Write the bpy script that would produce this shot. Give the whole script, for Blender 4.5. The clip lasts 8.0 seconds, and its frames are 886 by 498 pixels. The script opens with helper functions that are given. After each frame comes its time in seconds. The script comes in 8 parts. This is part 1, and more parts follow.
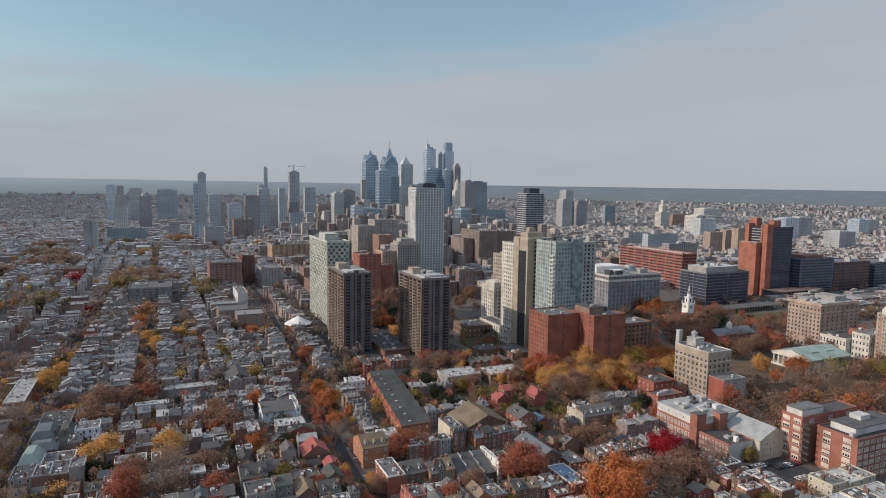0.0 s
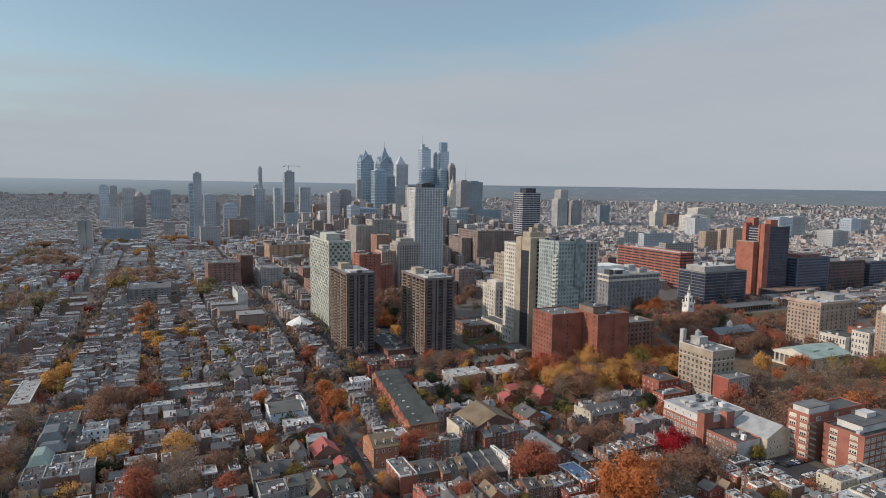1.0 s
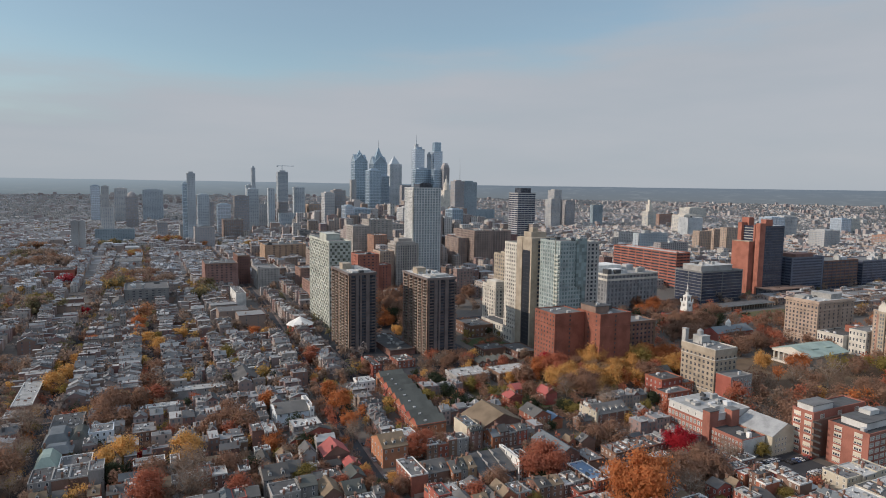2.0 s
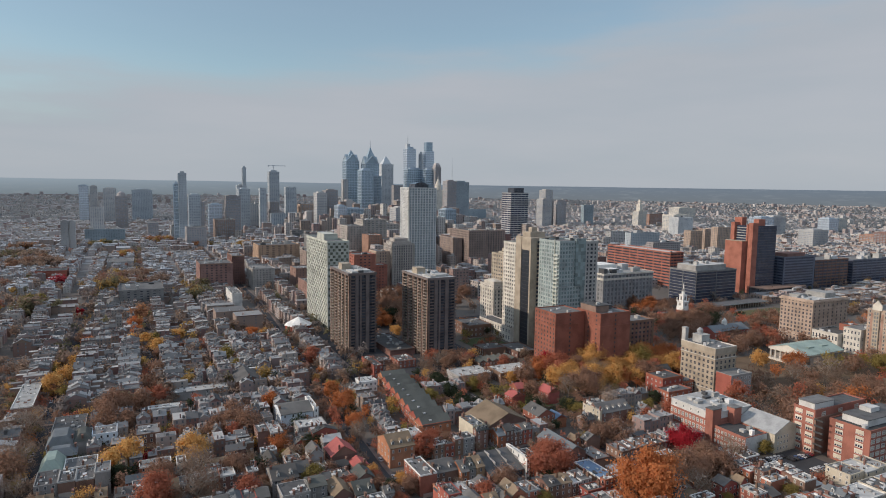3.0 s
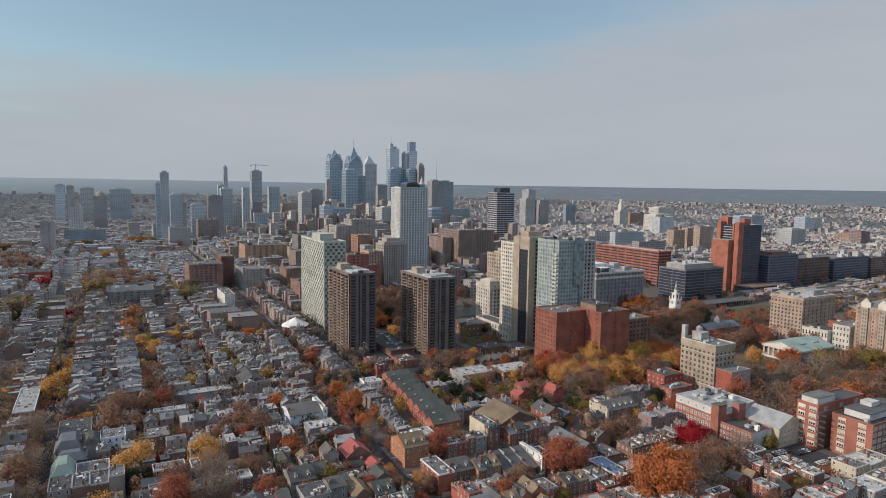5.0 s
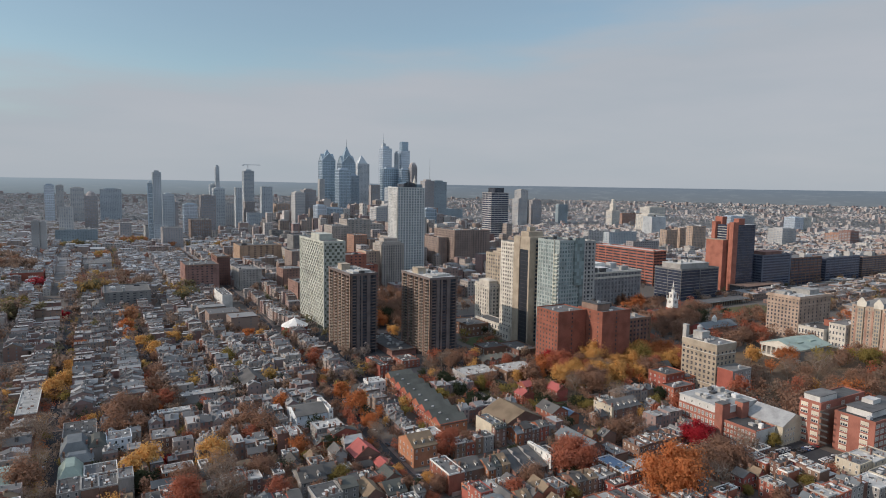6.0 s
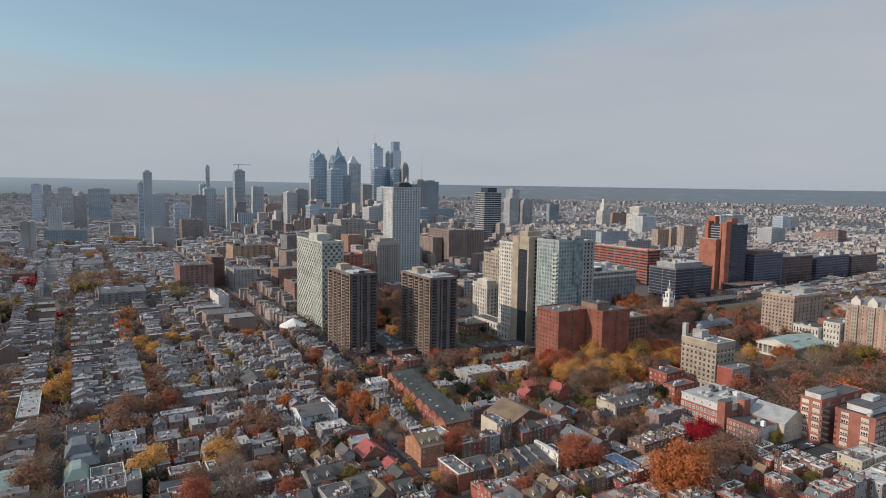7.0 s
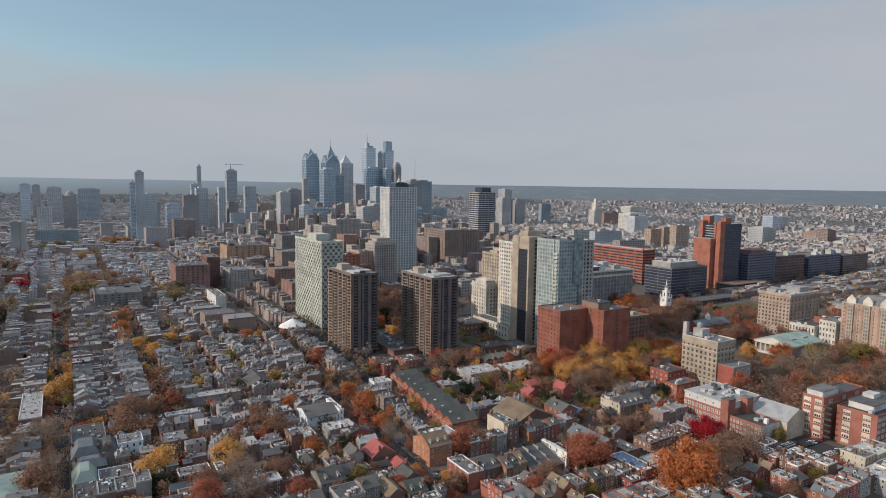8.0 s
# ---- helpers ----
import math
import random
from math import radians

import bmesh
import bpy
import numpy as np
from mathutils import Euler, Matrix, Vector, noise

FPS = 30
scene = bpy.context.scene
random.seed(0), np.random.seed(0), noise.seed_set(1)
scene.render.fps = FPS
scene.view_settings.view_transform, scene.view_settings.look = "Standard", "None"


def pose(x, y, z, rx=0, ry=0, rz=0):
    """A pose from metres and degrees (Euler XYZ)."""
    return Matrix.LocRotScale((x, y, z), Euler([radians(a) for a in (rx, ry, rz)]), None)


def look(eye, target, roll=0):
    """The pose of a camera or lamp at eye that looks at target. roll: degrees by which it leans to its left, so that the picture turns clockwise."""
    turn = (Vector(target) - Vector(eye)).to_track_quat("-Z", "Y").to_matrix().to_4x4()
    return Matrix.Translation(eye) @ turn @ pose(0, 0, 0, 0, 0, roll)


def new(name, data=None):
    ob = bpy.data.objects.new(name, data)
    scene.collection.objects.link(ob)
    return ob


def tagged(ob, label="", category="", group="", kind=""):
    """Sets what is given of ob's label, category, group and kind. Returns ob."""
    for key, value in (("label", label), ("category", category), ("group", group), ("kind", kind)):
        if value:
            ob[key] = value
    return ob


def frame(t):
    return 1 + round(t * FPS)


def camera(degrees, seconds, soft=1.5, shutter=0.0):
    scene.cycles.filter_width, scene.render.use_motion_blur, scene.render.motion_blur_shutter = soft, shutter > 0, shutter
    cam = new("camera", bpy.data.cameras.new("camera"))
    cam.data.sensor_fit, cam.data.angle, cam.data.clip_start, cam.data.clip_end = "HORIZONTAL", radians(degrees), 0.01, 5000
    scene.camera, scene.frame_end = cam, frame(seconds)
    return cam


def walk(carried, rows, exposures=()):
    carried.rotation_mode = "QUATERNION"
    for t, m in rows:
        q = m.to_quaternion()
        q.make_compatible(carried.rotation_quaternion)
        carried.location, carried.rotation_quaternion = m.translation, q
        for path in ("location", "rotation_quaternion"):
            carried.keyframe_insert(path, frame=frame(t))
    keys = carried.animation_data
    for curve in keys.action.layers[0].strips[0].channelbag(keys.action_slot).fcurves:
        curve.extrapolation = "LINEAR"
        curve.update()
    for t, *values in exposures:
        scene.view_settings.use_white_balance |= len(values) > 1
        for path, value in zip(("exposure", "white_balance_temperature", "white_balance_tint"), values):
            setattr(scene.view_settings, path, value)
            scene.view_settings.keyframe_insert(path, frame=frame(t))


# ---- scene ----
cam = camera(70.7, 8.0, soft=1.0)
METRES, EYE, TILT, LEAN, TURN = 72.0, 143.0, 0.0, 0.0, -24.3
ROWS = [
    (0.0, 0.0, 0.0, 0.0, 0.09, -5.68, -0.89),
    (0.5, -0.0608, -0.004, -0.001, -0.24, -5.67, -0.88),
    (1.0, -0.1219, -0.0076, -0.0014, -0.57, -5.68, -0.86),
    (1.5, -0.1829, -0.0109, -0.0018, -0.93, -5.68, -0.85),
    (3.0, -0.3677, -0.0178, -0.0033, -2.34, -5.67, -0.87),
    (3.5, -0.4297, -0.0191, -0.0033, -2.84, -5.67, -0.88),
    (4.0, -0.4916, -0.0198, -0.0036, -3.36, -5.68, -0.88),
    (4.5, -0.5546, -0.02, -0.0033, -3.85, -5.68, -0.88),
    (6.0, -0.745, -0.0181, -0.0024, -5.18, -5.67, -0.92),
    (6.5, -0.8084, -0.0165, -0.0023, -5.68, -5.67, -0.92),
    (7.0, -0.8722, -0.0144, -0.0021, -6.18, -5.67, -0.91),
    (7.5, -0.9359, -0.0118, -0.002, -6.62, -5.67, -0.91),
    (8.0, -0.9993, -0.009, -0.002, -7.08, -5.68, -0.91),
]
walk(cam, [(t, pose(0, 0, EYE, TILT, LEAN, TURN) @ pose(METRES * x, METRES * y, METRES * z, 90 + pitch, roll, yaw)) for t, x, y, z, yaw, pitch, roll in ROWS])

# ---- world and sun ----
SUN_AZ, SUN_EL = radians(14), radians(26)  # azimuth from -x towards +y
to_sun = Vector((-math.cos(SUN_AZ) * math.cos(SUN_EL), math.sin(SUN_AZ) * math.cos(SUN_EL), math.sin(SUN_EL)))
sun = new("sun", bpy.data.lights.new("sun", "SUN"))
sun.data.energy, sun.data.angle, sun.data.color = 3.1, radians(0.6), (1.0, 0.86, 0.735)
sun.matrix_world = look(to_sun * 400, (0, 0, 0))

world = bpy.data.worlds.new("sky")
scene.world = world
world.use_nodes = True
wn, wl = world.node_tree.nodes, world.node_tree.links
wn.clear()
w_out = wn.new("ShaderNodeOutputWorld")
w_bg = wn.new("ShaderNodeBackground")
w_sky = wn.new("ShaderNodeTexSky")
w_sky.sky_type, w_sky.sun_disc = "NISHITA", False
w_sky.sun_elevation, w_sky.sun_rotation = SUN_EL, math.atan2(to_sun.x, to_sun.y)
w_sky.air_density, w_sky.dust_density, w_sky.ozone_density, w_sky.altitude = 1.0, 0.8, 0.4, 100
w_tc = wn.new("ShaderNodeTexCoord")
w_map = wn.new("ShaderNodeMapping")
w_map.inputs["Rotation"].default_value = (0, 0, radians(25))
w_map.inputs["Scale"].default_value = (1.0, 1.6, 7.0)
w_noise = wn.new("ShaderNodeTexNoise")
w_noise.inputs["Scale"].default_value, w_noise.inputs["Detail"].default_value = 1.3, 6
w_noise.inputs["Roughness"].default_value = 0.52
w_ramp = wn.new("ShaderNodeMapRange")
w_ramp.interpolation_type = "SMOOTHSTEP"
for key, value in (("From Min", 0.26), ("From Max", 0.58), ("To Min", 0.28), ("To Max", 0.97)):
    w_ramp.inputs[key].default_value = value
w_sep = wn.new("ShaderNodeSeparateXYZ")
w_edge = wn.new("ShaderNodeMapRange")  # the thin cloud reaches higher towards +x
for key, value in (("From Min", 0.42), ("From Max", 0.95), ("To Min", 0.24), ("To Max", 0.58)):
    w_edge.inputs[key].default_value = value
w_up = wn.new("ShaderNodeMath")  # thin cloud low down, clear blue overhead
w_up.operation = "MULTIPLY_ADD"
w_up.inputs[1].default_value = -2.0
w_sum = wn.new("ShaderNodeMath")
w_mix = wn.new("ShaderNodeMix")
w_mix.data_type = "RGBA"
SKY_GAIN = 0.15
w_cloud = wn.new("ShaderNodeMix")
w_cloud.data_type = "RGBA"
for key, cloud in (("A", (0.37, 0.42, 0.475)), ("B", (0.455, 0.475, 0.52))):
    w_cloud.inputs[key].default_value = (*[c / SKY_GAIN for c in cloud], 1)
w_wisp = wn.new("ShaderNodeMapRange")
w_wisp.inputs["From Min"].default_value, w_wisp.inputs["From Max"].default_value = 0.3, 0.7
w_bg.inputs["Strength"].default_value = SKY_GAIN
wl.new(w_tc.outputs["Generated"], w_map.inputs["Vector"])
wl.new(w_map.outputs["Vector"], w_noise.inputs["Vector"])
wl.new(w_tc.outputs["Generated"], w_sep.inputs["Vector"])
wl.new(w_sep.outputs["X"], w_edge.inputs["Value"])
wl.new(w_sep.outputs["Z"], w_up.inputs[0])
wl.new(w_edge.outputs["Result"], w_up.inputs[2])
wl.new(w_noise.outputs["Fac"], w_wisp.inputs["Value"])
wl.new(w_wisp.outputs["Result"], w_cloud.inputs["Factor"])
wl.new(w_cloud.outputs["Result"], w_mix.inputs["B"])
wl.new(w_noise.outputs["Fac"], w_sum.inputs[0])
wl.new(w_up.outputs[0], w_sum.inputs[1])
wl.new(w_sum.outputs[0], w_ramp.inputs["Value"])
wl.new(w_ramp.outputs["Result"], w_mix.inputs["Factor"])
w_tint = wn.new("ShaderNodeMix")  # a slightly cyan blue
w_tint.data_type, w_tint.blend_type = "RGBA", "MULTIPLY"
w_tint.inputs["Factor"].default_value = 1.0
w_tint.inputs["B"].default_value = (0.77, 0.885, 0.875, 1)
wl.new(w_sky.outputs["Color"], w_tint.inputs["A"])
wl.new(w_tint.outputs["Result"], w_mix.inputs["A"])
w_fill = wn.new("ShaderNodeMix")  # brighter upper sky, out of view, added to fill the shade
w_fill.data_type = "RGBA"
w_fill.inputs["B"].default_value = (*[c / SKY_GAIN for c in (0.575, 0.68, 0.845)], 1)
w_high = wn.new("ShaderNodeMapRange")
for key, value in (("From Min", 0.3), ("From Max", 0.7), ("To Min", 0.0), ("To Max", 0.85)):
    w_high.inputs[key].default_value = value
wl.new(w_sep.outputs["Z"], w_high.inputs["Value"])
wl.new(w_high.outputs["Result"], w_fill.inputs["Factor"])
wl.new(w_mix.outputs["Result"], w_fill.inputs["A"])
wl.new(w_fill.outputs["Result"], w_bg.inputs["Color"])
wl.new(w_bg.outputs["Background"], w_out.inputs["Surface"])

# ---- materials ----
def paint(name, color, rough=0.85, vary=0.25, hue=0.0, big=0.12, fine=2.5, bump=0.15, metal=0.0, island=False, second=None, streak=0.0):
    """A matt surface with stains at a large scale and grain at a fine one; each object (or island) has its own shade."""
    m = bpy.data.materials.new(name)
    m.use_nodes = True
    n, l = m.node_tree.nodes, m.node_tree.links
    p = n["Principled BSDF"]
    p.inputs["Roughness"].default_value, p.inputs["Metallic"].default_value = rough, metal
    p.inputs["Specular IOR Level"].default_value = 0.15 if rough > 0.8 else 0.5
    geo = n.new("ShaderNodeNewGeometry")
    info = n.new("ShaderNodeObjectInfo")
    rnd = geo.outputs["Random Per Island"] if island else info.outputs["Random"]
    a = n.new("ShaderNodeTexNoise")
    a.inputs["Scale"].default_value, a.inputs["Detail"].default_value = big, 5
    b = n.new("ShaderNodeTexNoise")
    b.inputs["Scale"].default_value, b.inputs["Detail"].default_value = fine, 3
    l.new(geo.outputs["Position"], a.inputs["Vector"])
    mp = n.new("ShaderNodeMapping")
    mp.inputs["Scale"].default_value = (1, 1, 0.25 if streak else 1)
    l.new(geo.outputs["Position"], mp.inputs["Vector"])
    l.new(mp.outputs["Vector"], b.inputs["Vector"])
    mix = n.new("ShaderNodeMix")
    mix.data_type = "RGBA"
    mix.inputs["A"].default_value = (*color, 1)
    mix.inputs["B"].default_value = (*(second or [c * 0.72 for c in color]), 1)
    if second:
        l.new(rnd, mix.inputs["Factor"])
    else:
        st = n.new("ShaderNodeMapRange")
        st.inputs["From Min"].default_value, st.inputs["From Max"].default_value = 0.42, 0.68
        l.new(a.outputs["Fac"], st.inputs["Value"])
        l.new(st.outputs["Result"], mix.inputs["Factor"])
    add = n.new("ShaderNodeMath")
    add.operation = "MULTIPLY_ADD"
    l.new(rnd, add.inputs[0])
    add.inputs[1].default_value, add.inputs[2].default_value = vary * 2, 0.86 - vary
    gr = n.new("ShaderNodeMath")
    gr.operation = "MULTIPLY_ADD"
    l.new(b.outputs["Fac"], gr.inputs[0])
    gr.inputs[1].default_value = 0.28 + streak
    l.new(add.outputs[0], gr.inputs[2])
    hsv = n.new("ShaderNodeHueSaturation")
    l.new(gr.outputs[0], hsv.inputs["Value"])
    if hue:
        h = n.new("ShaderNodeMath")
        h.operation = "MULTIPLY_ADD"
        frac = n.new("ShaderNodeMath")
        frac.operation = "FRACT"
        mul = n.new("ShaderNodeMath")
        mul.operation = "MULTIPLY"
        mul.inputs[1].default_value = 7.31
        l.new(rnd, mul.inputs[0])
        l.new(mul.outputs[0], frac.inputs[0])
        l.new(frac.outputs[0], h.inputs[0])
        h.inputs[1].default_value, h.inputs[2].default_value = hue, 0.5 - hue / 2
        l.new(h.outputs[0], hsv.inputs["Hue"])
    l.new(mix.outputs["Result"], hsv.inputs["Color"])
    l.new(hsv.outputs["Color"], p.inputs["Base Color"])
    if bump:
        bp = n.new("ShaderNodeBump")
        bp.inputs["Strength"].default_value, bp.inputs["Distance"].default_value = bump, 0.12
        l.new(b.outputs["Fac"], bp.inputs["Height"])
        l.new(bp.outputs["Normal"], p.inputs["Normal"])
    return m


def glazing(name, color, rough=0.08, vary=0.5, blind=None):
    """Window glass over a dim room; each pane has its own darkness, some with a drawn blind."""
    m = bpy.data.materials.new(name)
    m.use_nodes = True
    n, l = m.node_tree.nodes, m.node_tree.links
    p = n["Principled BSDF"]
    p.inputs["Roughness"].default_value = rough
    info = n.new("ShaderNodeObjectInfo")
    geo = n.new("ShaderNodeNewGeometry")
    wn3 = n.new("ShaderNodeTexWhiteNoise")
    sn = n.new("ShaderNodeVectorMath")
    sn.operation = "SNAP"
    sn.inputs[1].default_value = (2.7, 2.7, 3.1)
    l.new(geo.outputs["Position"], sn.inputs[0])
    l.new(sn.outputs["Vector"], wn3.inputs["Vector"])
    ramp = n.new("ShaderNodeValToRGB")
    e = ramp.color_ramp.elements
    e[0].color, e[1].color = (*[c * (1 - vary) for c in color], 1), (*[min(1, c * (1 + vary)) for c in color], 1)
    if blind:
        e[1].position = 0.74
        x = e.new(0.82)
        x.color = (*blind, 1)
    l.new(wn3.outputs["Value"], ramp.inputs["Fac"])
    l.new(ramp.outputs["Color"], p.inputs["Base Color"])
    return m


def foliage(name, color, second, through_light=0.5):
    m = bpy.data.materials.new(name)
    m.use_nodes = True
    n, l = m.node_tree.nodes, m.node_tree.links
    n.remove(n["Principled BSDF"])
    out = n["Material Output"]
    geo, info = n.new("ShaderNodeNewGeometry"), n.new("ShaderNodeObjectInfo")
    mix = n.new("ShaderNodeMix")
    mix.data_type = "RGBA"
    mix.inputs["A"].default_value, mix.inputs["B"].default_value = (*color, 1), (*second, 1)
    av = n.new("ShaderNodeMath")
    av.operation = "MULTIPLY_ADD"
    av.inputs[1].default_value = 0.5
    half = n.new("ShaderNodeMath")
    half.operation = "MULTIPLY"
    half.inputs[1].default_value = 0.5
    l.new(info.outputs["Random"], half.inputs[0])
    l.new(geo.outputs["Random Per Island"], av.inputs[0])
    l.new(half.outputs[0], av.inputs[2])
    l.new(av.outputs[0], mix.inputs["Factor"])
    d, t, sh = n.new("ShaderNodeBsdfDiffuse"), n.new("ShaderNodeBsdfTranslucent"), n.new("ShaderNodeMixShader")
    sh.inputs["Fac"].default_value = through_light
    l.new(mix.outputs["Result"], d.inputs["Color"])
    l.new(mix.outputs["Result"], t.inputs["Color"])
    l.new(d.outputs[0], sh.inputs[1])
    l.new(t.outputs[0], sh.inputs[2])
    l.new(sh.outputs[0], out.inputs["Surface"])
    return m


BRICK = paint("red_brick", (0.34, 0.122, 0.083), vary=0.2, hue=0.035, streak=0.1)
BRICK_ORANGE = paint("orange_brick", (0.285, 0.112, 0.08), vary=0.08, streak=0.08)
BRICK_BROWN = paint("brown_brick", (0.215, 0.13, 0.10), vary=0.22, hue=0.03, streak=0.1)
BRICK_TAN = paint("tan_brick", (0.40, 0.275, 0.17), vary=0.15, streak=0.1)
STUCCO_CREAM = paint("cream_stucco", (0.53, 0.465, 0.365), vary=0.06, streak=0.12)
STUCCO_GREY = paint("grey_stucco", (0.30, 0.285, 0.27), vary=0.25, hue=0.03, streak=0.15)
WHITE_PAINT = paint("white_paint", (0.76, 0.74, 0.70), vary=0.06, streak=0.12)
BLUE_WHITE = paint("blue_white_stucco", (0.66, 0.70, 0.74), vary=0.05, streak=0.1)
LIMESTONE = paint("limestone", (0.385, 0.325, 0.255), vary=0.06, streak=0.15)
TAN_STONE = paint("tan_stone", (0.37, 0.305, 0.235), vary=0.04, streak=0.15)
WHITE_STONE = paint("white_stone", (0.57, 0.53, 0.465), vary=0.06, streak=0.15)
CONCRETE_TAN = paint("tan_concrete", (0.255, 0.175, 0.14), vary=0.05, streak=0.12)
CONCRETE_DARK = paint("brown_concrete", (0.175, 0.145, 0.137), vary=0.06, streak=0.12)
CONCRETE_GREY = paint("grey_concrete", (0.40, 0.39, 0.37), vary=0.06, streak=0.15)
PRECAST_WHITE = paint("white_precast", (0.47, 0.475, 0.42), vary=0.04, streak=0.12)
ROOF_GREY = paint("grey_membrane_roof", (0.168, 0.164, 0.16), vary=0.35, big=0.25, fine=1.2, bump=0.05)
ROOF_PALE = paint("pale_membrane_roof", (0.43, 0.42, 0.40), vary=0.25, big=0.25, fine=1.0, bump=0.05)
ROOF_DARK = paint("dark_tar_roof", (0.11, 0.108, 0.108), vary=0.3, big=0.25, fine=1.2, bump=0.05)
SHINGLE = paint("grey_shingle", (0.13, 0.124, 0.118), vary=0.32, hue=0.04, fine=3.5, bump=0.3)
SHINGLE_BROWN = paint("brown_shingle", (0.235, 0.175, 0.12), vary=0.12, fine=3.5, bump=0.3)
DARK_SHINGLE = paint("dark_olive_shingle", (0.105, 0.108, 0.098), vary=0.08, fine=3.5, bump=0.3)
PALE_FRAME = paint("pale_green_frame", (0.36, 0.405, 0.395), vary=0.04, streak=0.08)
SLATE = paint("blue_slate", (0.165, 0.18, 0.19), vary=0.2, fine=3.0, bump=0.2)
RED_METAL = paint("red_roof", (0.39, 0.095, 0.08), rough=0.6, vary=0.08, fine=3.0)
BLUE_METAL = paint("blue_roof", (0.12, 0.19, 0.29), rough=0.55, vary=0.08, fine=1.0)
COPPER = paint("green_copper_roof", (0.285, 0.355, 0.31), rough=0.6, vary=0.08, fine=1.0)
DARK_METAL = paint("dark_metal", (0.06, 0.06, 0.062), rough=0.5, vary=0.2)
OFF_WHITE = paint("off_white_paint", (0.56, 0.545, 0.52), vary=0.05, streak=0.15)
HALL_ROOF = paint("pale_grey_roof", (0.36, 0.36, 0.355), vary=0.05, big=0.2, fine=1.0, bump=0.05)
TRIM = paint("white_trim", (0.72, 0.70, 0.66), vary=0.1)
UNIT = paint("roof_unit_metal", (0.5, 0.5, 0.5), rough=0.55, vary=0.3)
GLASS = glazing("window_glass", (0.085, 0.09, 0.10), blind=(0.32, 0.30, 0.27))
GLASS_DARK = glazing("dark_curtain_glass", (0.055, 0.06, 0.075), vary=0.4)
GLASS_BLUE = glazing("blue_curtain_glass", (0.19, 0.24, 0.28), rough=0.12, vary=0.3)
GLASS_GREEN = glazing("green_curtain_glass", (0.22, 0.275, 0.275), rough=0.12, vary=0.35)
NAVY_GLASS = glazing("navy_curtain_glass", (0.045, 0.055, 0.085), vary=0.25)
NAVY = paint("navy_panel", (0.11, 0.13, 0.18), rough=0.4, vary=0.05)
# brown brick of the far blocks, with haze mixed into its colour
HAZE_BROWN = paint("hazed_brown_brick", (0.29, 0.225, 0.195), vary=0.06, streak=0.1)
ROW_ORANGE = paint("salmon_brick", (0.40, 0.165, 0.11), vary=0.12, hue=0.02, streak=0.1)
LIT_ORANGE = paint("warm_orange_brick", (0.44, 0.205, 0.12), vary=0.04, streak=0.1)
# a far orange block, its haze put into the colour
HAZE_ORANGE = paint("hazed_peach_brick", (0.40, 0.275, 0.195), vary=0.05, streak=0.1)
BLIND_GLASS = glazing("window_with_cream_blind", (0.36, 0.33, 0.27), rough=0.3, vary=0.35, blind=(0.09, 0.09, 0.095))
GLASS_OLIVE = glazing("olive_window_glass", (0.15, 0.16, 0.125), rough=0.2, vary=0.45)
GLASS_PALE = glazing("pale_window_glass", (0.25, 0.265, 0.245), rough=0.2, vary=0.3)
GLASS_TOWER = glazing("white_tower_glass", (0.19, 0.235, 0.255), rough=0.2, vary=0.3)
TOWER_WHITE = paint("white_tower_panel", (0.59, 0.59, 0.58), vary=0.03, streak=0.06)
LEAF_LITTER = paint("leaf_litter", (0.15, 0.105, 0.07), vary=0.05, fine=0.8, big=0.08, second=None)
LAWN_GREEN = paint("shaded_lawn", (0.07, 0.085, 0.04), vary=0.1, fine=0.6, big=0.05)
GLASS_GREY = glazing("grey_window_glass", (0.16, 0.168, 0.175), vary=0.4)
BARK = paint("bark", (0.17, 0.125, 0.09), vary=0.2, fine=4)
BARK_PALE = paint("pale_bark", (0.36, 0.30, 0.25), vary=0.15, fine=3)
ASPHALT = paint("asphalt", (0.06, 0.06, 0.064), vary=0.0, fine=0.9, big=0.06)
PAVING = paint("brick_pavement", (0.17, 0.13, 0.115), vary=0.1, fine=2.0)
LAWN = paint("dry_lawn", (0.115, 0.10, 0.05), vary=0.1, fine=0.6, big=0.05)
LEAF = {
    "orange": foliage("orange_leaves", (0.60, 0.235, 0.095), (0.48, 0.19, 0.085)),
    "rust": foliage("rust_leaves", (0.49, 0.18, 0.11), (0.38, 0.15, 0.10)),
    "yellow": foliage("yellow_leaves", (0.70, 0.43, 0.16), (0.60, 0.34, 0.13)),
    "brown": foliage("brown_leaves", (0.375, 0.225, 0.155), (0.295, 0.18, 0.13), 0.5),
    "red": foliage("red_leaves", (0.52, 0.04, 0.055), (0.34, 0.03, 0.042)),
    "olive": foliage("olive_leaves", (0.34, 0.26, 0.085), (0.23, 0.185, 0.07)),
    "green": foliage("dark_green_leaves", (0.075, 0.085, 0.05), (0.05, 0.062, 0.04)),
    "bare": foliage("bare_twigs", (0.33, 0.235, 0.175), (0.26, 0.185, 0.14), 0.5),
}

MANY_BRICK = paint("many_brick_walls", (0.27, 0.165, 0.135), vary=0.2, hue=0.05, island=True, second=(0.33, 0.295, 0.275))
MANY_ROOF = paint("many_roofs", (0.12, 0.118, 0.12), vary=0.28, hue=0.03, island=True, second=(0.27, 0.268, 0.265), fine=1.0, bump=0.05)
MANY_PALE = paint("many_pale_roofs", (0.42, 0.41, 0.395), vary=0.2, island=True, fine=1.0, bump=0.05)
MANY_WALL = paint("many_city_walls", (0.27, 0.185, 0.15), vary=0.25, hue=0.05, island=True, second=(0.37, 0.325, 0.285))

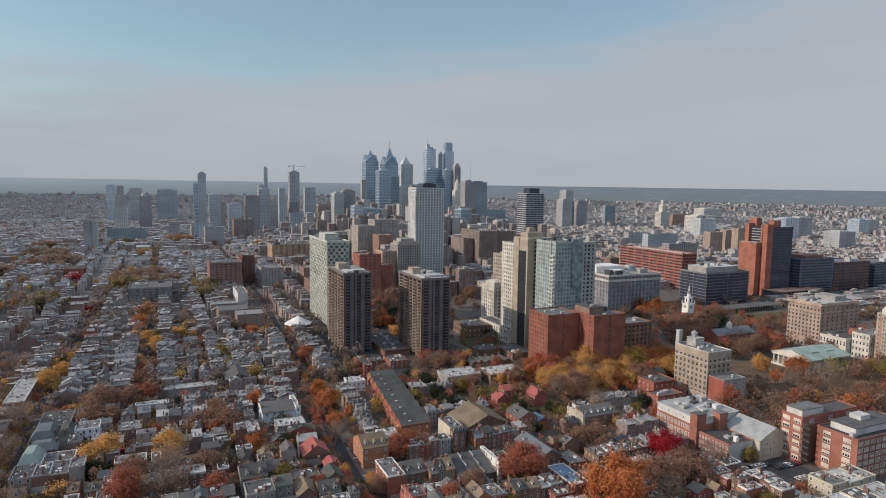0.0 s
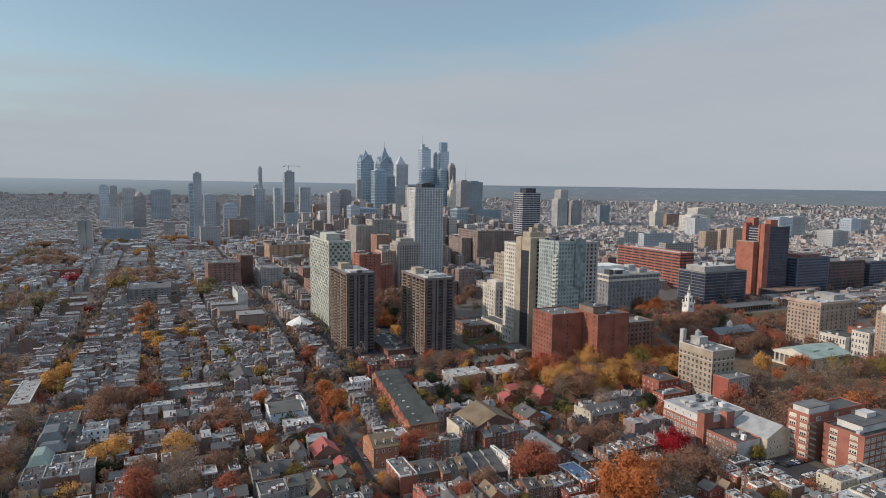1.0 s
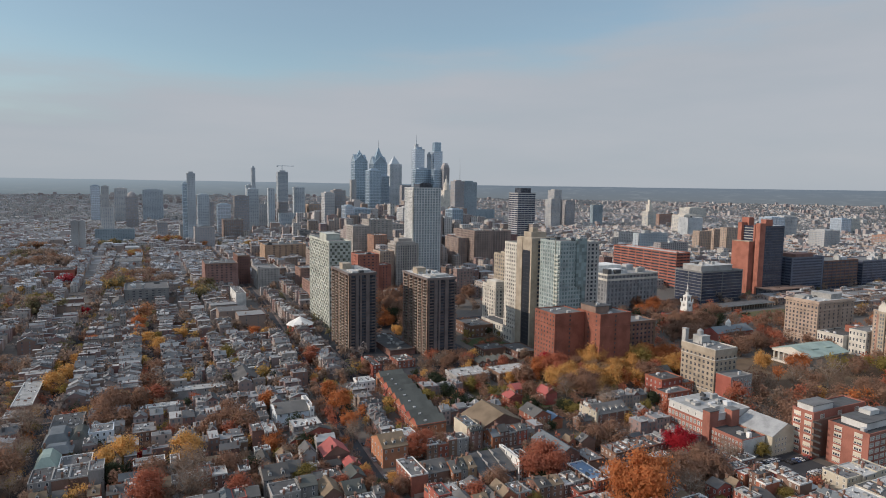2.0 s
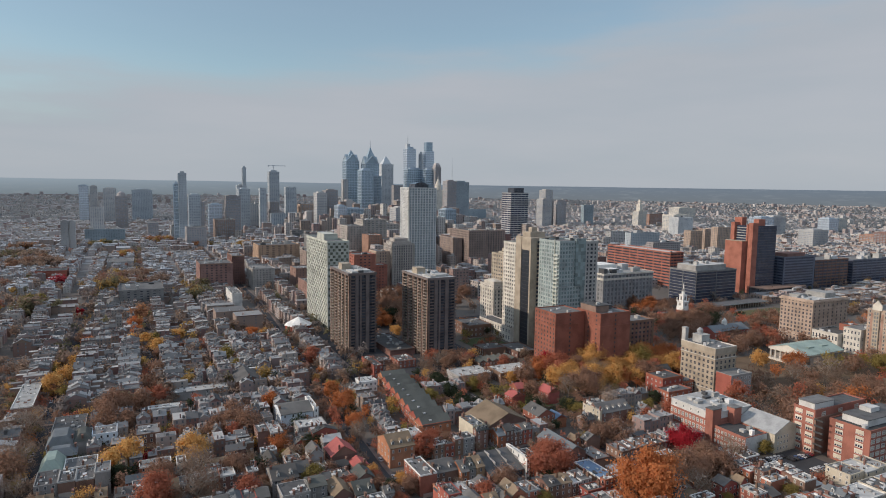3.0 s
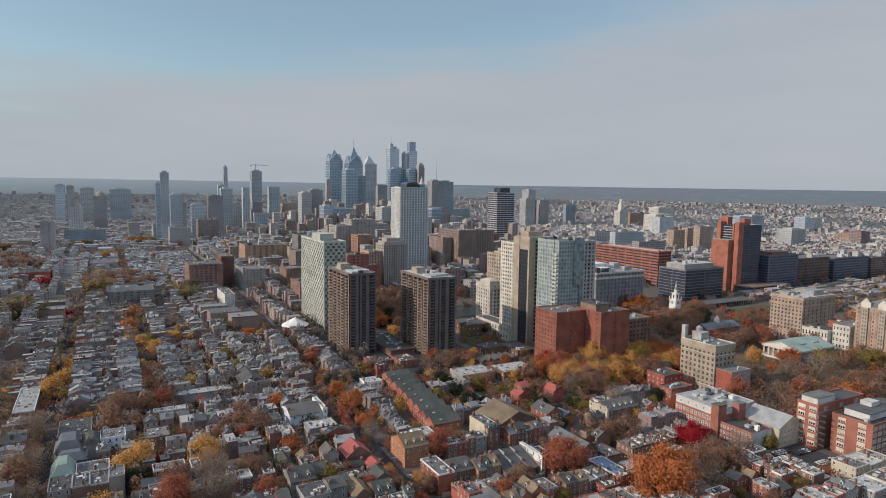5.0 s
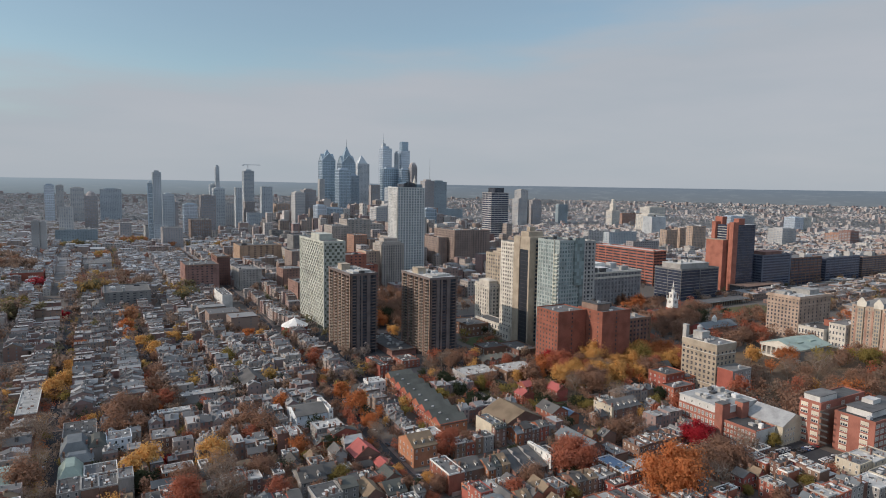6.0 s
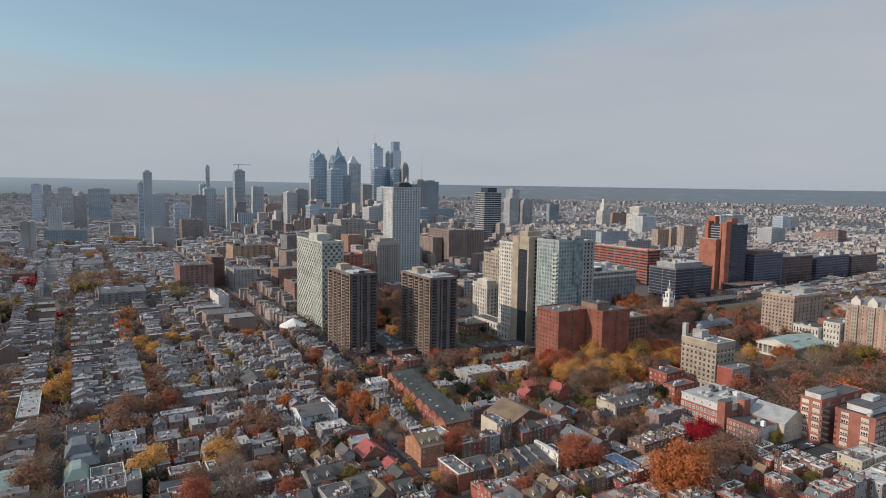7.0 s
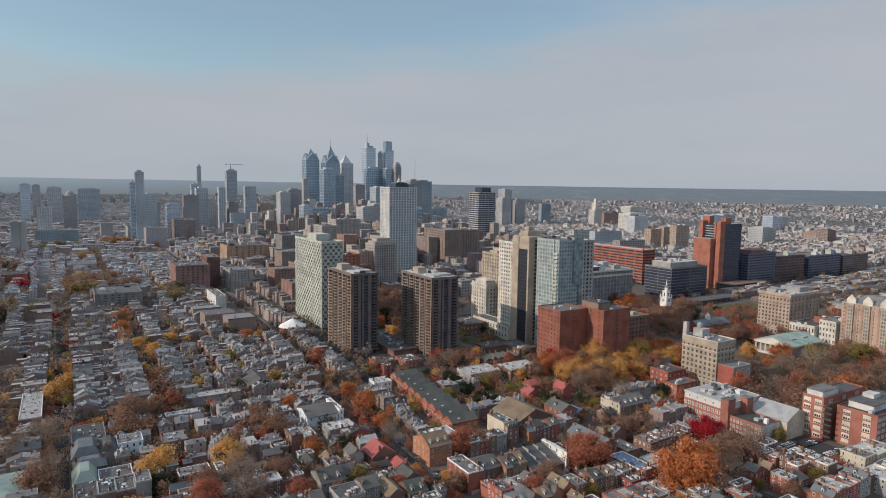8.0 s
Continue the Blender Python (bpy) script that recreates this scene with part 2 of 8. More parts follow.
# far walls are paler than the near ones: haze in the base colour
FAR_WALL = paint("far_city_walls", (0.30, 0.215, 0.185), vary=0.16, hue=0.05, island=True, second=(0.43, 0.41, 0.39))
ROSE_BRICK = paint("rose_brick", (0.34, 0.14, 0.105), vary=0.08, streak=0.1)
ROSE_STONE = paint("rose_stone", (0.42, 0.32, 0.255), vary=0.04, streak=0.14)
TOWER_ORANGE = paint("orange_tower_brick", (0.36, 0.145, 0.105), vary=0.03, streak=0.08)
GREY_STONE = paint("grey_stone", (0.22, 0.215, 0.21), vary=0.05, streak=0.12)
# red and orange brick of distant blocks, haze put into the base colour
HAZED_BRICK = paint("hazed_red_brick", (0.27, 0.165, 0.14), vary=0.12, hue=0.03, streak=0.1)
HAZED_ORANGE_BRICK = paint("hazed_orange_brick", (0.36, 0.215, 0.16), vary=0.08, streak=0.1)
# leaves of far trees, dulled towards grey to carry the haze
FAR_LEAF = {k: foliage(f"hazed_{k}_leaves", a, b) for k, a, b in (
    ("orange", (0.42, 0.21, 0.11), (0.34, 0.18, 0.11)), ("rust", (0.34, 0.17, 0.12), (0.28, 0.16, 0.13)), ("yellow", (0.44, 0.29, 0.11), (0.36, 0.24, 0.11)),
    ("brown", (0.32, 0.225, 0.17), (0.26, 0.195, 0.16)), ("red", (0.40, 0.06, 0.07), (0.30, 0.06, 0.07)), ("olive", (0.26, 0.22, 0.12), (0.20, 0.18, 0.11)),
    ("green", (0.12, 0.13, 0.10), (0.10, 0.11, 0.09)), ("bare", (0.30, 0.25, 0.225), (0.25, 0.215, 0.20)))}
# suburbs, far woods and far roofs: paled by haze mixed into the colours
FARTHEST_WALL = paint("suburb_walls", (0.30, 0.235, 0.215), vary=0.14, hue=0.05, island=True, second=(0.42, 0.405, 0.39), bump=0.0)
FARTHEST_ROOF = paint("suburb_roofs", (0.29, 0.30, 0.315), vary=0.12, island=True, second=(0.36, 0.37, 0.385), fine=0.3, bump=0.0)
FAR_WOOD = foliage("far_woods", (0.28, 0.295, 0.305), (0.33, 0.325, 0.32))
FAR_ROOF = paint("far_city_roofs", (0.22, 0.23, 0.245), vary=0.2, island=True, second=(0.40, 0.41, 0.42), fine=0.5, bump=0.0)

# ---- mesh tools ----
class Shape:
    """Collects boxes, quads and roofs into one mesh."""

    def __init__(self):
        self.v, self.f, self.m = [], [], []

    def face(self, pts, mi=0):
        k = len(self.v)
        self.v += [tuple(p) for p in pts]
        self.f.append(tuple(range(k, k + len(pts))))
        self.m.append(mi)
        return self

    def box(self, x0, x1, y0, y1, z0, z1, mi=0, top=None):
        k = len(self.v)
        self.v += [(x0, y0, z0), (x1, y0, z0), (x1, y1, z0), (x0, y1, z0), (x0, y0, z1), (x1, y0, z1), (x1, y1, z1), (x0, y1, z1)]
        self.f += [(k, k + 3, k + 2, k + 1), (k + 4, k + 5, k + 6, k + 7), (k, k + 1, k + 5, k + 4), (k + 1, k + 2, k + 6, k + 5), (k + 2, k + 3, k + 7, k + 6), (k + 3, k, k + 4, k + 7)]
        self.m += [mi, mi if top is None else top, mi, mi, mi, mi]
        return self

    def frustum(self, a, b, mi=0):
        """a, b: (x0, x1, y0, y1, z) of the bottom and the top."""
        k = len(self.v)
        for x0, x1, y0, y1, z in (a, b):
            self.v += [(x0, y0, z), (x1, y0, z), (x1, y1, z), (x0, y1, z)]
        self.f += [(k, k + 3, k + 2, k + 1), (k + 4, k + 5, k + 6, k + 7), (k, k + 1, k + 5, k + 4), (k + 1, k + 2, k + 6, k + 5), (k + 2, k + 3, k + 7, k + 6), (k + 3, k, k + 4, k + 7)]
        self.m += [mi] * 6
        return self

    def ring(self, x0, x1, y0, y1, z0, z1, t, mi=0):
        self.box(x0, x1, y0, y0 + t, z0, z1, mi)
        self.box(x0, x1, y1 - t, y1, z0, z1, mi)
        self.box(x0, x0 + t, y0 + t, y1 - t, z0, z1, mi)
        return self.box(x1 - t, x1, y0 + t, y1 - t, z0, z1, mi)

    def gable(self, x0, x1, y0, y1, z, rise, along, slope=0, wall=1, over=0.35, thick=0.3):
        """A pitched roof; its ridge runs along 'x' or 'y'. Gable walls close the ends."""
        if along == "y":
            c = (x0 + x1) / 2
            for yy, flip in ((y0 + 0.05, 1), (y1 - 0.05, -1)):
                self.face([(x0, yy, z), (x1, yy, z), (c, yy, z + rise - 0.02)][::flip], wall)
            d = over * rise / ((x1 - x0) / 2)
            for xe, s in ((x0 - over, 1), (x1 + over, -1)):
                q = [(xe, y0 - over * 0.4, z - d), (c, y0 - over * 0.4, z + rise), (c, y1 + over * 0.4, z + rise), (xe, y1 + over * 0.4, z - d)]
                self.slab(q, thick, slope)
        else:
            c = (y0 + y1) / 2
            for xx, flip in ((x0 + 0.05, -1), (x1 - 0.05, 1)):
                self.face([(xx, y0, z), (xx, y1, z), (xx, c, z + rise - 0.02)][::flip], wall)
            d = over * rise / ((y1 - y0) / 2)
            for ye in (y0 - over, y1 + over):
                q = [(x0 - over * 0.4, ye, z - d), (x1 + over * 0.4, ye, z - d), (x1 + over * 0.4, c, z + rise), (x0 - over * 0.4, c, z + rise)]
                self.slab(q, thick, slope)
        return self

    def slab(self, q, thick, mi):
        k = len(self.v)
        self.v += [tuple(p) for p in q] + [(p[0], p[1], p[2] + thick) for p in q]
        self.f += [(k, k + 1, k + 2, k + 3), (k + 7, k + 6, k + 5, k + 4)] + [(k + i, k + 4 + i, k + 4 + (i + 1) % 4, k + (i + 1) % 4) for i in range(4)]
        self.m += [mi] * 6
        return self

    def hip(self, x0, x1, y0, y1, z, rise, mi=0, over=0.5, top=0.0):
        k = len(self.v)
        x0, x1, y0, y1 = x0 - over, x1 + over, y0 - over, y1 + over
        w, d = x1 - x0, y1 - y0
        r = min(w, d) / 2 * (1 - top)
        self.v += [(x0, y0, z), (x1, y0, z), (x1, y1, z), (x0, y1, z), (x0 + r, y0 + r, z + rise), (x1 - r, y0 + r, z + rise), (x1 - r, y1 - r, z + rise), (x0 + r, y1 - r, z + rise)]
        self.f += [(k, k + 3, k + 2, k + 1), (k + 4, k + 5, k + 6, k + 7), (k, k + 1, k + 5, k + 4), (k + 1, k + 2, k + 6, k + 5), (k + 2, k + 3, k + 7, k + 6), (k + 3, k, k + 4, k + 7)]
        self.m += [mi] * 6
        return self

    def tube(self, x, y, z0, z1, r0, r1, n=10, mi=0, cap=True):
        k = len(self.v)
        for z, r in ((z0, r0), (z1, r1)):
            self.v += [(x + r * math.cos(2 * math.pi * i / n), y + r * math.sin(2 * math.pi * i / n), z) for i in range(n)]
        self.f += [(k + i, k + (i + 1) % n, k + n + (i + 1) % n, k + n + i) for i in range(n)]
        self.m += [mi] * n
        if cap:
            self.f.append(tuple(range(k + n, k + 2 * n)))
            self.m.append(mi)
        return self

    def limb(self, a, b, r0, r1, n=5, mi=0):
        a, b = Vector(a), Vector(b)
        d = (b - a).normalized()
        u = d.orthogonal().normalized()
        w = d.cross(u)
        k = len(self.v)
        for c, r in ((a, r0), (b, r1)):
            for i in range(n):
                s = 2 * math.pi * i / n
                self.v.append(tuple(c + (u * math.cos(s) + w * math.sin(s)) * r))
        self.f += [(k + i, k + (i + 1) % n, k + n + (i + 1) % n, k + n + i) for i in range(n)]
        self.m += [mi] * n
        return self

    def mesh(self, name, mats):
        me = bpy.data.meshes.new(name)
        me.from_pydata(self.v, [], self.f)
        for mt in mats if isinstance(mats, (list, tuple)) else [mats]:
            me.materials.append(mt)
        me.polygons.foreach_set("material_index", self.m)
        me.update()
        return me


def part(name, shape, mats, parent, label="", at=None, kind=""):
    me = shape if isinstance(shape, bpy.types.Mesh) else shape.mesh(name, mats)
    ob = new(name, me)
    ob.parent = parent
    if at is not None:
        ob.location = at
    return tagged(ob, label=label, kind=kind)


def thing(name, x, y, z=0.0, turn=0.0, label="", category="", group="", kind=""):
    ob = new(name)
    ob.empty_display_size = 0.5
    ob.location, ob.rotation_euler = (x, y, z), (0, 0, radians(turn))
    return tagged(ob, label, category, group, kind)


TAKEN = []  # footprints already built on: x0, x1, y0, y1


def take(x0, x1, y0, y1, margin=0.0):
    TAKEN.append((x0 - margin, x1 + margin, y0 - margin, y1 + margin))


def free(x0, x1, y0, y1):
    return all(x1 <= a or x0 >= b or y1 <= c or y0 >= d for a, b, c, d in TAKEN)


PANES = {}


def pane_mesh(w, h, frame_mat, glass_mat, bars=True):
    """A sash window seen from -y: frame, sill, glass set back in it, a meeting rail."""
    key = (round(w, 2), round(h, 2), frame_mat.name, glass_mat.name, bars)
    if key not in PANES:
        s, t = Shape(), min(0.14, w * 0.1)
        xs = [-w / 2, -w / 2 + t, w / 2 - t, w / 2]
        zs = [0, t, h / 2 - 0.06, h / 2 + 0.06, h - t, h] if bars else [0, t, h - t, h]
        idx = {}

        def vert(x, y, z):
            k = (round(x, 4), round(y, 4), round(z, 4))
            if k not in idx:
                idx[k] = len(s.v)
                s.v.append((x, y, z))
            return idx[k]

        def quad(pts, mi):
            s.f.append(tuple(vert(*p) for p in pts))
            s.m.append(mi)

        f, g = -0.12, -0.02
        for i in range(3):
            for j in range(len(zs) - 1):
                a, b, c, d = xs[i], xs[i + 1], zs[j], zs[j + 1]
                if i == 1 and j % 2 == 1:
                    quad([(a, g, c), (b, g, c), (b, g, d), (a, g, d)], 1)
                    quad([(a, f, c), (b, f, c), (b, g, c), (a, g, c)], 0)
                    quad([(a, f, d), (a, g, d), (b, g, d), (b, f, d)], 0)
                    quad([(a, f, c), (a, g, c), (a, g, d), (a, f, d)], 0)
                    quad([(b, f, c), (b, f, d), (b, g, d), (b, g, c)], 0)
                else:
                    quad([(a, f, c), (b, f, c), (b, f, d), (a, f, d)], 0)
        a, b, c, d = xs[0], xs[-1], zs[0], zs[-1]
        for p, q in (((a, c), (b, c)), ((b, c), (b, d)), ((b, d), (a, d)), ((a, d), (a, c))):
            quad([(p[0], f, p[1]), (p[0], 0.05, p[1]), (q[0], 0.05, q[1]), (q[0], f, q[1])], 0)
        PANES[key] = s.mesh("window", [frame_mat, glass_mat])
    return PANES[key]


def set_window(parent, me, face, u, z, x0, x1, y0, y1):
    """Put one window on a face ('-x', '+x', '-y', '+y') of a box given in the parent's own metres."""
    ob = new("window", me)
    ob.parent = parent
    turn = {"-y": 0, "+x": 90, "+y": 180, "-x": -90}[face]
    ob.location = {"-y": (u, y0, z), "+y": (u, y1, z), "-x": (x0, u, z), "+x": (x1, u, z)}[face]
    ob.rotation_euler = (0, 0, radians(turn))
    return ob


def roof_units(parent, x0, x1, y0, y1, z, count, seed, big=1.0):
    """Air handlers, hatches and vents standing on a flat roof, each a part."""
    r = random.Random(seed)
    for _ in range(count):
        w, d, h = r.uniform(1.0, 3.5) * big, r.uniform(1.0, 3.0) * big, r.uniform(0.7, 2.0) * big
        if x1 - x0 < w + 1 or y1 - y0 < d + 1:
            continue
        cx, cy = r.uniform(x0 + w / 2 + 0.4, x1 - w / 2 - 0.4), r.uniform(y0 + d / 2 + 0.4, y1 - d / 2 - 0.4)
        s = Shape().box(cx - w / 2, cx + w / 2, cy - d / 2, cy + d / 2, z, z + h)
        s.box(cx - w / 2 - 0.08, cx + w / 2 + 0.08, cy - d / 2 - 0.08, cy + d / 2 + 0.08, z + h, z + h + 0.12)
        if r.random() < 0.5:
            s.tube(cx, cy, z + h, z + h + 0.5 * big, 0.4 * big, 0.4 * big, 8)
        part("roof_unit", s, r.choice([UNIT, UNIT, ROOF_PALE, CONCRETE_GREY, DARK_METAL]), parent)


def framed_block(name, x0, x1, y0, y1, h, storeys, nx, ny, wall, glass, label, category="building", z0=0.0, base=4.5, pier=0.35, spandrel=0.4, depth=0.45, roof=ROOF_GREY, units=5, crown=1.2, group="", parent=None):
    """A building whose storeys and bays are a real frame of spandrels and piers in front of set-back glazing."""
    if parent is None:
        top = thing(name, (x0 + x1) / 2, (y0 + y1) / 2, 0, 0, label, category, group)
        take(x0, x1, y0, y1, 1.0)
    else:
        top = parent
    ox, oy = top.location.x, top.location.y
    a, b, c, d = x0 - ox, x1 - ox, y0 - oy, y1 - oy
    part("glazing", Shape().box(a + depth, b - depth, c + depth, d - depth, z0, h - 0.3), glass, top)
    fh = (h - z0 - base) / storeys
    sp = fh * spandrel
    bx, by = (b - a) / nx, (d - c) / ny
    if y0 < 590:
        band = Shape().ring(a + 0.03, b - 0.03, c + 0.03, d - 0.03, 0, sp, depth * 1.1).mesh("spandrel", wall)
        for i in range(storeys):
            part("spandrel", band, None, top, at=(0, 0, z0 + base + i * fh - sp * 0.5))
        px = Shape().box(-bx * pier / 2, bx * pier / 2, 0, depth * 1.2, 0, h - z0 - 0.2).mesh("pier", wall)
        py = Shape().box(0, depth * 1.2, -by * pier / 2, by * pier / 2, 0, h - z0 - 0.2).mesh("pier", wall)
        for i in range(nx + 1):
            u = a + min(max(i * bx, bx * pier / 2), b - a - bx * pier / 2)
            part("pier", px, None, top, at=(u, c, z0))
        for i in range(ny + 1):
            u = c + min(max(i * by, by * pier / 2), d - c - by * pier / 2)
            part("pier", py, None, top, at=(a, u, z0))
    else:  # too far off to pick its piers apart
        s = Shape()
        for i in range(storeys):
            zz = z0 + base + i * fh - sp * 0.5
            s.ring(a + 0.03, b - 0.03, c + 0.03, d - 0.03, zz, zz + sp, depth * 1.1)
        for i in range(nx + 1):
            u = a + min(max(i * bx, bx * pier / 2), b - a - bx * pier / 2)
            s.box(u - bx * pier / 2, u + bx * pier / 2, c, c + depth * 1.2, z0, h - 0.2)
        for i in range(ny + 1):
            u = c + min(max(i * by, by * pier / 2), d - c - by * pier / 2)
            s.box(a, a + depth * 1.2, u - by * pier / 2, u + by * pier / 2, z0, h - 0.2)
        part("facade_frame", s, wall, top, kind="stuff")
    part("rear_wall", Shape().box(a + depth, b, d - depth, d, z0, h - 0.2).box(b - depth, b, c + depth, d - depth, z0, h - 0.2), wall, top)
    s = Shape().ring(a - 0.1, b + 0.1, c - 0.1, d + 0.1, h - 0.9, h + crown, 0.5)
    part("parapet", s, wall, top)
    part("roof", Shape().box(a + 0.4, b - 0.4, c + 0.4, d - 0.4, h - 0.5, h), roof, top)
    roof_units(top, a + 1, b - 1, c + 1, d - 1, h, units, int(x0 * 7 + y0), max(1.0, (b - a) / 22))
    return top


def windowed_block(name, x0, x1, y0, y1, h, wall, label, category="building", storeys=5, faces=None, w=1.2, wh=1.9, first=1.4, glass=None, trim=None, roof=ROOF_GREY, units=4, crown=0.8, parent=None, z0=0.0, cornice=None):
    """A solid wall block with single windows. faces: {'-x': bays, '-y': bays}."""
    glass, trim = glass or GLASS, trim or TRIM
    if parent is None:
        top = thing(name, (x0 + x1) / 2, (y0 + y1) / 2, 0, 0, label, category)
        take(x0, x1, y0, y1, 0.5)
    else:
        top = parent
    ox, oy = top.location.x, top.location.y
    a, b, c, d = x0 - ox, x1 - ox, y0 - oy, y1 - oy
    part("wall", Shape().box(a, b, c, d, z0, h), wall, top)
    part("parapet", Shape().ring(a - 0.12, b + 0.12, c - 0.12, d + 0.12, h - 0.6, h + crown, 0.45), cornice or wall, top)
    part("roof", Shape().box(a + 0.33, b - 0.33, c + 0.33, d - 0.33, h - 0.1, h + 0.15), roof, top)
    if storeys > 7:
        for k in (0.16, 0.80):
            part("belt_course", Shape().ring(a - 0.25, b + 0.25, c - 0.25, d + 0.25, 0, 0.5, 0.5), cornice or wall, top, at=(0, 0, z0 + (h - z0) * k))
    me = pane_mesh(w, wh, trim, glass)
    fh = (h - z0 - 0.8) / storeys
    for face, bays in (faces or {}).items():
        lo, hi = (c, d) if face[1] == "x" else (a, b)
        for j in range(storeys):
            for i in range(bays):
                set_window(top, me, face, lo + (hi - lo) * (i + 0.5) / bays, z0 + first + j * fh, a, b, c, d)
    roof_units(top, a + 1, b - 1, c + 1, d - 1, h + 0.15, units, int(x0 * 3 + y0))
    return top

# ---- ground, streets ----
def ground_height(r):
    """Level city, a slow rise under the suburbs, wooded hills at the horizon."""
    if r < 2600:
        return 0.0
    if r < 4300:
        k = (r - 2600) / 1700
        return 64.0 * k * k * (1.6 - 0.6 * k)
    return 64.0


def build_ground():
    rings = [0, 120, 240, 360, 480, 600, 800, 1000, 1250, 1500, 1800, 2100, 2500] + [2500 + 120 * i for i in range(1, 17)]
    n = 96
    v, f = [(0, 0, 0)], []
    for r in rings[1:]:
        for i in range(n):
            s = 2 * math.pi * i / n
            v.append((r * math.sin(s), r * math.cos(s), ground_height(r)))
    for i in range(n):
        f.append((0, 1 + (i + 1) % n, 1 + i))
    for k in range(len(rings) - 2):
        o = 1 + k * n
        for i in range(n):
            f.append((o + i, o + (i + 1) % n, o + n + (i + 1) % n, o + n + i))
    me = bpy.data.meshes.new("ground")
    me.from_pydata(v, [], f)
    me.polygons.foreach_set("use_smooth", [True] * len(f))
    m = bpy.data.materials.new("city_ground")
    m.use_nodes = True
    nd, l = m.node_tree.nodes, m.node_tree.links
    p = nd["Principled BSDF"]
    p.inputs["Roughness"].default_value = 0.95
    geo = nd.new("ShaderNodeNewGeometry")
    vor = nd.new("ShaderNodeTexVoronoi")
    vor.inputs["Scale"].default_value = 0.055
    l.new(geo.outputs["Position"], vor.inputs["Vector"])
    sep = nd.new("ShaderNodeSeparateColor")
    l.new(vor.outputs["Color"], sep.inputs["Color"])
    ramp = nd.new("ShaderNodeValToRGB")
    e = ramp.color_ramp.elements
    e[0].position, e[0].color = 0.0, (0.15, 0.155, 0.16, 1)
    e[1].position, e[1].color = 1.0, (0.33, 0.325, 0.32, 1)
    for pos, col in ((0.3, (0.17, 0.16, 0.15)), (0.5, (0.20, 0.18, 0.17)), (0.72, (0.19, 0.195, 0.205)), (0.88, (0.24, 0.245, 0.255))):
        e.new(pos).color = (*col, 1)
    l.new(sep.outputs["Red"], ramp.inputs["Fac"])
    nz = nd.new("ShaderNodeTexNoise")
    nz.inputs["Scale"].default_value, nz.inputs["Detail"].default_value = 0.25, 6
    l.new(geo.outputs["Position"], nz.inputs["Vector"])
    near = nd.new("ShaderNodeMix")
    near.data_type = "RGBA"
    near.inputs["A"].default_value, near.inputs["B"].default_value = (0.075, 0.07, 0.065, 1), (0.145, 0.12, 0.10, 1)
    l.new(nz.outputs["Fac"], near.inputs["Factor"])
    # beyond 900 m the ground turns paler, with haze in the colour
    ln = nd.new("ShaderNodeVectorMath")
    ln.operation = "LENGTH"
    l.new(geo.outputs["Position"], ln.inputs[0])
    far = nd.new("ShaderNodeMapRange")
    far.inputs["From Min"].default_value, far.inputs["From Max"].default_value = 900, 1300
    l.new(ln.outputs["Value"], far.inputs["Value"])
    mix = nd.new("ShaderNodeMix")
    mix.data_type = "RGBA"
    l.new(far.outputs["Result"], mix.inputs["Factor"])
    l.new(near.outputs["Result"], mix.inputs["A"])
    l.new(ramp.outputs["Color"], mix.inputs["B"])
    # woods and suburbs on the rising land, haze put into their blue
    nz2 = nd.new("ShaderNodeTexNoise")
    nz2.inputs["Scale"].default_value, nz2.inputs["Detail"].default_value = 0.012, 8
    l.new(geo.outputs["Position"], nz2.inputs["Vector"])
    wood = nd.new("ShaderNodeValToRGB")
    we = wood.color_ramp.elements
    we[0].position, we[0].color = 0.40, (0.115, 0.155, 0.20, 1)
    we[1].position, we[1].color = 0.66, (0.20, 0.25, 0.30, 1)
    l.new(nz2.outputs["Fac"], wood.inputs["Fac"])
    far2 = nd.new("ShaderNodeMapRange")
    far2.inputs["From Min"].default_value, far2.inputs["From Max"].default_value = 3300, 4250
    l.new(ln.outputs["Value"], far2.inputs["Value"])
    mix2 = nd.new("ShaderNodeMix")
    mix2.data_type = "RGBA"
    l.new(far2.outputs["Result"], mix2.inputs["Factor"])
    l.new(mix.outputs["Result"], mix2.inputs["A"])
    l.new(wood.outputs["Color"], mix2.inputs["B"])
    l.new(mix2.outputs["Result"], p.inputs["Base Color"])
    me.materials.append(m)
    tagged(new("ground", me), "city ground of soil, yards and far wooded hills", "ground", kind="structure")


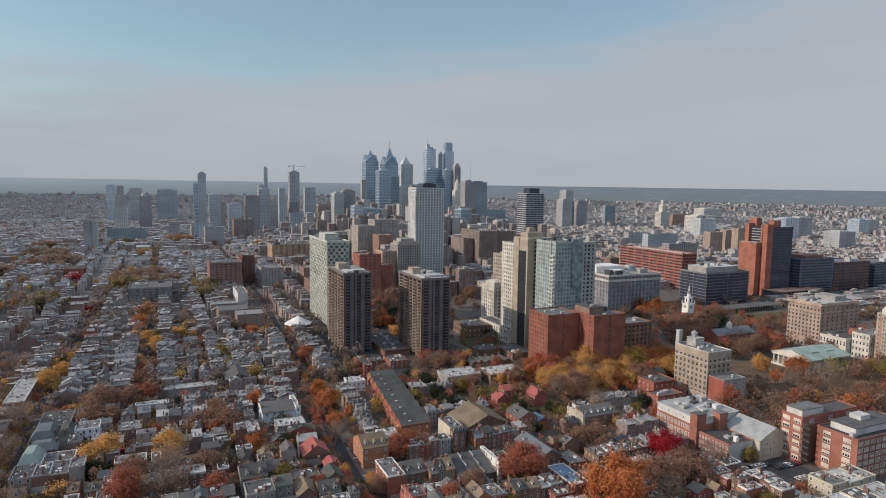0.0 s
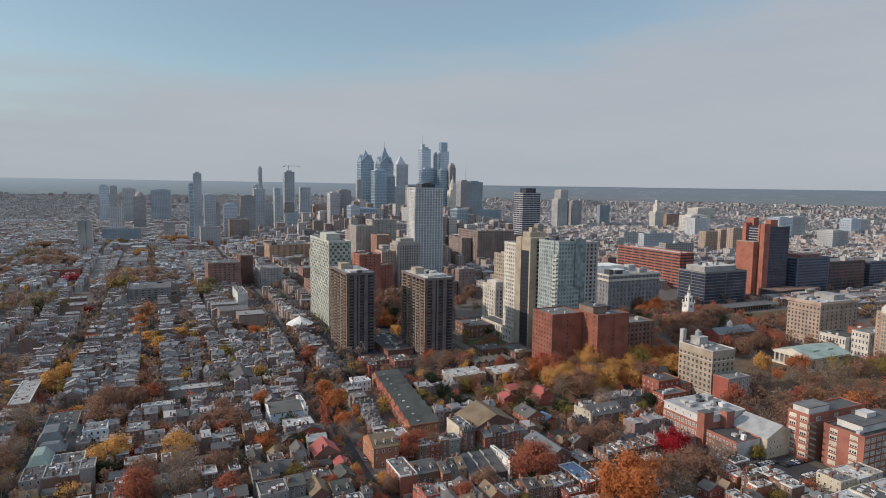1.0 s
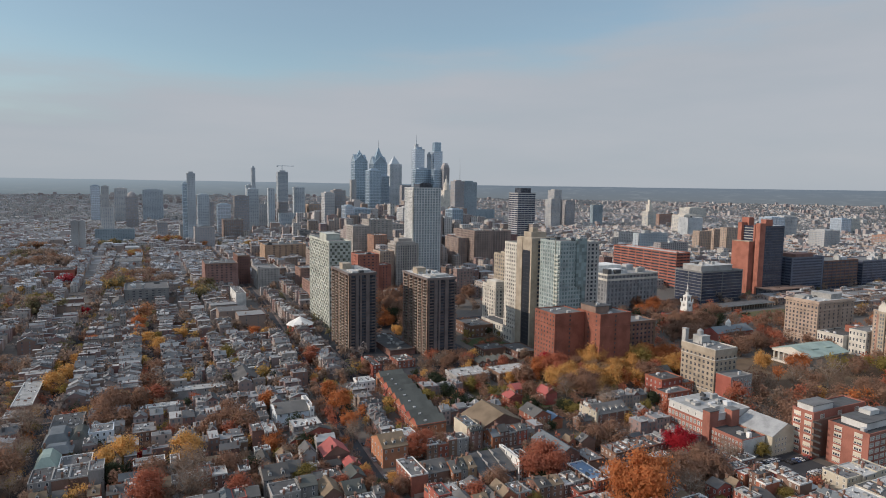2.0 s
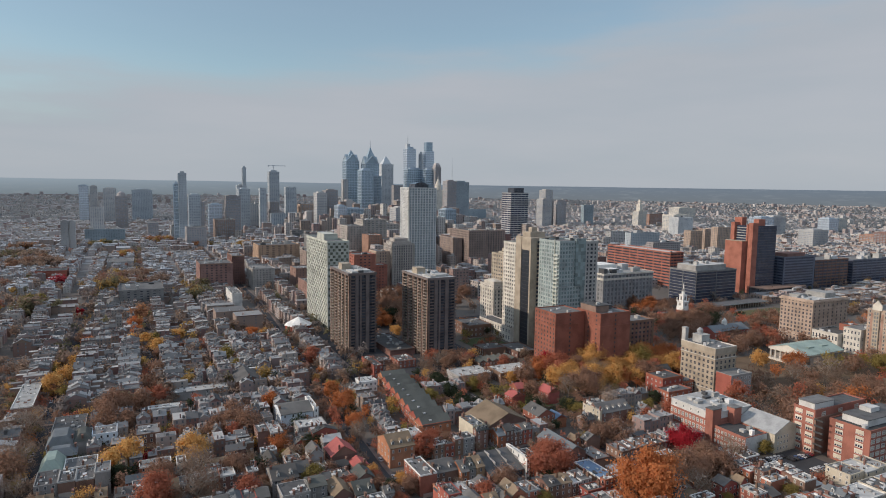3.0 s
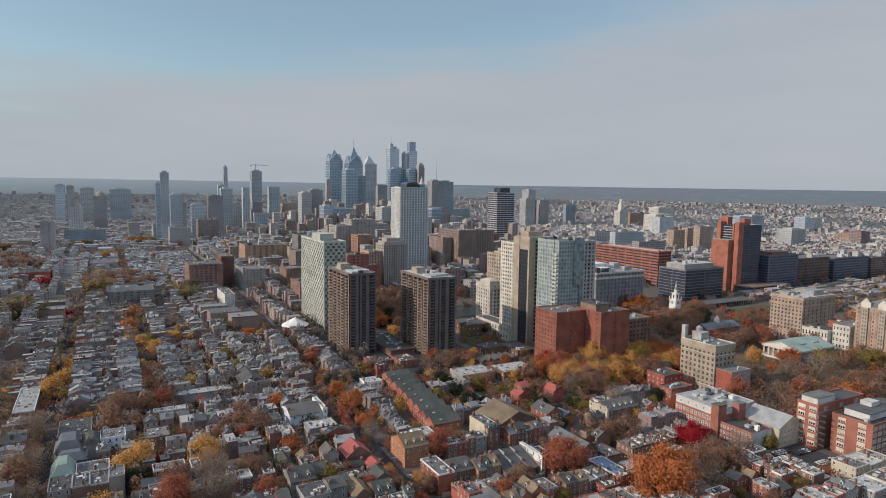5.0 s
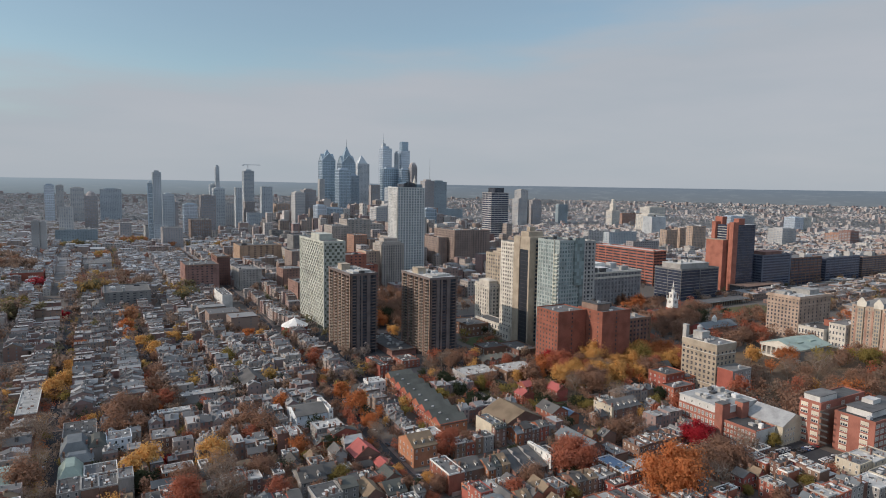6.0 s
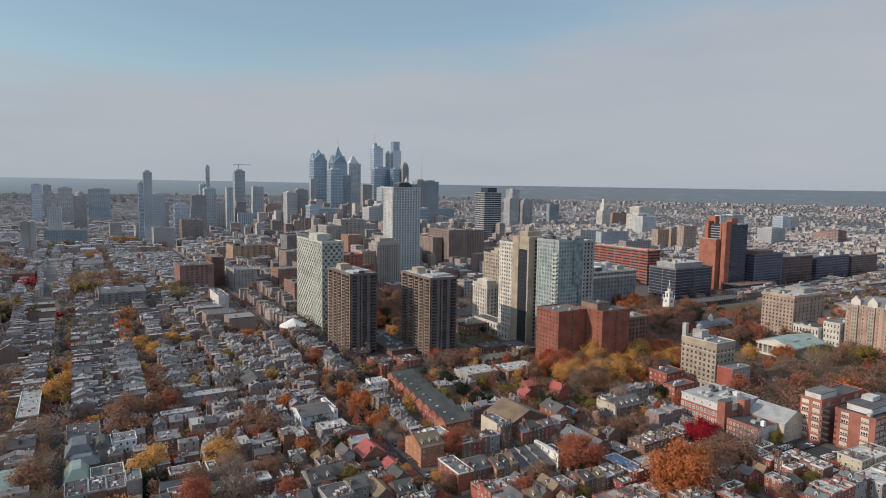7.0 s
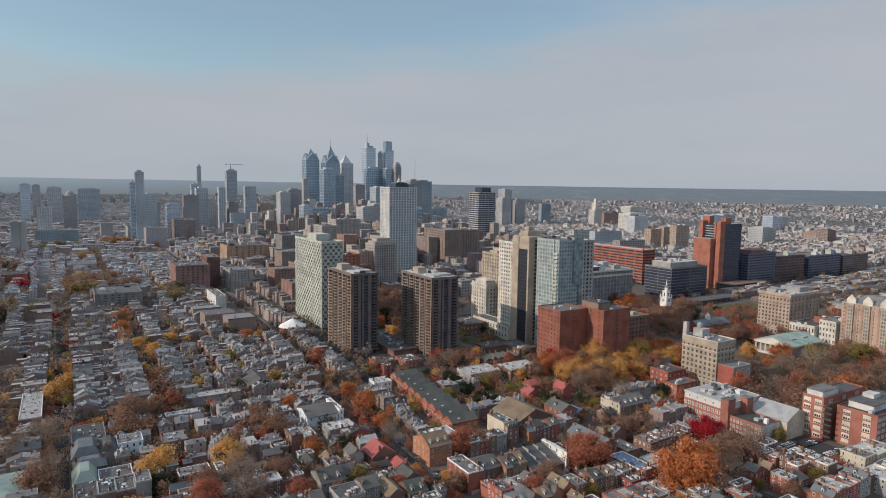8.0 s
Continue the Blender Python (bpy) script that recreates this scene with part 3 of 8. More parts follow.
def build_hills():
    """The wooded hills that close the horizon all round, with haze put into their glow."""
    n, v, f = 360, [], []
    steps = ((4380, 60), (4480, 86), (4600, 112), (4720, 134), (4820, 152), (4860, 160))
    for i in range(n):
        s = 2 * math.pi * i / n
        for k, (r, z) in enumerate(steps):
            wob = 2.5 * noise.noise((math.cos(s) * 9, math.sin(s) * 9, 0.5)) + 1.5 * noise.noise((math.cos(s) * 40, math.sin(s) * 40, k * 0.7))
            v.append((r * math.sin(s), r * math.cos(s), z + wob * k / 5))
    m = len(steps)
    for i in range(n):
        j = (i + 1) % n
        f += [(i * m + k, j * m + k, j * m + k + 1, i * m + k + 1) for k in range(m - 1)]
    me = bpy.data.meshes.new("backdrop")
    me.from_pydata(v, [], f)
    me.polygons.foreach_set("use_smooth", [True] * len(f))
    mat = bpy.data.materials.new("hazy_hills")
    mat.use_nodes = True
    nd, l = mat.node_tree.nodes, mat.node_tree.links
    nd.remove(nd["Principled BSDF"])
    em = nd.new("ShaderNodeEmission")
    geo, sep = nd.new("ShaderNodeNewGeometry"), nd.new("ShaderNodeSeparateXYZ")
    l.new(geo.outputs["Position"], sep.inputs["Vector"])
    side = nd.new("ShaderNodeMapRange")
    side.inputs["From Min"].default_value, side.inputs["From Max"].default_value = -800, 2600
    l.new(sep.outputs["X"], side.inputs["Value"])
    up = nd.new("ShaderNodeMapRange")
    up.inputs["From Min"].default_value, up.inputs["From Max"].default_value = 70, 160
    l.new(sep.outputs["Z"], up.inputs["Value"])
    # emission colours carry the haze: paler upwards and towards -x
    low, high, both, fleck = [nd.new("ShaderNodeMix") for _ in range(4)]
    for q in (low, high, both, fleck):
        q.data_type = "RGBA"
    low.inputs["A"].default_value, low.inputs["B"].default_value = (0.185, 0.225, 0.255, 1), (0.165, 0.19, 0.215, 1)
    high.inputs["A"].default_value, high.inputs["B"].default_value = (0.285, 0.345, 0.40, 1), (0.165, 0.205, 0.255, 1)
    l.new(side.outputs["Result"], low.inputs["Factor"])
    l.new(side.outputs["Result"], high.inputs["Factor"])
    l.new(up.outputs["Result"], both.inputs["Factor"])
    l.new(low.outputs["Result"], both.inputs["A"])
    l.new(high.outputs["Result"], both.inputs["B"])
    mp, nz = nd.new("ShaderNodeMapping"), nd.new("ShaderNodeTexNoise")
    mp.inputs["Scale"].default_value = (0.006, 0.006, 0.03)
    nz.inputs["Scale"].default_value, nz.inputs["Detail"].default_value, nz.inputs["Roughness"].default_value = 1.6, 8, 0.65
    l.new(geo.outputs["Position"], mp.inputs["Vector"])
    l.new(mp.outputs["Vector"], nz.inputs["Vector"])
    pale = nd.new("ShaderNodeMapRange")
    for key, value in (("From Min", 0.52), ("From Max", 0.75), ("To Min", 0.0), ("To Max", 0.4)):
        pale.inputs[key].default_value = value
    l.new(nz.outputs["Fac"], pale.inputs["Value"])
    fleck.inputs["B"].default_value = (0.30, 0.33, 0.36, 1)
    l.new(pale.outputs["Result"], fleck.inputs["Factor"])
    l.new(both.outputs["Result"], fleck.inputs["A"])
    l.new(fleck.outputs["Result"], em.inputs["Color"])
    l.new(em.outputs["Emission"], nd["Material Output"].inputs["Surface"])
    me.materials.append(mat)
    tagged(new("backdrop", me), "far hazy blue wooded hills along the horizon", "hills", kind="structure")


build_ground()
build_hills()
STREETS = []  # x0, y0, x1, y1, half width


def street(pts, half, label, walk_width=2.0):
    """A carriageway of asphalt with a raised brick pavement and kerb on either side."""
    road, pave = Shape(), Shape()
    lift = 0.005 * len(STREETS)
    for (ax, ay), (bx, by) in zip(pts, pts[1:]):
        d = Vector((bx - ax, by - ay, 0)).normalized()
        nrm = Vector((-d.y, d.x, 0))
        a, b = Vector((ax, ay, 0)), Vector((bx, by, 0))
        q = [a - nrm * half, b - nrm * half, b + nrm * half, a + nrm * half]
        road.face([(p.x, p.y, 0.05 + lift) for p in q])
        for s in (-1, 1):
            i0, i1 = s * half, s * (half + walk_width)
            q = [a + nrm * i0, b + nrm * i0, b + nrm * i1, a + nrm * i1]
            pave.slab([(p.x, p.y, 0.02) for p in (q if s > 0 else q[::-1])], 0.14 + lift, 0)
        STREETS.append((ax, ay, bx, by, half + walk_width))
    tagged(new("road", road.mesh("road", ASPHALT)), label, "road", kind="structure")
    tagged(new("pavement", pave.mesh("pavement", PAVING)), "red brick pavement with a raised kerb beside the road", "pavement", kind="structure")


def on_street(x, y, margin=0.0):
    for ax, ay, bx, by, half in STREETS:
        dx, dy = bx - ax, by - ay
        k = max(0.0, min(1.0, ((x - ax) * dx + (y - ay) * dy) / (dx * dx + dy * dy)))
        if math.hypot(x - ax - k * dx, y - ay - k * dy) < half + margin:
            return True
    return False


MAIN = [(81, 200), (84, 298), (92, 443), (98, 532), (102, 610), (107, 690), (112, 800), (119, 1600)]
street(MAIN, 3.2, "narrow asphalt street between brick row houses")
street([(121, 425), (129, 595)], 3.0, "narrow asphalt lane beside the tall brown towers")
street([(-13, 434), (-13, 1500)], 3.4, "narrow tree-lined asphalt street")
street([(-71, 260), (-71, 900)], 3.6, "narrow asphalt street with parked cars")
street([(-150, 380), (-150, 600)], 3.6, "narrow asphalt street")
for yy, xa, xb in ((284, 90, 235), (434, -240, 100), (600, -300, 106), (735, -360, 250), (905, -420, 560), (1060, -480, 560)):
    street([(xa, yy), (xb, yy)], 3.4, "asphalt cross street")
street([(250, 600), (1300, 600)], 7.0, "wide asphalt avenue")
street([(215, 150), (206, 284)], 3.0, "narrow asphalt lane")

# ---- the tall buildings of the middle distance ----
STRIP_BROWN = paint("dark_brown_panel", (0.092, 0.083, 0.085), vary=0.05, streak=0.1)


def brown_tower(x0, x1, y0, y1, h):
    """A brown brick apartment tower with stacks of balconies on its lit side."""
    top = thing("apartment_tower", (x0 + x1) / 2, (y0 + y1) / 2, 0, 0, "brown brick apartment tower with stacked balconies and a pale flat roof", "apartment tower", "pair of brown towers")
    take(x0, x1, y0, y1, 3)
    a, b, c, d = x0 - (x0 + x1) / 2, (x1 - x0) / 2, y0 - (y0 + y1) / 2, (y1 - y0) / 2
    n = 24
    base = 3.5
    fh = (h - base - 1.5) / n
    part("glazing", Shape().box(a + 1.7, b - 0.6, c + 0.7, d - 0.6, 0, h - 1), GLASS_DARK, top)
    # side towards -x: brick piers between balcony stacks
    L = d - c
    cuts = [(0, 0.03, "p"), (0.03, 0.15, "b"), (0.15, 0.17, "p"), (0.17, 0.21, "w"), (0.21, 0.23, "p"), (0.23, 0.35, "b"), (0.35, 0.39, "p"), (0.39, 0.51, "b"), (0.51, 0.53, "p"), (0.53, 0.57, "w"), (0.57, 0.59, "p"), (0.59, 0.71, "b"), (0.71, 0.73, "p"), (0.73, 0.77, "w"), (0.77, 0.79, "p"), (0.79, 0.95, "b"), (0.95, 1.0, "p")]
    for f0, f1, what in cuts:
        u0, u1 = c + L * f0, c + L * f1
        if what == "p":
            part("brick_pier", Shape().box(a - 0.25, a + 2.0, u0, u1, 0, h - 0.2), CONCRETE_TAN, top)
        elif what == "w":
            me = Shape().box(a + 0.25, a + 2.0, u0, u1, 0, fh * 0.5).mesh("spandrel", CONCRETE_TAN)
            for k in range(n):
                part("spandrel", me, None, top, at=(0, 0, base + k * fh - 0.5))
        else:
            slab = Shape().box(a - 1.0, a + 2.0, u0 + 0.1, u1 - 0.1, 0, 0.34)
            slab.box(a - 1.0, a - 0.92, u0 + 0.1, u1 - 0.1, 0.34, 0.95, 1)
            me = slab.mesh("balcony", [LIMESTONE, CONCRETE_DARK])
            for k in range(n):
                part("balcony", me, None, top, at=(0, 0, base + k * fh))
    # side towards -y: brick bays and corner balconies painted dark for shade, recessed strips
    W = b - a
    for f0, f1, what in ((0, 0.03, "p"), (0.03, 0.24, "w"), (0.24, 0.36, "p"), (0.36, 0.41, "w"), (0.41, 0.47, "p"), (0.47, 0.63, "w"), (0.63, 0.76, "p"), (0.76, 0.97, "w"), (0.97, 1.0, "p")):
        u0, u1 = a + W * f0, a + W * f1
        if what == "p":
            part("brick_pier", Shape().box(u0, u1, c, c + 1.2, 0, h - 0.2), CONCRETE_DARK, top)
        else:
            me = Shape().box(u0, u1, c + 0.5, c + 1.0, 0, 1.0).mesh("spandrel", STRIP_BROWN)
            for k in range(n):
                part("spandrel", me, None, top, at=(0, 0, base + k * fh - 0.4))
    me = Shape().box(a + 0.2, a + W * 0.2, c - 1.2, c + 0.4, 0, 0.2).box(a + 0.2, a + W * 0.2, c - 1.2, c - 1.1, 0.2, 1.0, 1).mesh("balcony", [CONCRETE_DARK, CONCRETE_DARK])
    me2 = Shape().box(b - W * 0.17, b + 0.9, c - 1.2, c + 0.4, 0, 0.2).box(b - W * 0.17, b + 0.9, c - 1.2, c - 1.1, 0.2, 1.0, 1).mesh("balcony", [CONCRETE_DARK, CONCRETE_DARK])
    for k in range(n):
        part("balcony", me, None, top, at=(0, 0, base + k * fh))
        part("balcony", me2, None, top, at=(0, 0, base + k * fh))
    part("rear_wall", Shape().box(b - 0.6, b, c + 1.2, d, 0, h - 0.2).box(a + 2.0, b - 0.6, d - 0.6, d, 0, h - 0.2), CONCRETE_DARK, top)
    part("roof_slab", Shape().box(a - 0.5, b + 0.5, c - 0.5, d + 0.5, h - 0.2, h + 0.7).ring(a - 0.7, b + 0.7, c - 0.7, d + 0.7, h - 0.9, h + 1.2, 0.6, 1), [ROOF_PALE, CONCRETE_DARK], top, "pale grey roof slab with a dark brown fascia")
    part("penthouse", Shape().box(a + 3, a + 11, 2, 12, h + 0.7, h + 5.5).box(a + 2.8, a + 11.2, 1.8, 12.2, h + 5.5, h + 5.9), LIMESTONE, top, "tan machine room")
    part("penthouse", Shape().box(a + 10, b - 3, c + 6, c + 16, h + 0.7, h + 2.6).box(a + 4, a + 9, c + 4, c + 20, h + 0.7, h + 2.0), ROOF_PALE, top)
    roof_units(top, a + 2, b - 2, c + 2, d - 2, h + 0.7, 9, int(x0), 1.2)


brown_tower(138, 162, 507, 560, 68.5)
brown_tower(193, 218.5, 468.5, 522, 67)


def lattice_tower(x0, x1, y0, y1, h):
    top = thing("apartment_tower", (x0 + x1) / 2, (y0 + y1) / 2, 0, 0, "white precast apartment slab with a staggered lattice of windows", "apartment tower")
    take(x0, x1, y0, y1, 3)
    a, b, c, d = x0 - (x0 + x1) / 2, (x1 - x0) / 2, y0 - (y0 + y1) / 2, (y1 - y0) / 2
    n, base = 26, 4.0
    fh = (h - base) / n
    part("glazing", Shape().box(a + 0.8, b - 0.8, c + 0.8, d - 0.8, 0, h - 0.4), GLASS_OLIVE, top)
    rows = []
    for odd in (0, 1):
        s = Shape()
        s.ring(a + 0.1, b - 0.1, c + 0.1, d - 0.1, 0, fh * 0.24, 0.8)
        for lo, hi, bays, face in ((c, d, 24, "x"), (a, b, 8, "y")):
            st = (hi - lo) / bays
            for i in range(bays):
                if (i + odd) % 2 == 0:
                    u0, u1 = lo + i * st, lo + (i + 1) * st
                    w = st * 0.02
                    if face == "x":
                        s.box(a, a + 0.75, u0 + w, u1 - w, fh * 0.24, fh)
                    else:
                        s.box(u0 + w, u1 - w, c, c + 0.75, fh * 0.24, fh)
        rows.append(s.mesh("lattice_storey", PRECAST_WHITE))
    for k in range(n):
        part("lattice_storey", rows[k % 2], None, top, at=(0, 0, base + k * fh))
    part("corner_pier", Shape().box(a - 0.15, a + 0.9, c - 0.15, c + 0.9, 0, h), PRECAST_WHITE, top)
    part("corner_pier", Shape().box(b - 0.9, b + 0.15, c - 0.15, c + 0.9, 0, h), PRECAST_WHITE, top)
    part("corner_pier", Shape().box(a - 0.15, a + 0.9, d - 0.9, d + 0.15, 0, h), PRECAST_WHITE, top)
    part("rear_wall", Shape().box(b - 0.8, b, c + 0.9, d, 0, h).box(a + 0.9, b - 0.8, d - 0.8, d, 0, h), PRECAST_WHITE, top)
    part("roof", Shape().box(a, b, c, d, h - 0.3, h + 0.2).ring(a - 0.2, b + 0.2, c - 0.2, d + 0.2, h - 0.6, h + 1.5, 0.6, 1), [ROOF_GREY, PRECAST_WHITE], top)
    part("penthouse", Shape().box(a + 4, b - 4, -14, 12, h + 0.2, h + 6).box(a + 3.8, b - 3.8, -14.2, 12.2, h + 6, h + 6.6), PRECAST_WHITE, top, "white machine room")
    roof_units(top, a + 2, b - 2, 14, d - 2, h + 0.2, 6, 4, 1.5)


lattice_tower(147, 169, 601, 680, 87)

# white tower with a dark glazed penthouse
tall = framed_block("residential_tower", 320, 362, 800, 832, 141, 38, 10, 7, TOWER_WHITE, GLASS_TOWER, "tall white residential tower with a dark glazed crown", "apartment tower", pier=0.36, spandrel=0.34, depth=0.5, units=0, crown=0.6)
me_b = Shape().box(-22.2, -20, -15, 6, 0, 0.3).box(-22.2, -22, -15, 6, 0.3, 1.2).mesh("balcony", TOWER_WHITE)
for k in range(37):
    part("balcony", me_b, None, tall, at=(0, 0, 6 + k * 3.59))
part("crown", Shape().box(-9, 9, -9, 11, 141, 146.5).frustum((-9.6, 9.6, -9.6, 11.6, 146.5), (-4, 4, -9.6, 11.6, 148.5)), GLASS_DARK, tall, "dark glazed penthouse under a low pitched cap")
part("crown", Shape().box(11, 19, -10, 12, 141, 146), GLASS_BLUE, tall)

DECO_STONE = paint("pale_grey_stone", (0.37, 0.335, 0.305), vary=0.05, streak=0.14)
# stepped old tower in front of it
deco = framed_block("office_tower", 281, 314, 766, 795, 66, 18, 10, 9, DECO_STONE, GLASS_DARK, "tan stone office tower with close vertical piers", "office building", pier=0.55, spandrel=0.35, units=3)
part("setback", Shape().box(-14, 13, -11, 12, 66, 70).box(-10, 9, -8, 9, 70, 74), DECO_STONE, deco)
framed_block("office_building", 262, 281, 772, 800, 57, 14, 5, 8, ROSE_STONE, GLASS_DARK, "tan stone office block", "office building", pier=0.6, spandrel=0.5, units=2)

# cream bank tower with its tan flank and dark window strip
STRIP_PANEL = paint("dark_strip_panel", (0.022, 0.026, 0.036), rough=0.45, vary=0.05)
bank = thing("bank_tower", 300, 490, 0, 0, "cream stone tower with a tan flank and dark window strip", "office building")
take(290, 306, 463, 515, 2)
framed_block("bank_tower", 291, 306, 487, 509, 92, 24, 4, 6, WHITE_STONE, GLASS, "", parent=bank, pier=0.5, spandrel=0.5, units=3)
part("flank_wall", Shape().box(-10, 4, -27, -25, 0, 99).box(-10, 4, -12, -3, 0, 99).box(-9.4, 4, -25, -12, 88, 99), LIMESTONE, bank, "smooth tan stone flank")
part("window_strip", Shape().box(-9.3, 4, -25, -12, 0, 88), STRIP_PANEL, bank, "dark recessed glass strip")
me_f = Shape().box(-9.5, -9.2, -25, -12, 0, 0.5).mesh("mullion", DARK_METAL)
for k in range(24):
    part("mullion", me_f, None, bank, at=(0, 0, 4 + 3.5 * k))
part("grey_wing", Shape().box(4, 16, -26.4, -3, 0, 99), CONCRETE_GREY, bank)
me_w = pane_mesh(2.6, 2.6, CONCRETE_GREY, GLASS_DARK, False)
for k in range(25):
    for i in range(2):
        set_window(bank, me_w, "-y", -2 + 4.4 * i, 5 + 3.72 * k, 0, 0, -27, 0)
part("roof", Shape().box(-9, 15, -26, -4, 99, 99.6).box(-6, 10, -20, -8, 99.6, 104).box(-2, 4, -16, -11, 104, 108), [LIMESTONE], bank, "stepped stone penthouse")
# ornate old bank beside it
old = framed_block("bank_building", 305, 326, 548, 575, 43, 10, 5, 6, WHITE_STONE, GLASS, "cream classical bank building with a domed attic", "bank", pier=0.5, spandrel=0.4, units=2)
part("cornice", Shape().ring(-11.6, 11.6, -14.6, 14.6, 40, 41.2, 1.4), WHITE_STONE, old)
part("attic", Shape().box(-8, 4, -9, 10, 43, 46.5).hip(-8, 4, -9, 10, 46.5, 1.5, 0, 0.4, 0.4), WHITE_STONE, old)
mid = framed_block("office_building", 318, 345, 540, 575, 74, 18, 7, 8, LIMESTONE, GLASS, "tan stone office tower with a stepped garden roof", "office building", pier=0.45, spandrel=0.5, units=6)
part("penthouse", Shape().box(-8, 8, -8, 6, 74, 80).box(-11, -8, -6, 8, 74, 77), LIMESTONE, mid)
low = windowed_block("bank_annex", 288, 303, 489, 546, 13, WHITE_STONE, "low cream stone annex with tall windows", "bank", 2, {"-x": 12}, 2.2, 3.6, 2.0, units=4)
windowed_block("annex", 262, 286, 520, 552, 11, BRICK_BROWN, "low brown brick annex with a dark flat roof", "building", 2, {"-x": 6, "-y": 5}, 1.6, 2.0, roof=ROOF_DARK, units=5)

# glass tower
gt = framed_block("glass_tower", 297, 324, 431, 460, 98, 27, 9, 8, PALE_FRAME, GLASS_GREEN, "pale grey-green apartment tower with stacked white balconies", "apartment tower", pier=0.32, spandrel=0.38, depth=0.35, units=4)
me_b = Shape().box(-1.6, 0, 0, 5.6, 0, 0.3).box(-1.6, -1.5, 0, 5.6, 0.3, 1.5).box(-1.5, 0, 0, 0.1, 0.3, 1.5).box(-1.5, 0, 5.5, 5.6, 0.3, 1.5).mesh("balcony", PRECAST_WHITE)
for k in range(24):
    part("balcony", me_b, None, gt, at=(-13.5, -13.9, 8 + 3.4 * k))
part("glass_bay", Shape().box(9.4, 13.4, -15.0, -14.4, 6, 60), GLASS_GREEN, gt)
part("fin", Shape().box(-14.2, -13.4, -8.2, -7.6, 4, 100), PRECAST_WHITE, gt)
part("glass_bay", Shape().box(3, 13.4, -15.6, -14.4, 60, 101), GLASS_GREEN, gt)
framed_block("stone_wing", 324.5, 338, 431, 462, 97, 26, 3, 7, CONCRETE_GREY, GLASS_DARK, "grey stone wing of the glass tower", "apartment tower", pier=0.42, spandrel=0.4, units=2)

# red brick twin blocks
r1 = windowed_block("brick_apartment_block", 267, 295.4, 394, 421, 46, BRICK_ORANGE, "plain red brick apartment block with small square windows", "apartment block", 13, {"-x": 7, "-y": 1}, 1.35, 1.75, 2.0, GLASS_DARK, BRICK_BROWN, ROOF_GREY, 3, 0.9)
r2 = windowed_block("brick_apartment_block", 296, 326, 376, 404, 47, BRICK_ORANGE, "plain red brick apartment block with a tan penthouse", "apartment block", 13, {"-x": 3, "-y": 1}, 1.35, 1.75, 2.0, GLASS_DARK, BRICK_BROWN, ROOF_GREY, 5, 0.9)
part("penthouse", Shape().box(-15.1, -2, -8, 10, 47.2, 52.4), CONCRETE_TAN, r2, "tan penthouse")
part("penthouse_roof", Shape().box(-15.3, -1.8, -8.2, 10.2, 52.4, 53), ROOF_DARK, r2, "dark flat penthouse roof")
roof_units(r2, -13, -4, -6, 8, 53, 5, 4)
part("penthouse", Shape().box(0, 10, 2, 12, 47.2, 50.5), DARK_METAL, r2)
framed_block("office_building", 334, 368, 392, 416, 34, 8, 8, 6, BRICK_BROWN, GLASS_DARK, "dark brick office block", "office building", pier=0.5, spandrel=0.5, units=3)

# stone hotel block with a turret
bk = windowed_block("stone_apartment_house", 332, 353, 300, 329.5, 34.5, TAN_STONE, "tan stone apartment house with a white top storey", "apartment house", 9, {"-x": 8, "-y": 5}, 2.0, 2.2, 1.4, glass=GLASS_DARK, units=8, cornice=WHITE_STONE, trim=TAN_STONE)
part("top_storey", Shape().ring(-10.75, 10.75, -15, 15, 31.2, 34.9, 0.5), LIMESTONE, bk)
part("turret", Shape().box(-10.6, -7.6, 11.6, 14.8, 34.5, 44).box(-10.8, -7.4, 11.4, 15, 44, 44.6), CONCRETE_GREY, bk, "grey stone corner turret")
part("roof_house", Shape().box(-5, 3, 2, 10, 34.5, 40).box(-5.2, 3.2, 1.8, 10.2, 40, 40.4), CONCRETE_GREY, bk)
part("water_tank", Shape().tube(0, 8, 40.4, 43, 2.2, 2.2, 12).tube(0, 8, 43, 44.6, 2.2, 0.3, 12), UNIT, bk, "pale metal roof tank")
bw = windowed_block("brick_office", 333, 353, 287, 299.3, 19, STUCCO_GREY, "grey office wing with a blank red brick end wall", "office building", 5, {"-y": 5}, 1.6, 1.9, units=1)
part("end_wall", Shape().box(-10.15, -9.9, -6.15, 6.1, 0, 19.5), BRICK, bw, "blank red brick end wall")
ch = thing("chapel", 325, 341, 0, 0, "small pale stone chapel with an arched gable window", "chapel")
take(318, 332, 335, 347, 1)
part("wall", Shape().box(-6, 6, -6, 6, 0, 9), STUCCO_GREY, ch)
part("roof", Shape().gable(-6, 6, -6, 6, 9, 5, "x", 0, 1), [SHINGLE, WHITE_STONE], ch)
part("window", Shape().box(-6.2, -5.9, -2.0, 2.0, 3, 8), GLASS_DARK, ch)
for x0, x1, y0, y1, h in ((303, 322, 318, 334, 12), (290, 311, 300, 311, 9.5), (322, 331, 316, 333, 8)):
    windowed_block("brick_house", x0, x1, y0, y1, h, BRICK, "red brick house with white sash windows", "house", 3, {"-x": 4, "-y": 4}, 1.0, 1.7, 1.2, roof=ROOF_DARK, units=3)

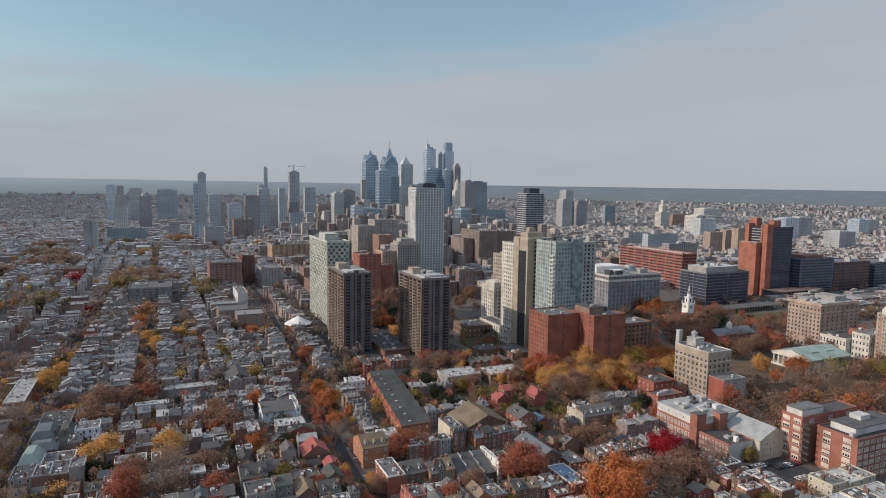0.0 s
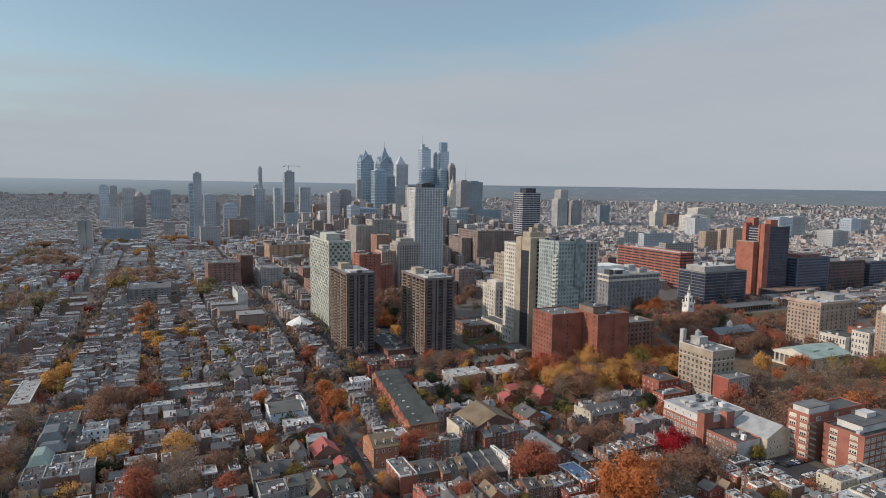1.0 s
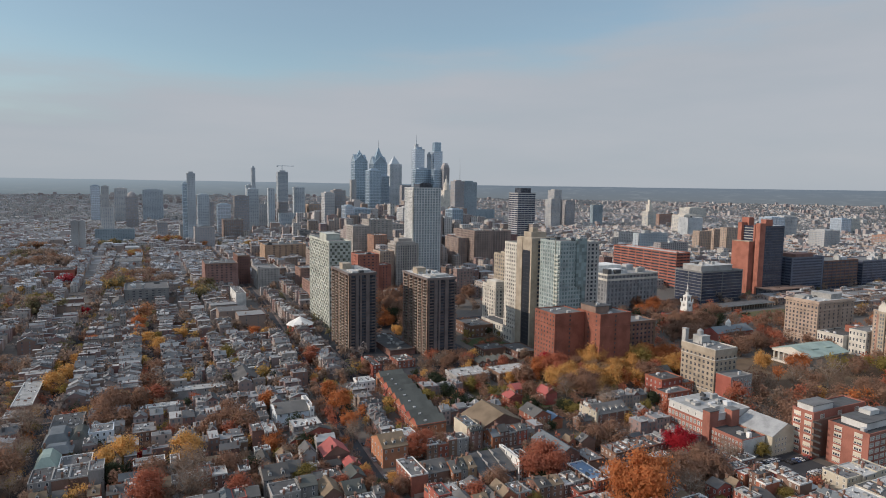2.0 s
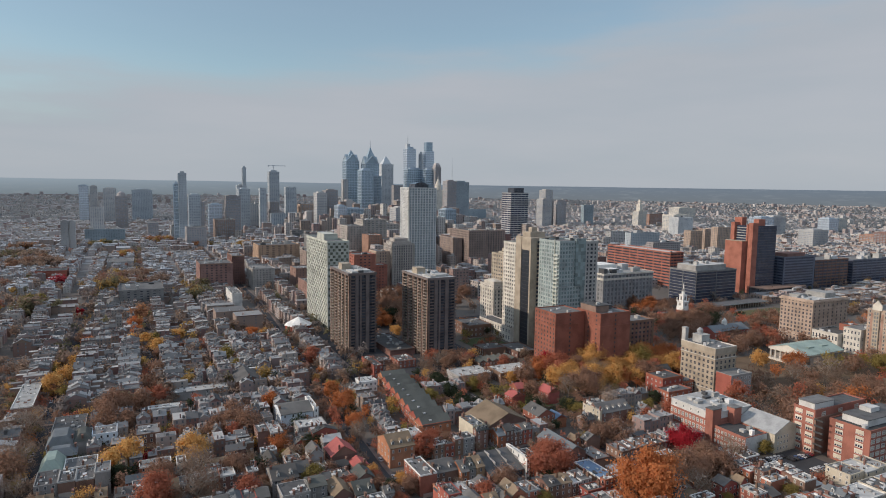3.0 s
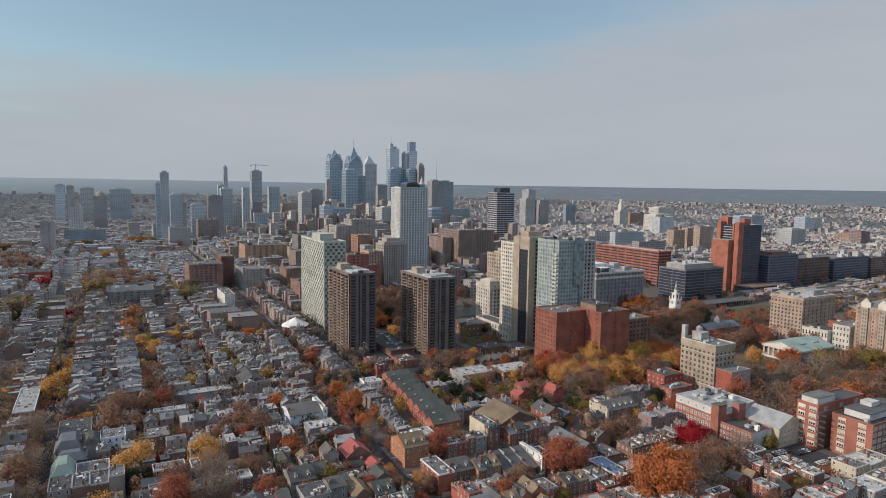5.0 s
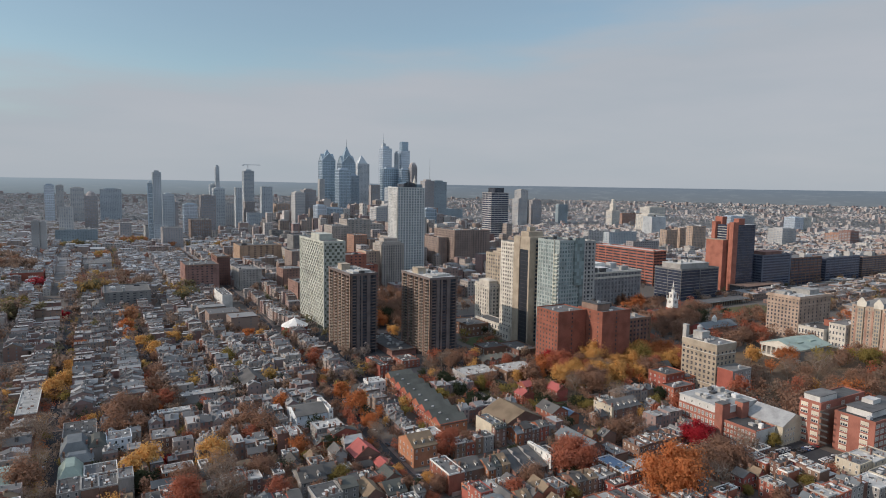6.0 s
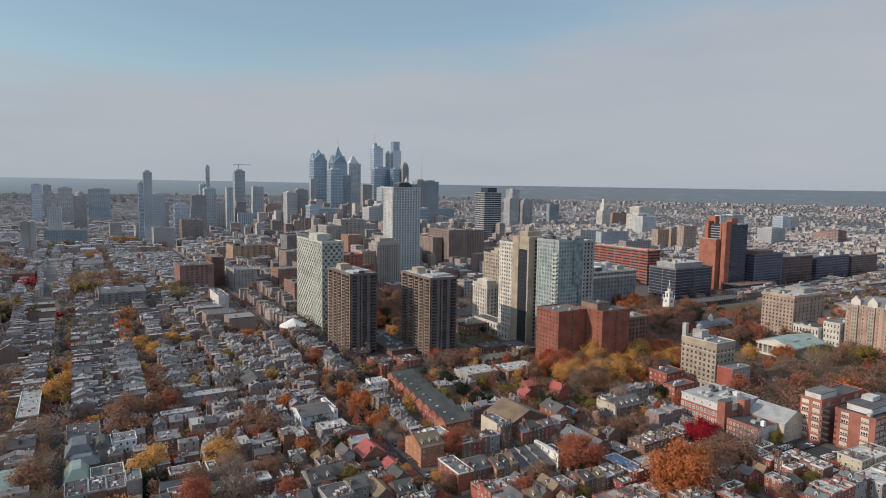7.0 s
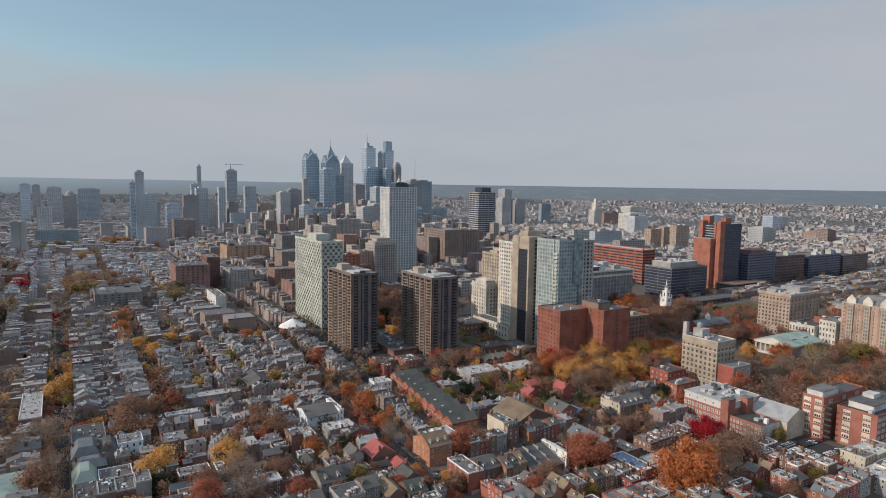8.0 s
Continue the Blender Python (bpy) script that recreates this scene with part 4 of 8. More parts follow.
# painted brick hospital-like row
w1 = windowed_block("brick_institution", 267, 300, 247, 277, 13, ROSE_BRICK, "red brick institution with a white top storey and pale roofs", "institution", 3, {"-x": 11}, 1.7, 2.5, 1.2, GLASS_PALE, roof=ROOF_PALE, units=0, crown=0.1)
part("top_storey", Shape().box(-16.3, 16.3, -14.8, 14.8, 13.1, 17).ring(-16.7, 16.7, -15.2, 15.2, 17, 17.5, 0.7), OFF_WHITE, w1, "white painted top storey")
for i in range(5):
    set_window(w1, pane_mesh(1.4, 1.6, TRIM, GLASS), "-x", -11 + 5.5 * i, 14.3, -16.3, 0, 0, 0)
part("roof", Shape().box(-16, 16, -14.5, 14.5, 17.01, 17.3), ROOF_PALE, w1)
part("stair_tower", Shape().box(-16.9, -10, -16, -11, 0, 19.5).box(-17.1, -9.8, -16.2, -10.8, 19.5, 19.9, 1), [ROSE_BRICK, ROOF_GREY], w1)
part("stair_tower", Shape().box(-3, 3, -19, -14, 0, 19.5).box(-3.2, 3.2, -19.2, -13.8, 19.5, 19.9, 1), [ROSE_BRICK, ROOF_GREY], w1)
roof_units(w1, -12, 15, -10, 13, 17.3, 14, 6, 1.3)
w2 = windowed_block("brick_annex", 268.5, 286, 226, 246.4, 10, ROSE_BRICK, "three-storey brick annex with a white end wall", "institution", 3, {"-x": 9}, 1.3, 1.8, 1.2, GLASS_PALE, roof=ROOF_DARK, units=2)
part("end_wall", Shape().box(-8.6, 8.8, -10.35, -10.1, 0, 10.4), OFF_WHITE, w2, "white painted end wall")
for j in range(2):
    for i in range(2):
        set_window(w2, pane_mesh(0.9, 1.4, TRIM, GLASS), "-y", 1 + 3 * i, 2 + 3.4 * j, 0, 0, -10.35, 0)
part("chimney", Shape().box(-2, 0, -9, -7, 10, 13), WHITE_PAINT, w2)
g3 = thing("gabled_hall", 299, 232, 0, 0, "cream walled hall under a broad pale gable roof", "hall")
take(286.5, 311, 222, 246.6)
part("wall", Shape().box(-12, 12, -10, 14, 0, 11), STUCCO_CREAM, g3)
part("roof", Shape().gable(-12, 12, -10, 14, 11, 5.5, "y", 0, 1), [HALL_ROOF, STUCCO_CREAM], g3)
for j in range(3):
    for i in range(4):
        set_window(g3, pane_mesh(1.0, 1.7, TRIM, GLASS), "-y", -9 + 2.6 * i, 1.6 + 3.1 * j, 0, 0, -10, 0)

# brick pair with pale penthouses
b1 = windowed_block("brick_loft_block", 305, 350, 212, 224, 24.5, ROSE_BRICK, "red brick loft block with wide white windows and a pale penthouse", "loft building", 6, {"-y": 3}, 3.5, 2.3, 1.4, BLIND_GLASS, roof=ROOF_DARK, units=3)
part("penthouse", Shape().box(-21, -4, -4.5, 4.5, 24.7, 28).box(-21.3, -3.7, -4.8, 4.8, 28, 28.4, 1), [OFF_WHITE, ROOF_GREY], b1)
b2 = windowed_block("brick_loft_block", 310, 362, 186, 207, 21.5, ROSE_BRICK, "red brick loft block with wide windows and a roof terrace", "loft building", 6, {"-y": 11}, 3.4, 2.2, 1.2, BLIND_GLASS, roof=ROOF_DARK, units=3)
part("penthouse", Shape().box(-21, 14, -6, 7, 21.7, 25.2).box(-21.4, 14.4, -6.4, 7.4, 25.2, 25.6, 1).box(-8, 0, 0, 6, 25.6, 28), [OFF_WHITE, ROOF_DARK], b2, "pale roof penthouse with a dark roof")
part("link", Shape().box(-23, 16, -7, -5.8, 0, 21), BRICK_BROWN, b1)
CREAM_BLIND = paint("cream_blind", (0.62, 0.55, 0.44), vary=0.12)
LOFT_FRAME = Shape().box(-2.0, 2.0, -0.10, 0.05, 0, 2.5).mesh("window", TRIM)
LOFT_PANE = Shape().box(-0.51, 0.51, -0.105, -0.06, 0.15, 2.35).mesh("pane", GLASS_DARK)
LOFT_BLINDS = [Shape().box(-1.85, 1.85, -0.125, -0.06, 2.35 - drop, 2.35).mesh("blind", CREAM_BLIND) for drop in (0.9, 1.35, 1.9)]
for j in range(6):  # three lights under a cream blind let down to different heights
    for i in range(2):
        for block_, spot, kind in ((b1, (-3.1 + 6.2 * i, 1.5 + 3.9 * j, -22.5), (i + 2 * j) % 3), (b2, (-5.2 + 10.4 * i, 1.3 + 3.4 * j, -26), (2 * i + j) % 3)):
            loft_window = set_window(block_, LOFT_FRAME, "-x", spot[0], spot[1], spot[2], 0, 0, 0)
            part("blind", LOFT_BLINDS[kind], None, loft_window, "cream roller blind")
            for u in (-1.25, 0, 1.25):
                part("pane", LOFT_PANE, None, loft_window, at=(u, 0, 0))
me_s = Shape().box(-24.3, -23, -11, -6.2, 0, 0.2).box(-24.3, -24.2, -11, -6.2, 0.2, 1.1).mesh("fire_escape", DARK_METAL)
for k in range(6):
    part("fire_escape", me_s, None, b1, at=(1.0, 0, 3.0 + 3.4 * k))

# temple-fronted bank in the park
tp = thing("temple_bank", 490, 337, 0, 0, "white marble temple-fronted bank with a green copper roof", "bank")
take(462, 516, 317, 358, 2)
part("wall", Shape().box(-20, 24, -16, 16, 0, 9.5), STUCCO_GREY, tp)
part("podium", Shape().box(-26, -20, -17, 17, 0, 1.8), WHITE_STONE, tp)
temple_roof = part("roof", Shape().gable(-26, 24, -17, 17, 10.6, 5, "x", 0, 1, 0.8), [COPPER, WHITE_STONE], tp)
part("entablature", Shape().ring(-26, 24.2, -17, 17, 9.0, 10.6, 1.6), WHITE_STONE, tp)
me_c = Shape().tube(0, 0, 0, 7.2, 0.85, 0.7, 10).mesh("column", WHITE_STONE)
for i in range(8):
    part("column", me_c, None, tp, at=(-24.8, -15.4 + 4.4 * i, 1.8))
for i in range(2):
    part("roof_monitor", Shape().box(-12 + 18 * i, -4 + 18 * i, -9, -4, 12.6, 14.2), COPPER, temple_roof)

# hotel and its white neighbours
hotel = windowed_block("stone_hotel", 545, 599, 369, 401.5, 41, ROSE_STONE, "tan stone hotel with a regular grid of windows", "hotel", 11, {"-x": 9, "-y": 8}, 2.0, 2.3, 2.2, GLASS_DARK, ROSE_STONE, ROOF_PALE, 12, 1.4)
part("string_course", Shape().ring(-27.5, 27.5, -16.8, 16.8, 7.0, 7.9, 0.8), ROSE_STONE, hotel)
part("string_course", Shape().ring(-27.5, 27.5, -16.8, 16.8, 33.2, 34.0, 0.8), ROSE_STONE, hotel)
part("cornice", Shape().ring(-28.2, 28.2, -17.4, 17.4, 39.6, 41.2, 1.5), ROSE_STONE, hotel)
part("roof_house", Shape().box(4, 20, -8, 12, 41, 46).box(-18, -6, 4, 14, 41, 44), ROOF_PALE, hotel)
windowed_block("white_bank_row", 543, 575, 343, 367, 15.5, WHITE_STONE, "white classical bank row with arched windows", "bank", 2, {"-x": 8}, 1.6, 4.2, 2.0, GLASS_DARK, units=5)
windowed_block("white_office", 549, 580, 327, 342, 22, WHITE_STONE, "white stone office with tall windows", "office building", 4, {"-x": 5, "-y": 5}, 1.6, 2.8, 2.0, GLASS_DARK, units=3)
windowed_block("brick_rooftop", 566, 578, 346, 356, 21, BRICK_ORANGE, "red brick rooftop block", "building", 5, {}, units=1)
BRICK_STRIP = paint("pink_brick_strip", (0.38, 0.23, 0.18), vary=0.05, streak=0.1)
BAY_PANE = Shape().box(-0.05, 0.05, -1.6, -0.4, 0, 2.1).box(-0.05, 0.05, 0.4, 1.6, 0, 2.1).mesh("bay_window", GLASS_GREY)
orn = windowed_block("ornate_apartment_house", 553, 590, 283, 325, 42, ROSE_STONE, "ornate cream and brick apartment house with pointed gables", "apartment house", 12, {"-x": 10, "-y": 6}, 1.5, 2.0, 1.6, GLASS_DARK, WHITE_STONE, ROOF_PALE, 6)
for i in range(3):
    u = -15 + 14 * i
    part("gable", Shape().box(-19.2, -18.4, u - 4, u + 4, 42, 46).frustum((-19.2, -18.4, u - 4, u + 4, 46), (-19.2, -18.4, u - 0.3, u + 0.3, 50.5)), WHITE_STONE, orn)
    bay = part("bay", Shape().box(-20.0, -18.4, u - 2.6, u + 2.6, 6, 42), LIMESTONE, orn)
    for v in (-5.2, 3.6):
        part("brick_strip", Shape().box(-18.75, -18.4, u + v, u + v + 1.6, 8, 39), BRICK_STRIP, orn, "pinkish brick strip")
    for k in range(10):
        part("bay_window", BAY_PANE, None, bay, at=(-20.02, u, 7.5 + 3.4 * k))

part("pitched_roof", Shape().hip(-17.5, 17.5, -20, 20, 42.8, 6.5, 0, 0.3, 0.25), ROOF_GREY, orn, "grey hipped roof behind the gables")

# white steeple on a brick tower
sp = thing("steeple", 494, 476, 0, 0, "white wooden clock steeple on a brick tower", "steeple")
take(488, 500, 470, 482)
part("tower", Shape().box(-4.4, 4.4, -4.4, 4.4, 0, 17.5).box(-4.7, 4.7, -4.7, 4.7, 16.9, 17.6), BRICK, sp, "square red brick tower")
part("clock_stage", Shape().box(-4.2, 4.2, -4.2, 4.2, 17.6, 20.9).box(-4.5, 4.5, -4.5, 4.5, 20.9, 21.3).box(-4.0, 4.0, -4.0, 4.0, 21.3, 26.4).box(-4.5, 4.5, -4.5, 4.5, 26.4, 27.2).box(-4.5, -3.7, -4.5, -3.7, 27.2, 30.5).box(3.7, 4.5, -4.5, -3.7, 27.2, 30.5).box(-4.5, -3.7, 3.7, 4.5, 27.2, 30.5), WHITE_PAINT, sp, "white wooden clock stage with corner urns")
me_k = Shape().tube(0, 0, 0, 0.25, 1.5, 1.5, 16).mesh("clock_face", STUCCO_GREY)
for turn_x, turn_z, spot in ((90, 0, (0, -4.0, 24)), (90, -90, (-4.0, 0, 24))):
    face_ob = part("clock_face", me_k, None, sp, "round pale clock face", at=spot)
    face_ob.rotation_euler = (radians(turn_x), 0, radians(turn_z))
part("belfry", Shape().box(-2.7, 2.7, -2.7, 2.7, 27.2, 33.4).box(-3.1, 3.1, -3.1, 3.1, 33.4, 34.1), WHITE_PAINT, sp, "white open belfry stage")
# dark plates on the solid belfry give the openings their shade
me_o = Shape().box(-0.8, 0.8, -0.06, 0.06, 0, 3.6).mesh("opening", DARK_METAL)
part("opening", me_o, None, sp, "dark panel standing for a shaded belfry opening", at=(0, -2.72, 28.6))
part("opening", me_o, None, sp, "dark panel standing for a shaded belfry opening", at=(-2.72, 0, 28.6)).rotation_euler = (0, 0, radians(90))
lantern = part("lantern", Shape().tube(0, 0, 34.1, 37.6, 1.8, 1.6, 8), WHITE_PAINT, sp)
part("cap", Shape().tube(0, 0, 37.6, 40.4, 2.1, 0.9, 8), STUCCO_GREY, lantern, "grey bell-shaped cap")
part("spire", Shape().tube(0, 0, 40.4, 47, 0.75, 0.08, 8), WHITE_PAINT, lantern)
windowed_block("brick_hall", 480, 515, 483, 497, 12, BRICK, "long red brick hall with white windows under the steeple", "hall", 2, {"-y": 10, "-x": 3}, 1.2, 2.2, 1.4, units=0, roof=SHINGLE)

# office blocks round the green mall
lb = framed_block("banded_office", 618, 692, 568, 612, 40, 9, 2, 2, GREY_STONE, NAVY_GLASS, "low dark office block with pale horizontal bands", "office building", pier=0.02, spandrel=0.16, units=0)
part("penthouse", Shape().box(-30, 26, -14, 16, 40, 46.5).box(-30.4, 26.4, -14.4, 16.4, 46.5, 47, 1), [STUCCO_GREY, ROOF_PALE], lb)
roof_units(lb, -28, 24, -12, 14, 47, 6, 3, 2)
rt = thing("red_office_tower", 778, 630, 0, 0, "orange brick and dark glass office tower", "office tower")
take(743, 805, 592, 634, 3)
part("glass_wing", Shape().box(-20, 27, -36, -2, 0, 95), NAVY_GLASS, rt, "dark navy glass face")
for y0, y1, h in ((-37, -30, 99), (-29, -26.5, 97), (-7, -1, 99)):
    part("brick_core", Shape().box(-25, -14, y0, y1, 0, h), TOWER_ORANGE, rt, "orange brick core")
part("low_wing", Shape().box(-34, -25.1, -28, 0, 0, 73).box(-34.2, -25.1, -28.2, 0.2, 73, 73.8, 1), [TOWER_ORANGE, LIMESTONE], rt, "lower orange brick wing")
part("brick_core", Shape().box(-10, 4, -34, -26, 95, 104), TOWER_ORANGE, rt)
part("brick_core", Shape().box(-14, -4, -10, 2, 95, 106), TOWER_ORANGE, rt)
me_g = Shape().box(-20.3, -20, -26, -3, 0, 1.0).mesh("spandrel", CONCRETE_GREY)
for k in range(24):
    part("spandrel", me_g, None, rt, at=(0, 0, 6 + 3.7 * k))
me_g = Shape().box(-20, 27, -36.3, -36.05, 0, 0.25).mesh("mullion", CONCRETE_DARK)
for k in range(25):
    part("mullion", me_g, None, rt, at=(0, 0, 4 + 3.7 * k))
part("podium", Shape().box(-26, 60, -62, -37.2, 0, 9).box(-27, 61, -63, -36.6, 9, 9.8, 1), [GLASS_DARK, CONCRETE_TAN], rt)
framed_block("dark_office", 814, 886, 586, 625, 49, 11, 1, 4, NAVY, NAVY_GLASS, "dark blank-walled office block", "office building", pier=0.05, spandrel=0.5, units=3)
part("roof_block", Shape().box(830, 870, 592, 615, 49, 54), BRICK_BROWN, bpy.data.objects["dark_office"]).location = (-850, -605.5, 0)
for x0, x1, h, w in ((890, 972, 41, BRICK_BROWN), (985, 1085, 38, NAVY), (1095, 1180, 35, CONCRETE_TAN)):
    framed_block("banded_office", x0, x1, 588, 630, h, 8, 8, 4, w, NAVY_GLASS, "low banded office block of dark brick", "office building", pier=0.08, spandrel=0.42, units=5)
framed_block("red_banded_office", 678, 704, 668, 802, 52, 11, 4, 8, TOWER_ORANGE, GLASS_DARK, "long red brick office block with ribbon windows", "office building", pier=0.06, spandrel=0.5, units=4, roof=ROOF_PALE)
PALE_GREY_STONE = paint("grey_white_stone", (0.25, 0.25, 0.255), vary=0.04, streak=0.12)
cu = framed_block("publishing_house", 459, 535, 560, 625, 45, 8, 14, 12, PALE_GREY_STONE, GLASS_GREY, "grey classical publishing house with an arcaded top storey", "office building", pier=0.5, spandrel=0.35, units=8, roof=ROOF_PALE)
part("belt_course", Shape().ring(-38.3, 38.3, -32.8, 32.8, 38.5, 41, 0.4), WHITE_STONE, cu, "pale stone belt course")
part("cornice", Shape().ring(-38.5, 38.5, -33, 33, 44.4, 46.4, 0.8), WHITE_STONE, cu, "pale stone cornice")
part("roof_block", Shape().box(-30, 10, 0, 26, 45, 52).box(-20, -2, -18, -4, 45, 49), WHITE_PAINT, cu, "white roof houses")

# low buildings and lawns between the towers
def patch(name, x0, x1, y0, y1, z, mat, label):
    tagged(new(name, Shape().box(x0, x1, y0, y1, 0.0, z).mesh(name, mat)), label, name, kind="structure")


take(590, 700, 462, 517)
patch("lawn", 596, 690, 468, 508, 0.12, LAWN, "dry yellow-green mall lawn")
patch("lawn", 356, 545, 226, 366, 0.1, LEAF_LITTER, "leaf-strewn park lawn")
patch("lawn", 186, 262, 352, 386, 0.1, LAWN, "garden lawn between town houses")
patch("lawn", 248, 284, 472, 516, 0.1, LAWN_GREEN, "shaded green lawn beside the bank")
patch("lawn", 150, 224, 330, 352, 0.11, LAWN_GREEN, "shaded churchyard grass")
take(264, 306, 190, 222)
patch("car_park", 268.5, 303, 194, 221, 0.06, ASPHALT, "asphalt car park behind the hall")
patch("courtyard", 128, 240, 420, 600, 0.04, ASPHALT, "asphalt courtyard round the towers")
windowed_block("parking_podium", 168, 191, 488, 548, 4.5, BRICK_BROWN, "low parking podium with a dark roof", "garage", 1, {}, roof=ROOF_DARK, units=12)
windowed_block("low_annex", 240, 262, 456, 474, 6, BRICK_BROWN, "low brown brick annex with a dark roof", "building", 2, {"-x": 5}, roof=ROOF_DARK, units=3)
windowed_block("low_annex", 264, 284, 440, 470, 5, BRICK_BROWN, "low brown brick annex with a dark roof", "building", 1, {"-x": 6}, roof=ROOF_DARK, units=4)
ar = thing("mall_pavilion", 645, 528, 0, 0, "long low mall pavilion with a white colonnade and dark roof", "pavilion")
take(600, 692, 518, 538, 1)
part("roof", Shape().box(-46, 46, -9, 9, 5.6, 6.6), ROOF_DARK, ar)
part("wall", Shape().box(-44, 44, 0, 8, 0, 5.6), BRICK_BROWN, ar)
me_c = Shape().box(-0.3, 0.3, -0.3, 0.3, 0, 5.6).mesh("column", LIMESTONE)
for i in range(20):
    part("column", me_c, None, ar, at=(-44 + 4.6 * i, -7.8, 0))
part("fascia", Shape().box(-46.2, 46.2, -9.3, -9.02, 5.6, 6.5), CONCRETE_GREY, ar)
hall = thing("brick_hall", 492, 422, 0, 0, "dark brick hall with a slate roof and white cupola", "hall")
take(468, 516, 412, 432, 1)
part("wall", Shape().box(-24, 24, -9, 9, 0, 9), BRICK, hall)
part("roof", Shape().gable(-24, 24, -9, 9, 9, 4.5, "x", 0, 1), [SLATE, BRICK], hall)
part("cupola", Shape().box(-1.8, 1.8, -1.8, 1.8, 12, 17).tube(0, 0, 17, 20, 2.2, 0.2, 8), WHITE_PAINT, hall)
for j in range(2):
    for i in range(12):
        set_window(hall, pane_mesh(1.2, 2.0, TRIM, GLASS), "-y", -22 + 4 * i, 1.4 + 4 * j, 0, 0, -9, 0)

# ---- houses ----
rh = random.Random(11)
SPECS = []  # x0, x1, y0, y1, height, roof, along, rise, wall, roof material, label, extras, turn about (0, 0)


def add_house(x0, x1, y0, y1, h, roof="flat", along="y", rise=3.0, wall=None, cover=None, label="", name="row_house", ell=None, stuff=False, check=True, group="row houses", dorm=0):
    if check and (not free(x0 + 0.3, x1 - 0.3, y0 + 0.3, y1 - 0.3) or on_street((x0 + x1) / 2, (y0 + y1) / 2, 2.5)):
        return
    if check:
        for cx, cy in ((x0, y0), (x1, y0), (x0, y1), (x1, y1)):
            if on_street(cx, cy, -0.3):
                return
    take(x0, x1, y0, y1)
    SPECS.append((x0, x1, y0, y1, h, roof, along, rise, wall or rh.choice([BRICK, BRICK, ROW_ORANGE, BRICK_BROWN, BRICK_BROWN, STUCCO_GREY] if x0 > 95 else [BRICK, BRICK_BROWN, BRICK_BROWN, BRICK_BROWN, STUCCO_GREY]), cover or rh.choice([ROOF_GREY, ROOF_GREY, ROOF_GREY, ROOF_DARK, ROOF_DARK] if roof == "flat" else [SHINGLE, SHINGLE, SLATE, SHINGLE_BROWN]), label, name, ell, stuff, group, dorm))


WALL_WORDS = {"salmon_brick": "salmon brick", "off_white_paint": "off-white painted", "warm_orange_brick": "warm orange brick", "red_brick": "red brick", "brown_brick": "brown brick", "grey_stucco": "grey stucco", "white_paint": "white painted", "tan_brick": "tan brick", "orange_brick": "orange brick", "cream_stucco": "cream stucco", "blue_white_stucco": "pale blue-white stucco", "limestone": "pale stone", "hazed_red_brick": "hazed red brick", "hazed_orange_brick": "hazed orange brick"}
ROOF_WORDS = {"grey_membrane_roof": "grey", "pale_membrane_roof": "pale", "dark_tar_roof": "dark tar", "grey_shingle": "grey shingle", "brown_shingle": "brown shingle", "blue_slate": "blue-grey slate", "red_roof": "red", "blue_roof": "blue", "white_trim": "white", "green_copper_roof": "green", "dark_olive_shingle": "dark olive shingle"}
CHIMNEY = Shape().box(-0.45, 0.45, -0.35, 0.35, 0, 2.3).box(-0.55, 0.55, -0.45, 0.45, 2.3, 2.55).box(-0.3, -0.05, -0.12, 0.12, 2.55, 2.95, 1).box(0.05, 0.3, -0.12, 0.12, 2.55, 2.95, 1).mesh("chimney", [BRICK_BROWN, BRICK])
CHIMNEY_B = Shape().box(-0.4, 0.4, -0.8, 0.8, 0, 1.7).box(-0.5, 0.5, -0.9, 0.9, 1.7, 1.95).mesh("chimney", BRICK_BROWN)
HATCH = Shape().frustum((-0.9, 0.9, -1.1, 1.1, 0), (-0.9, 0.9, -1.1, 1.1, 0.9)).mesh("roof_hatch", ROOF_PALE)
ACBOX = Shape().box(-0.55, 0.55, -0.5, 0.5, 0, 0.95).mesh("air_conditioner", UNIT)


def dormer_mesh(cover):
    s = Shape().box(-0.7, 0.7, -0.1, 2.2, -0.2, 1.5, 1)
    s.gable(-0.7, 0.7, -0.1, 2.4, 1.5, 0.7, "y", 0, 1, 0.15, 0.12)
    return s.mesh("dormer", [cover, TRIM])


DORMERS = {}
DORMER_PANE = Shape().box(-0.42, 0.42, -0.18, -0.08, 0.2, 1.35).mesh("window", GLASS)


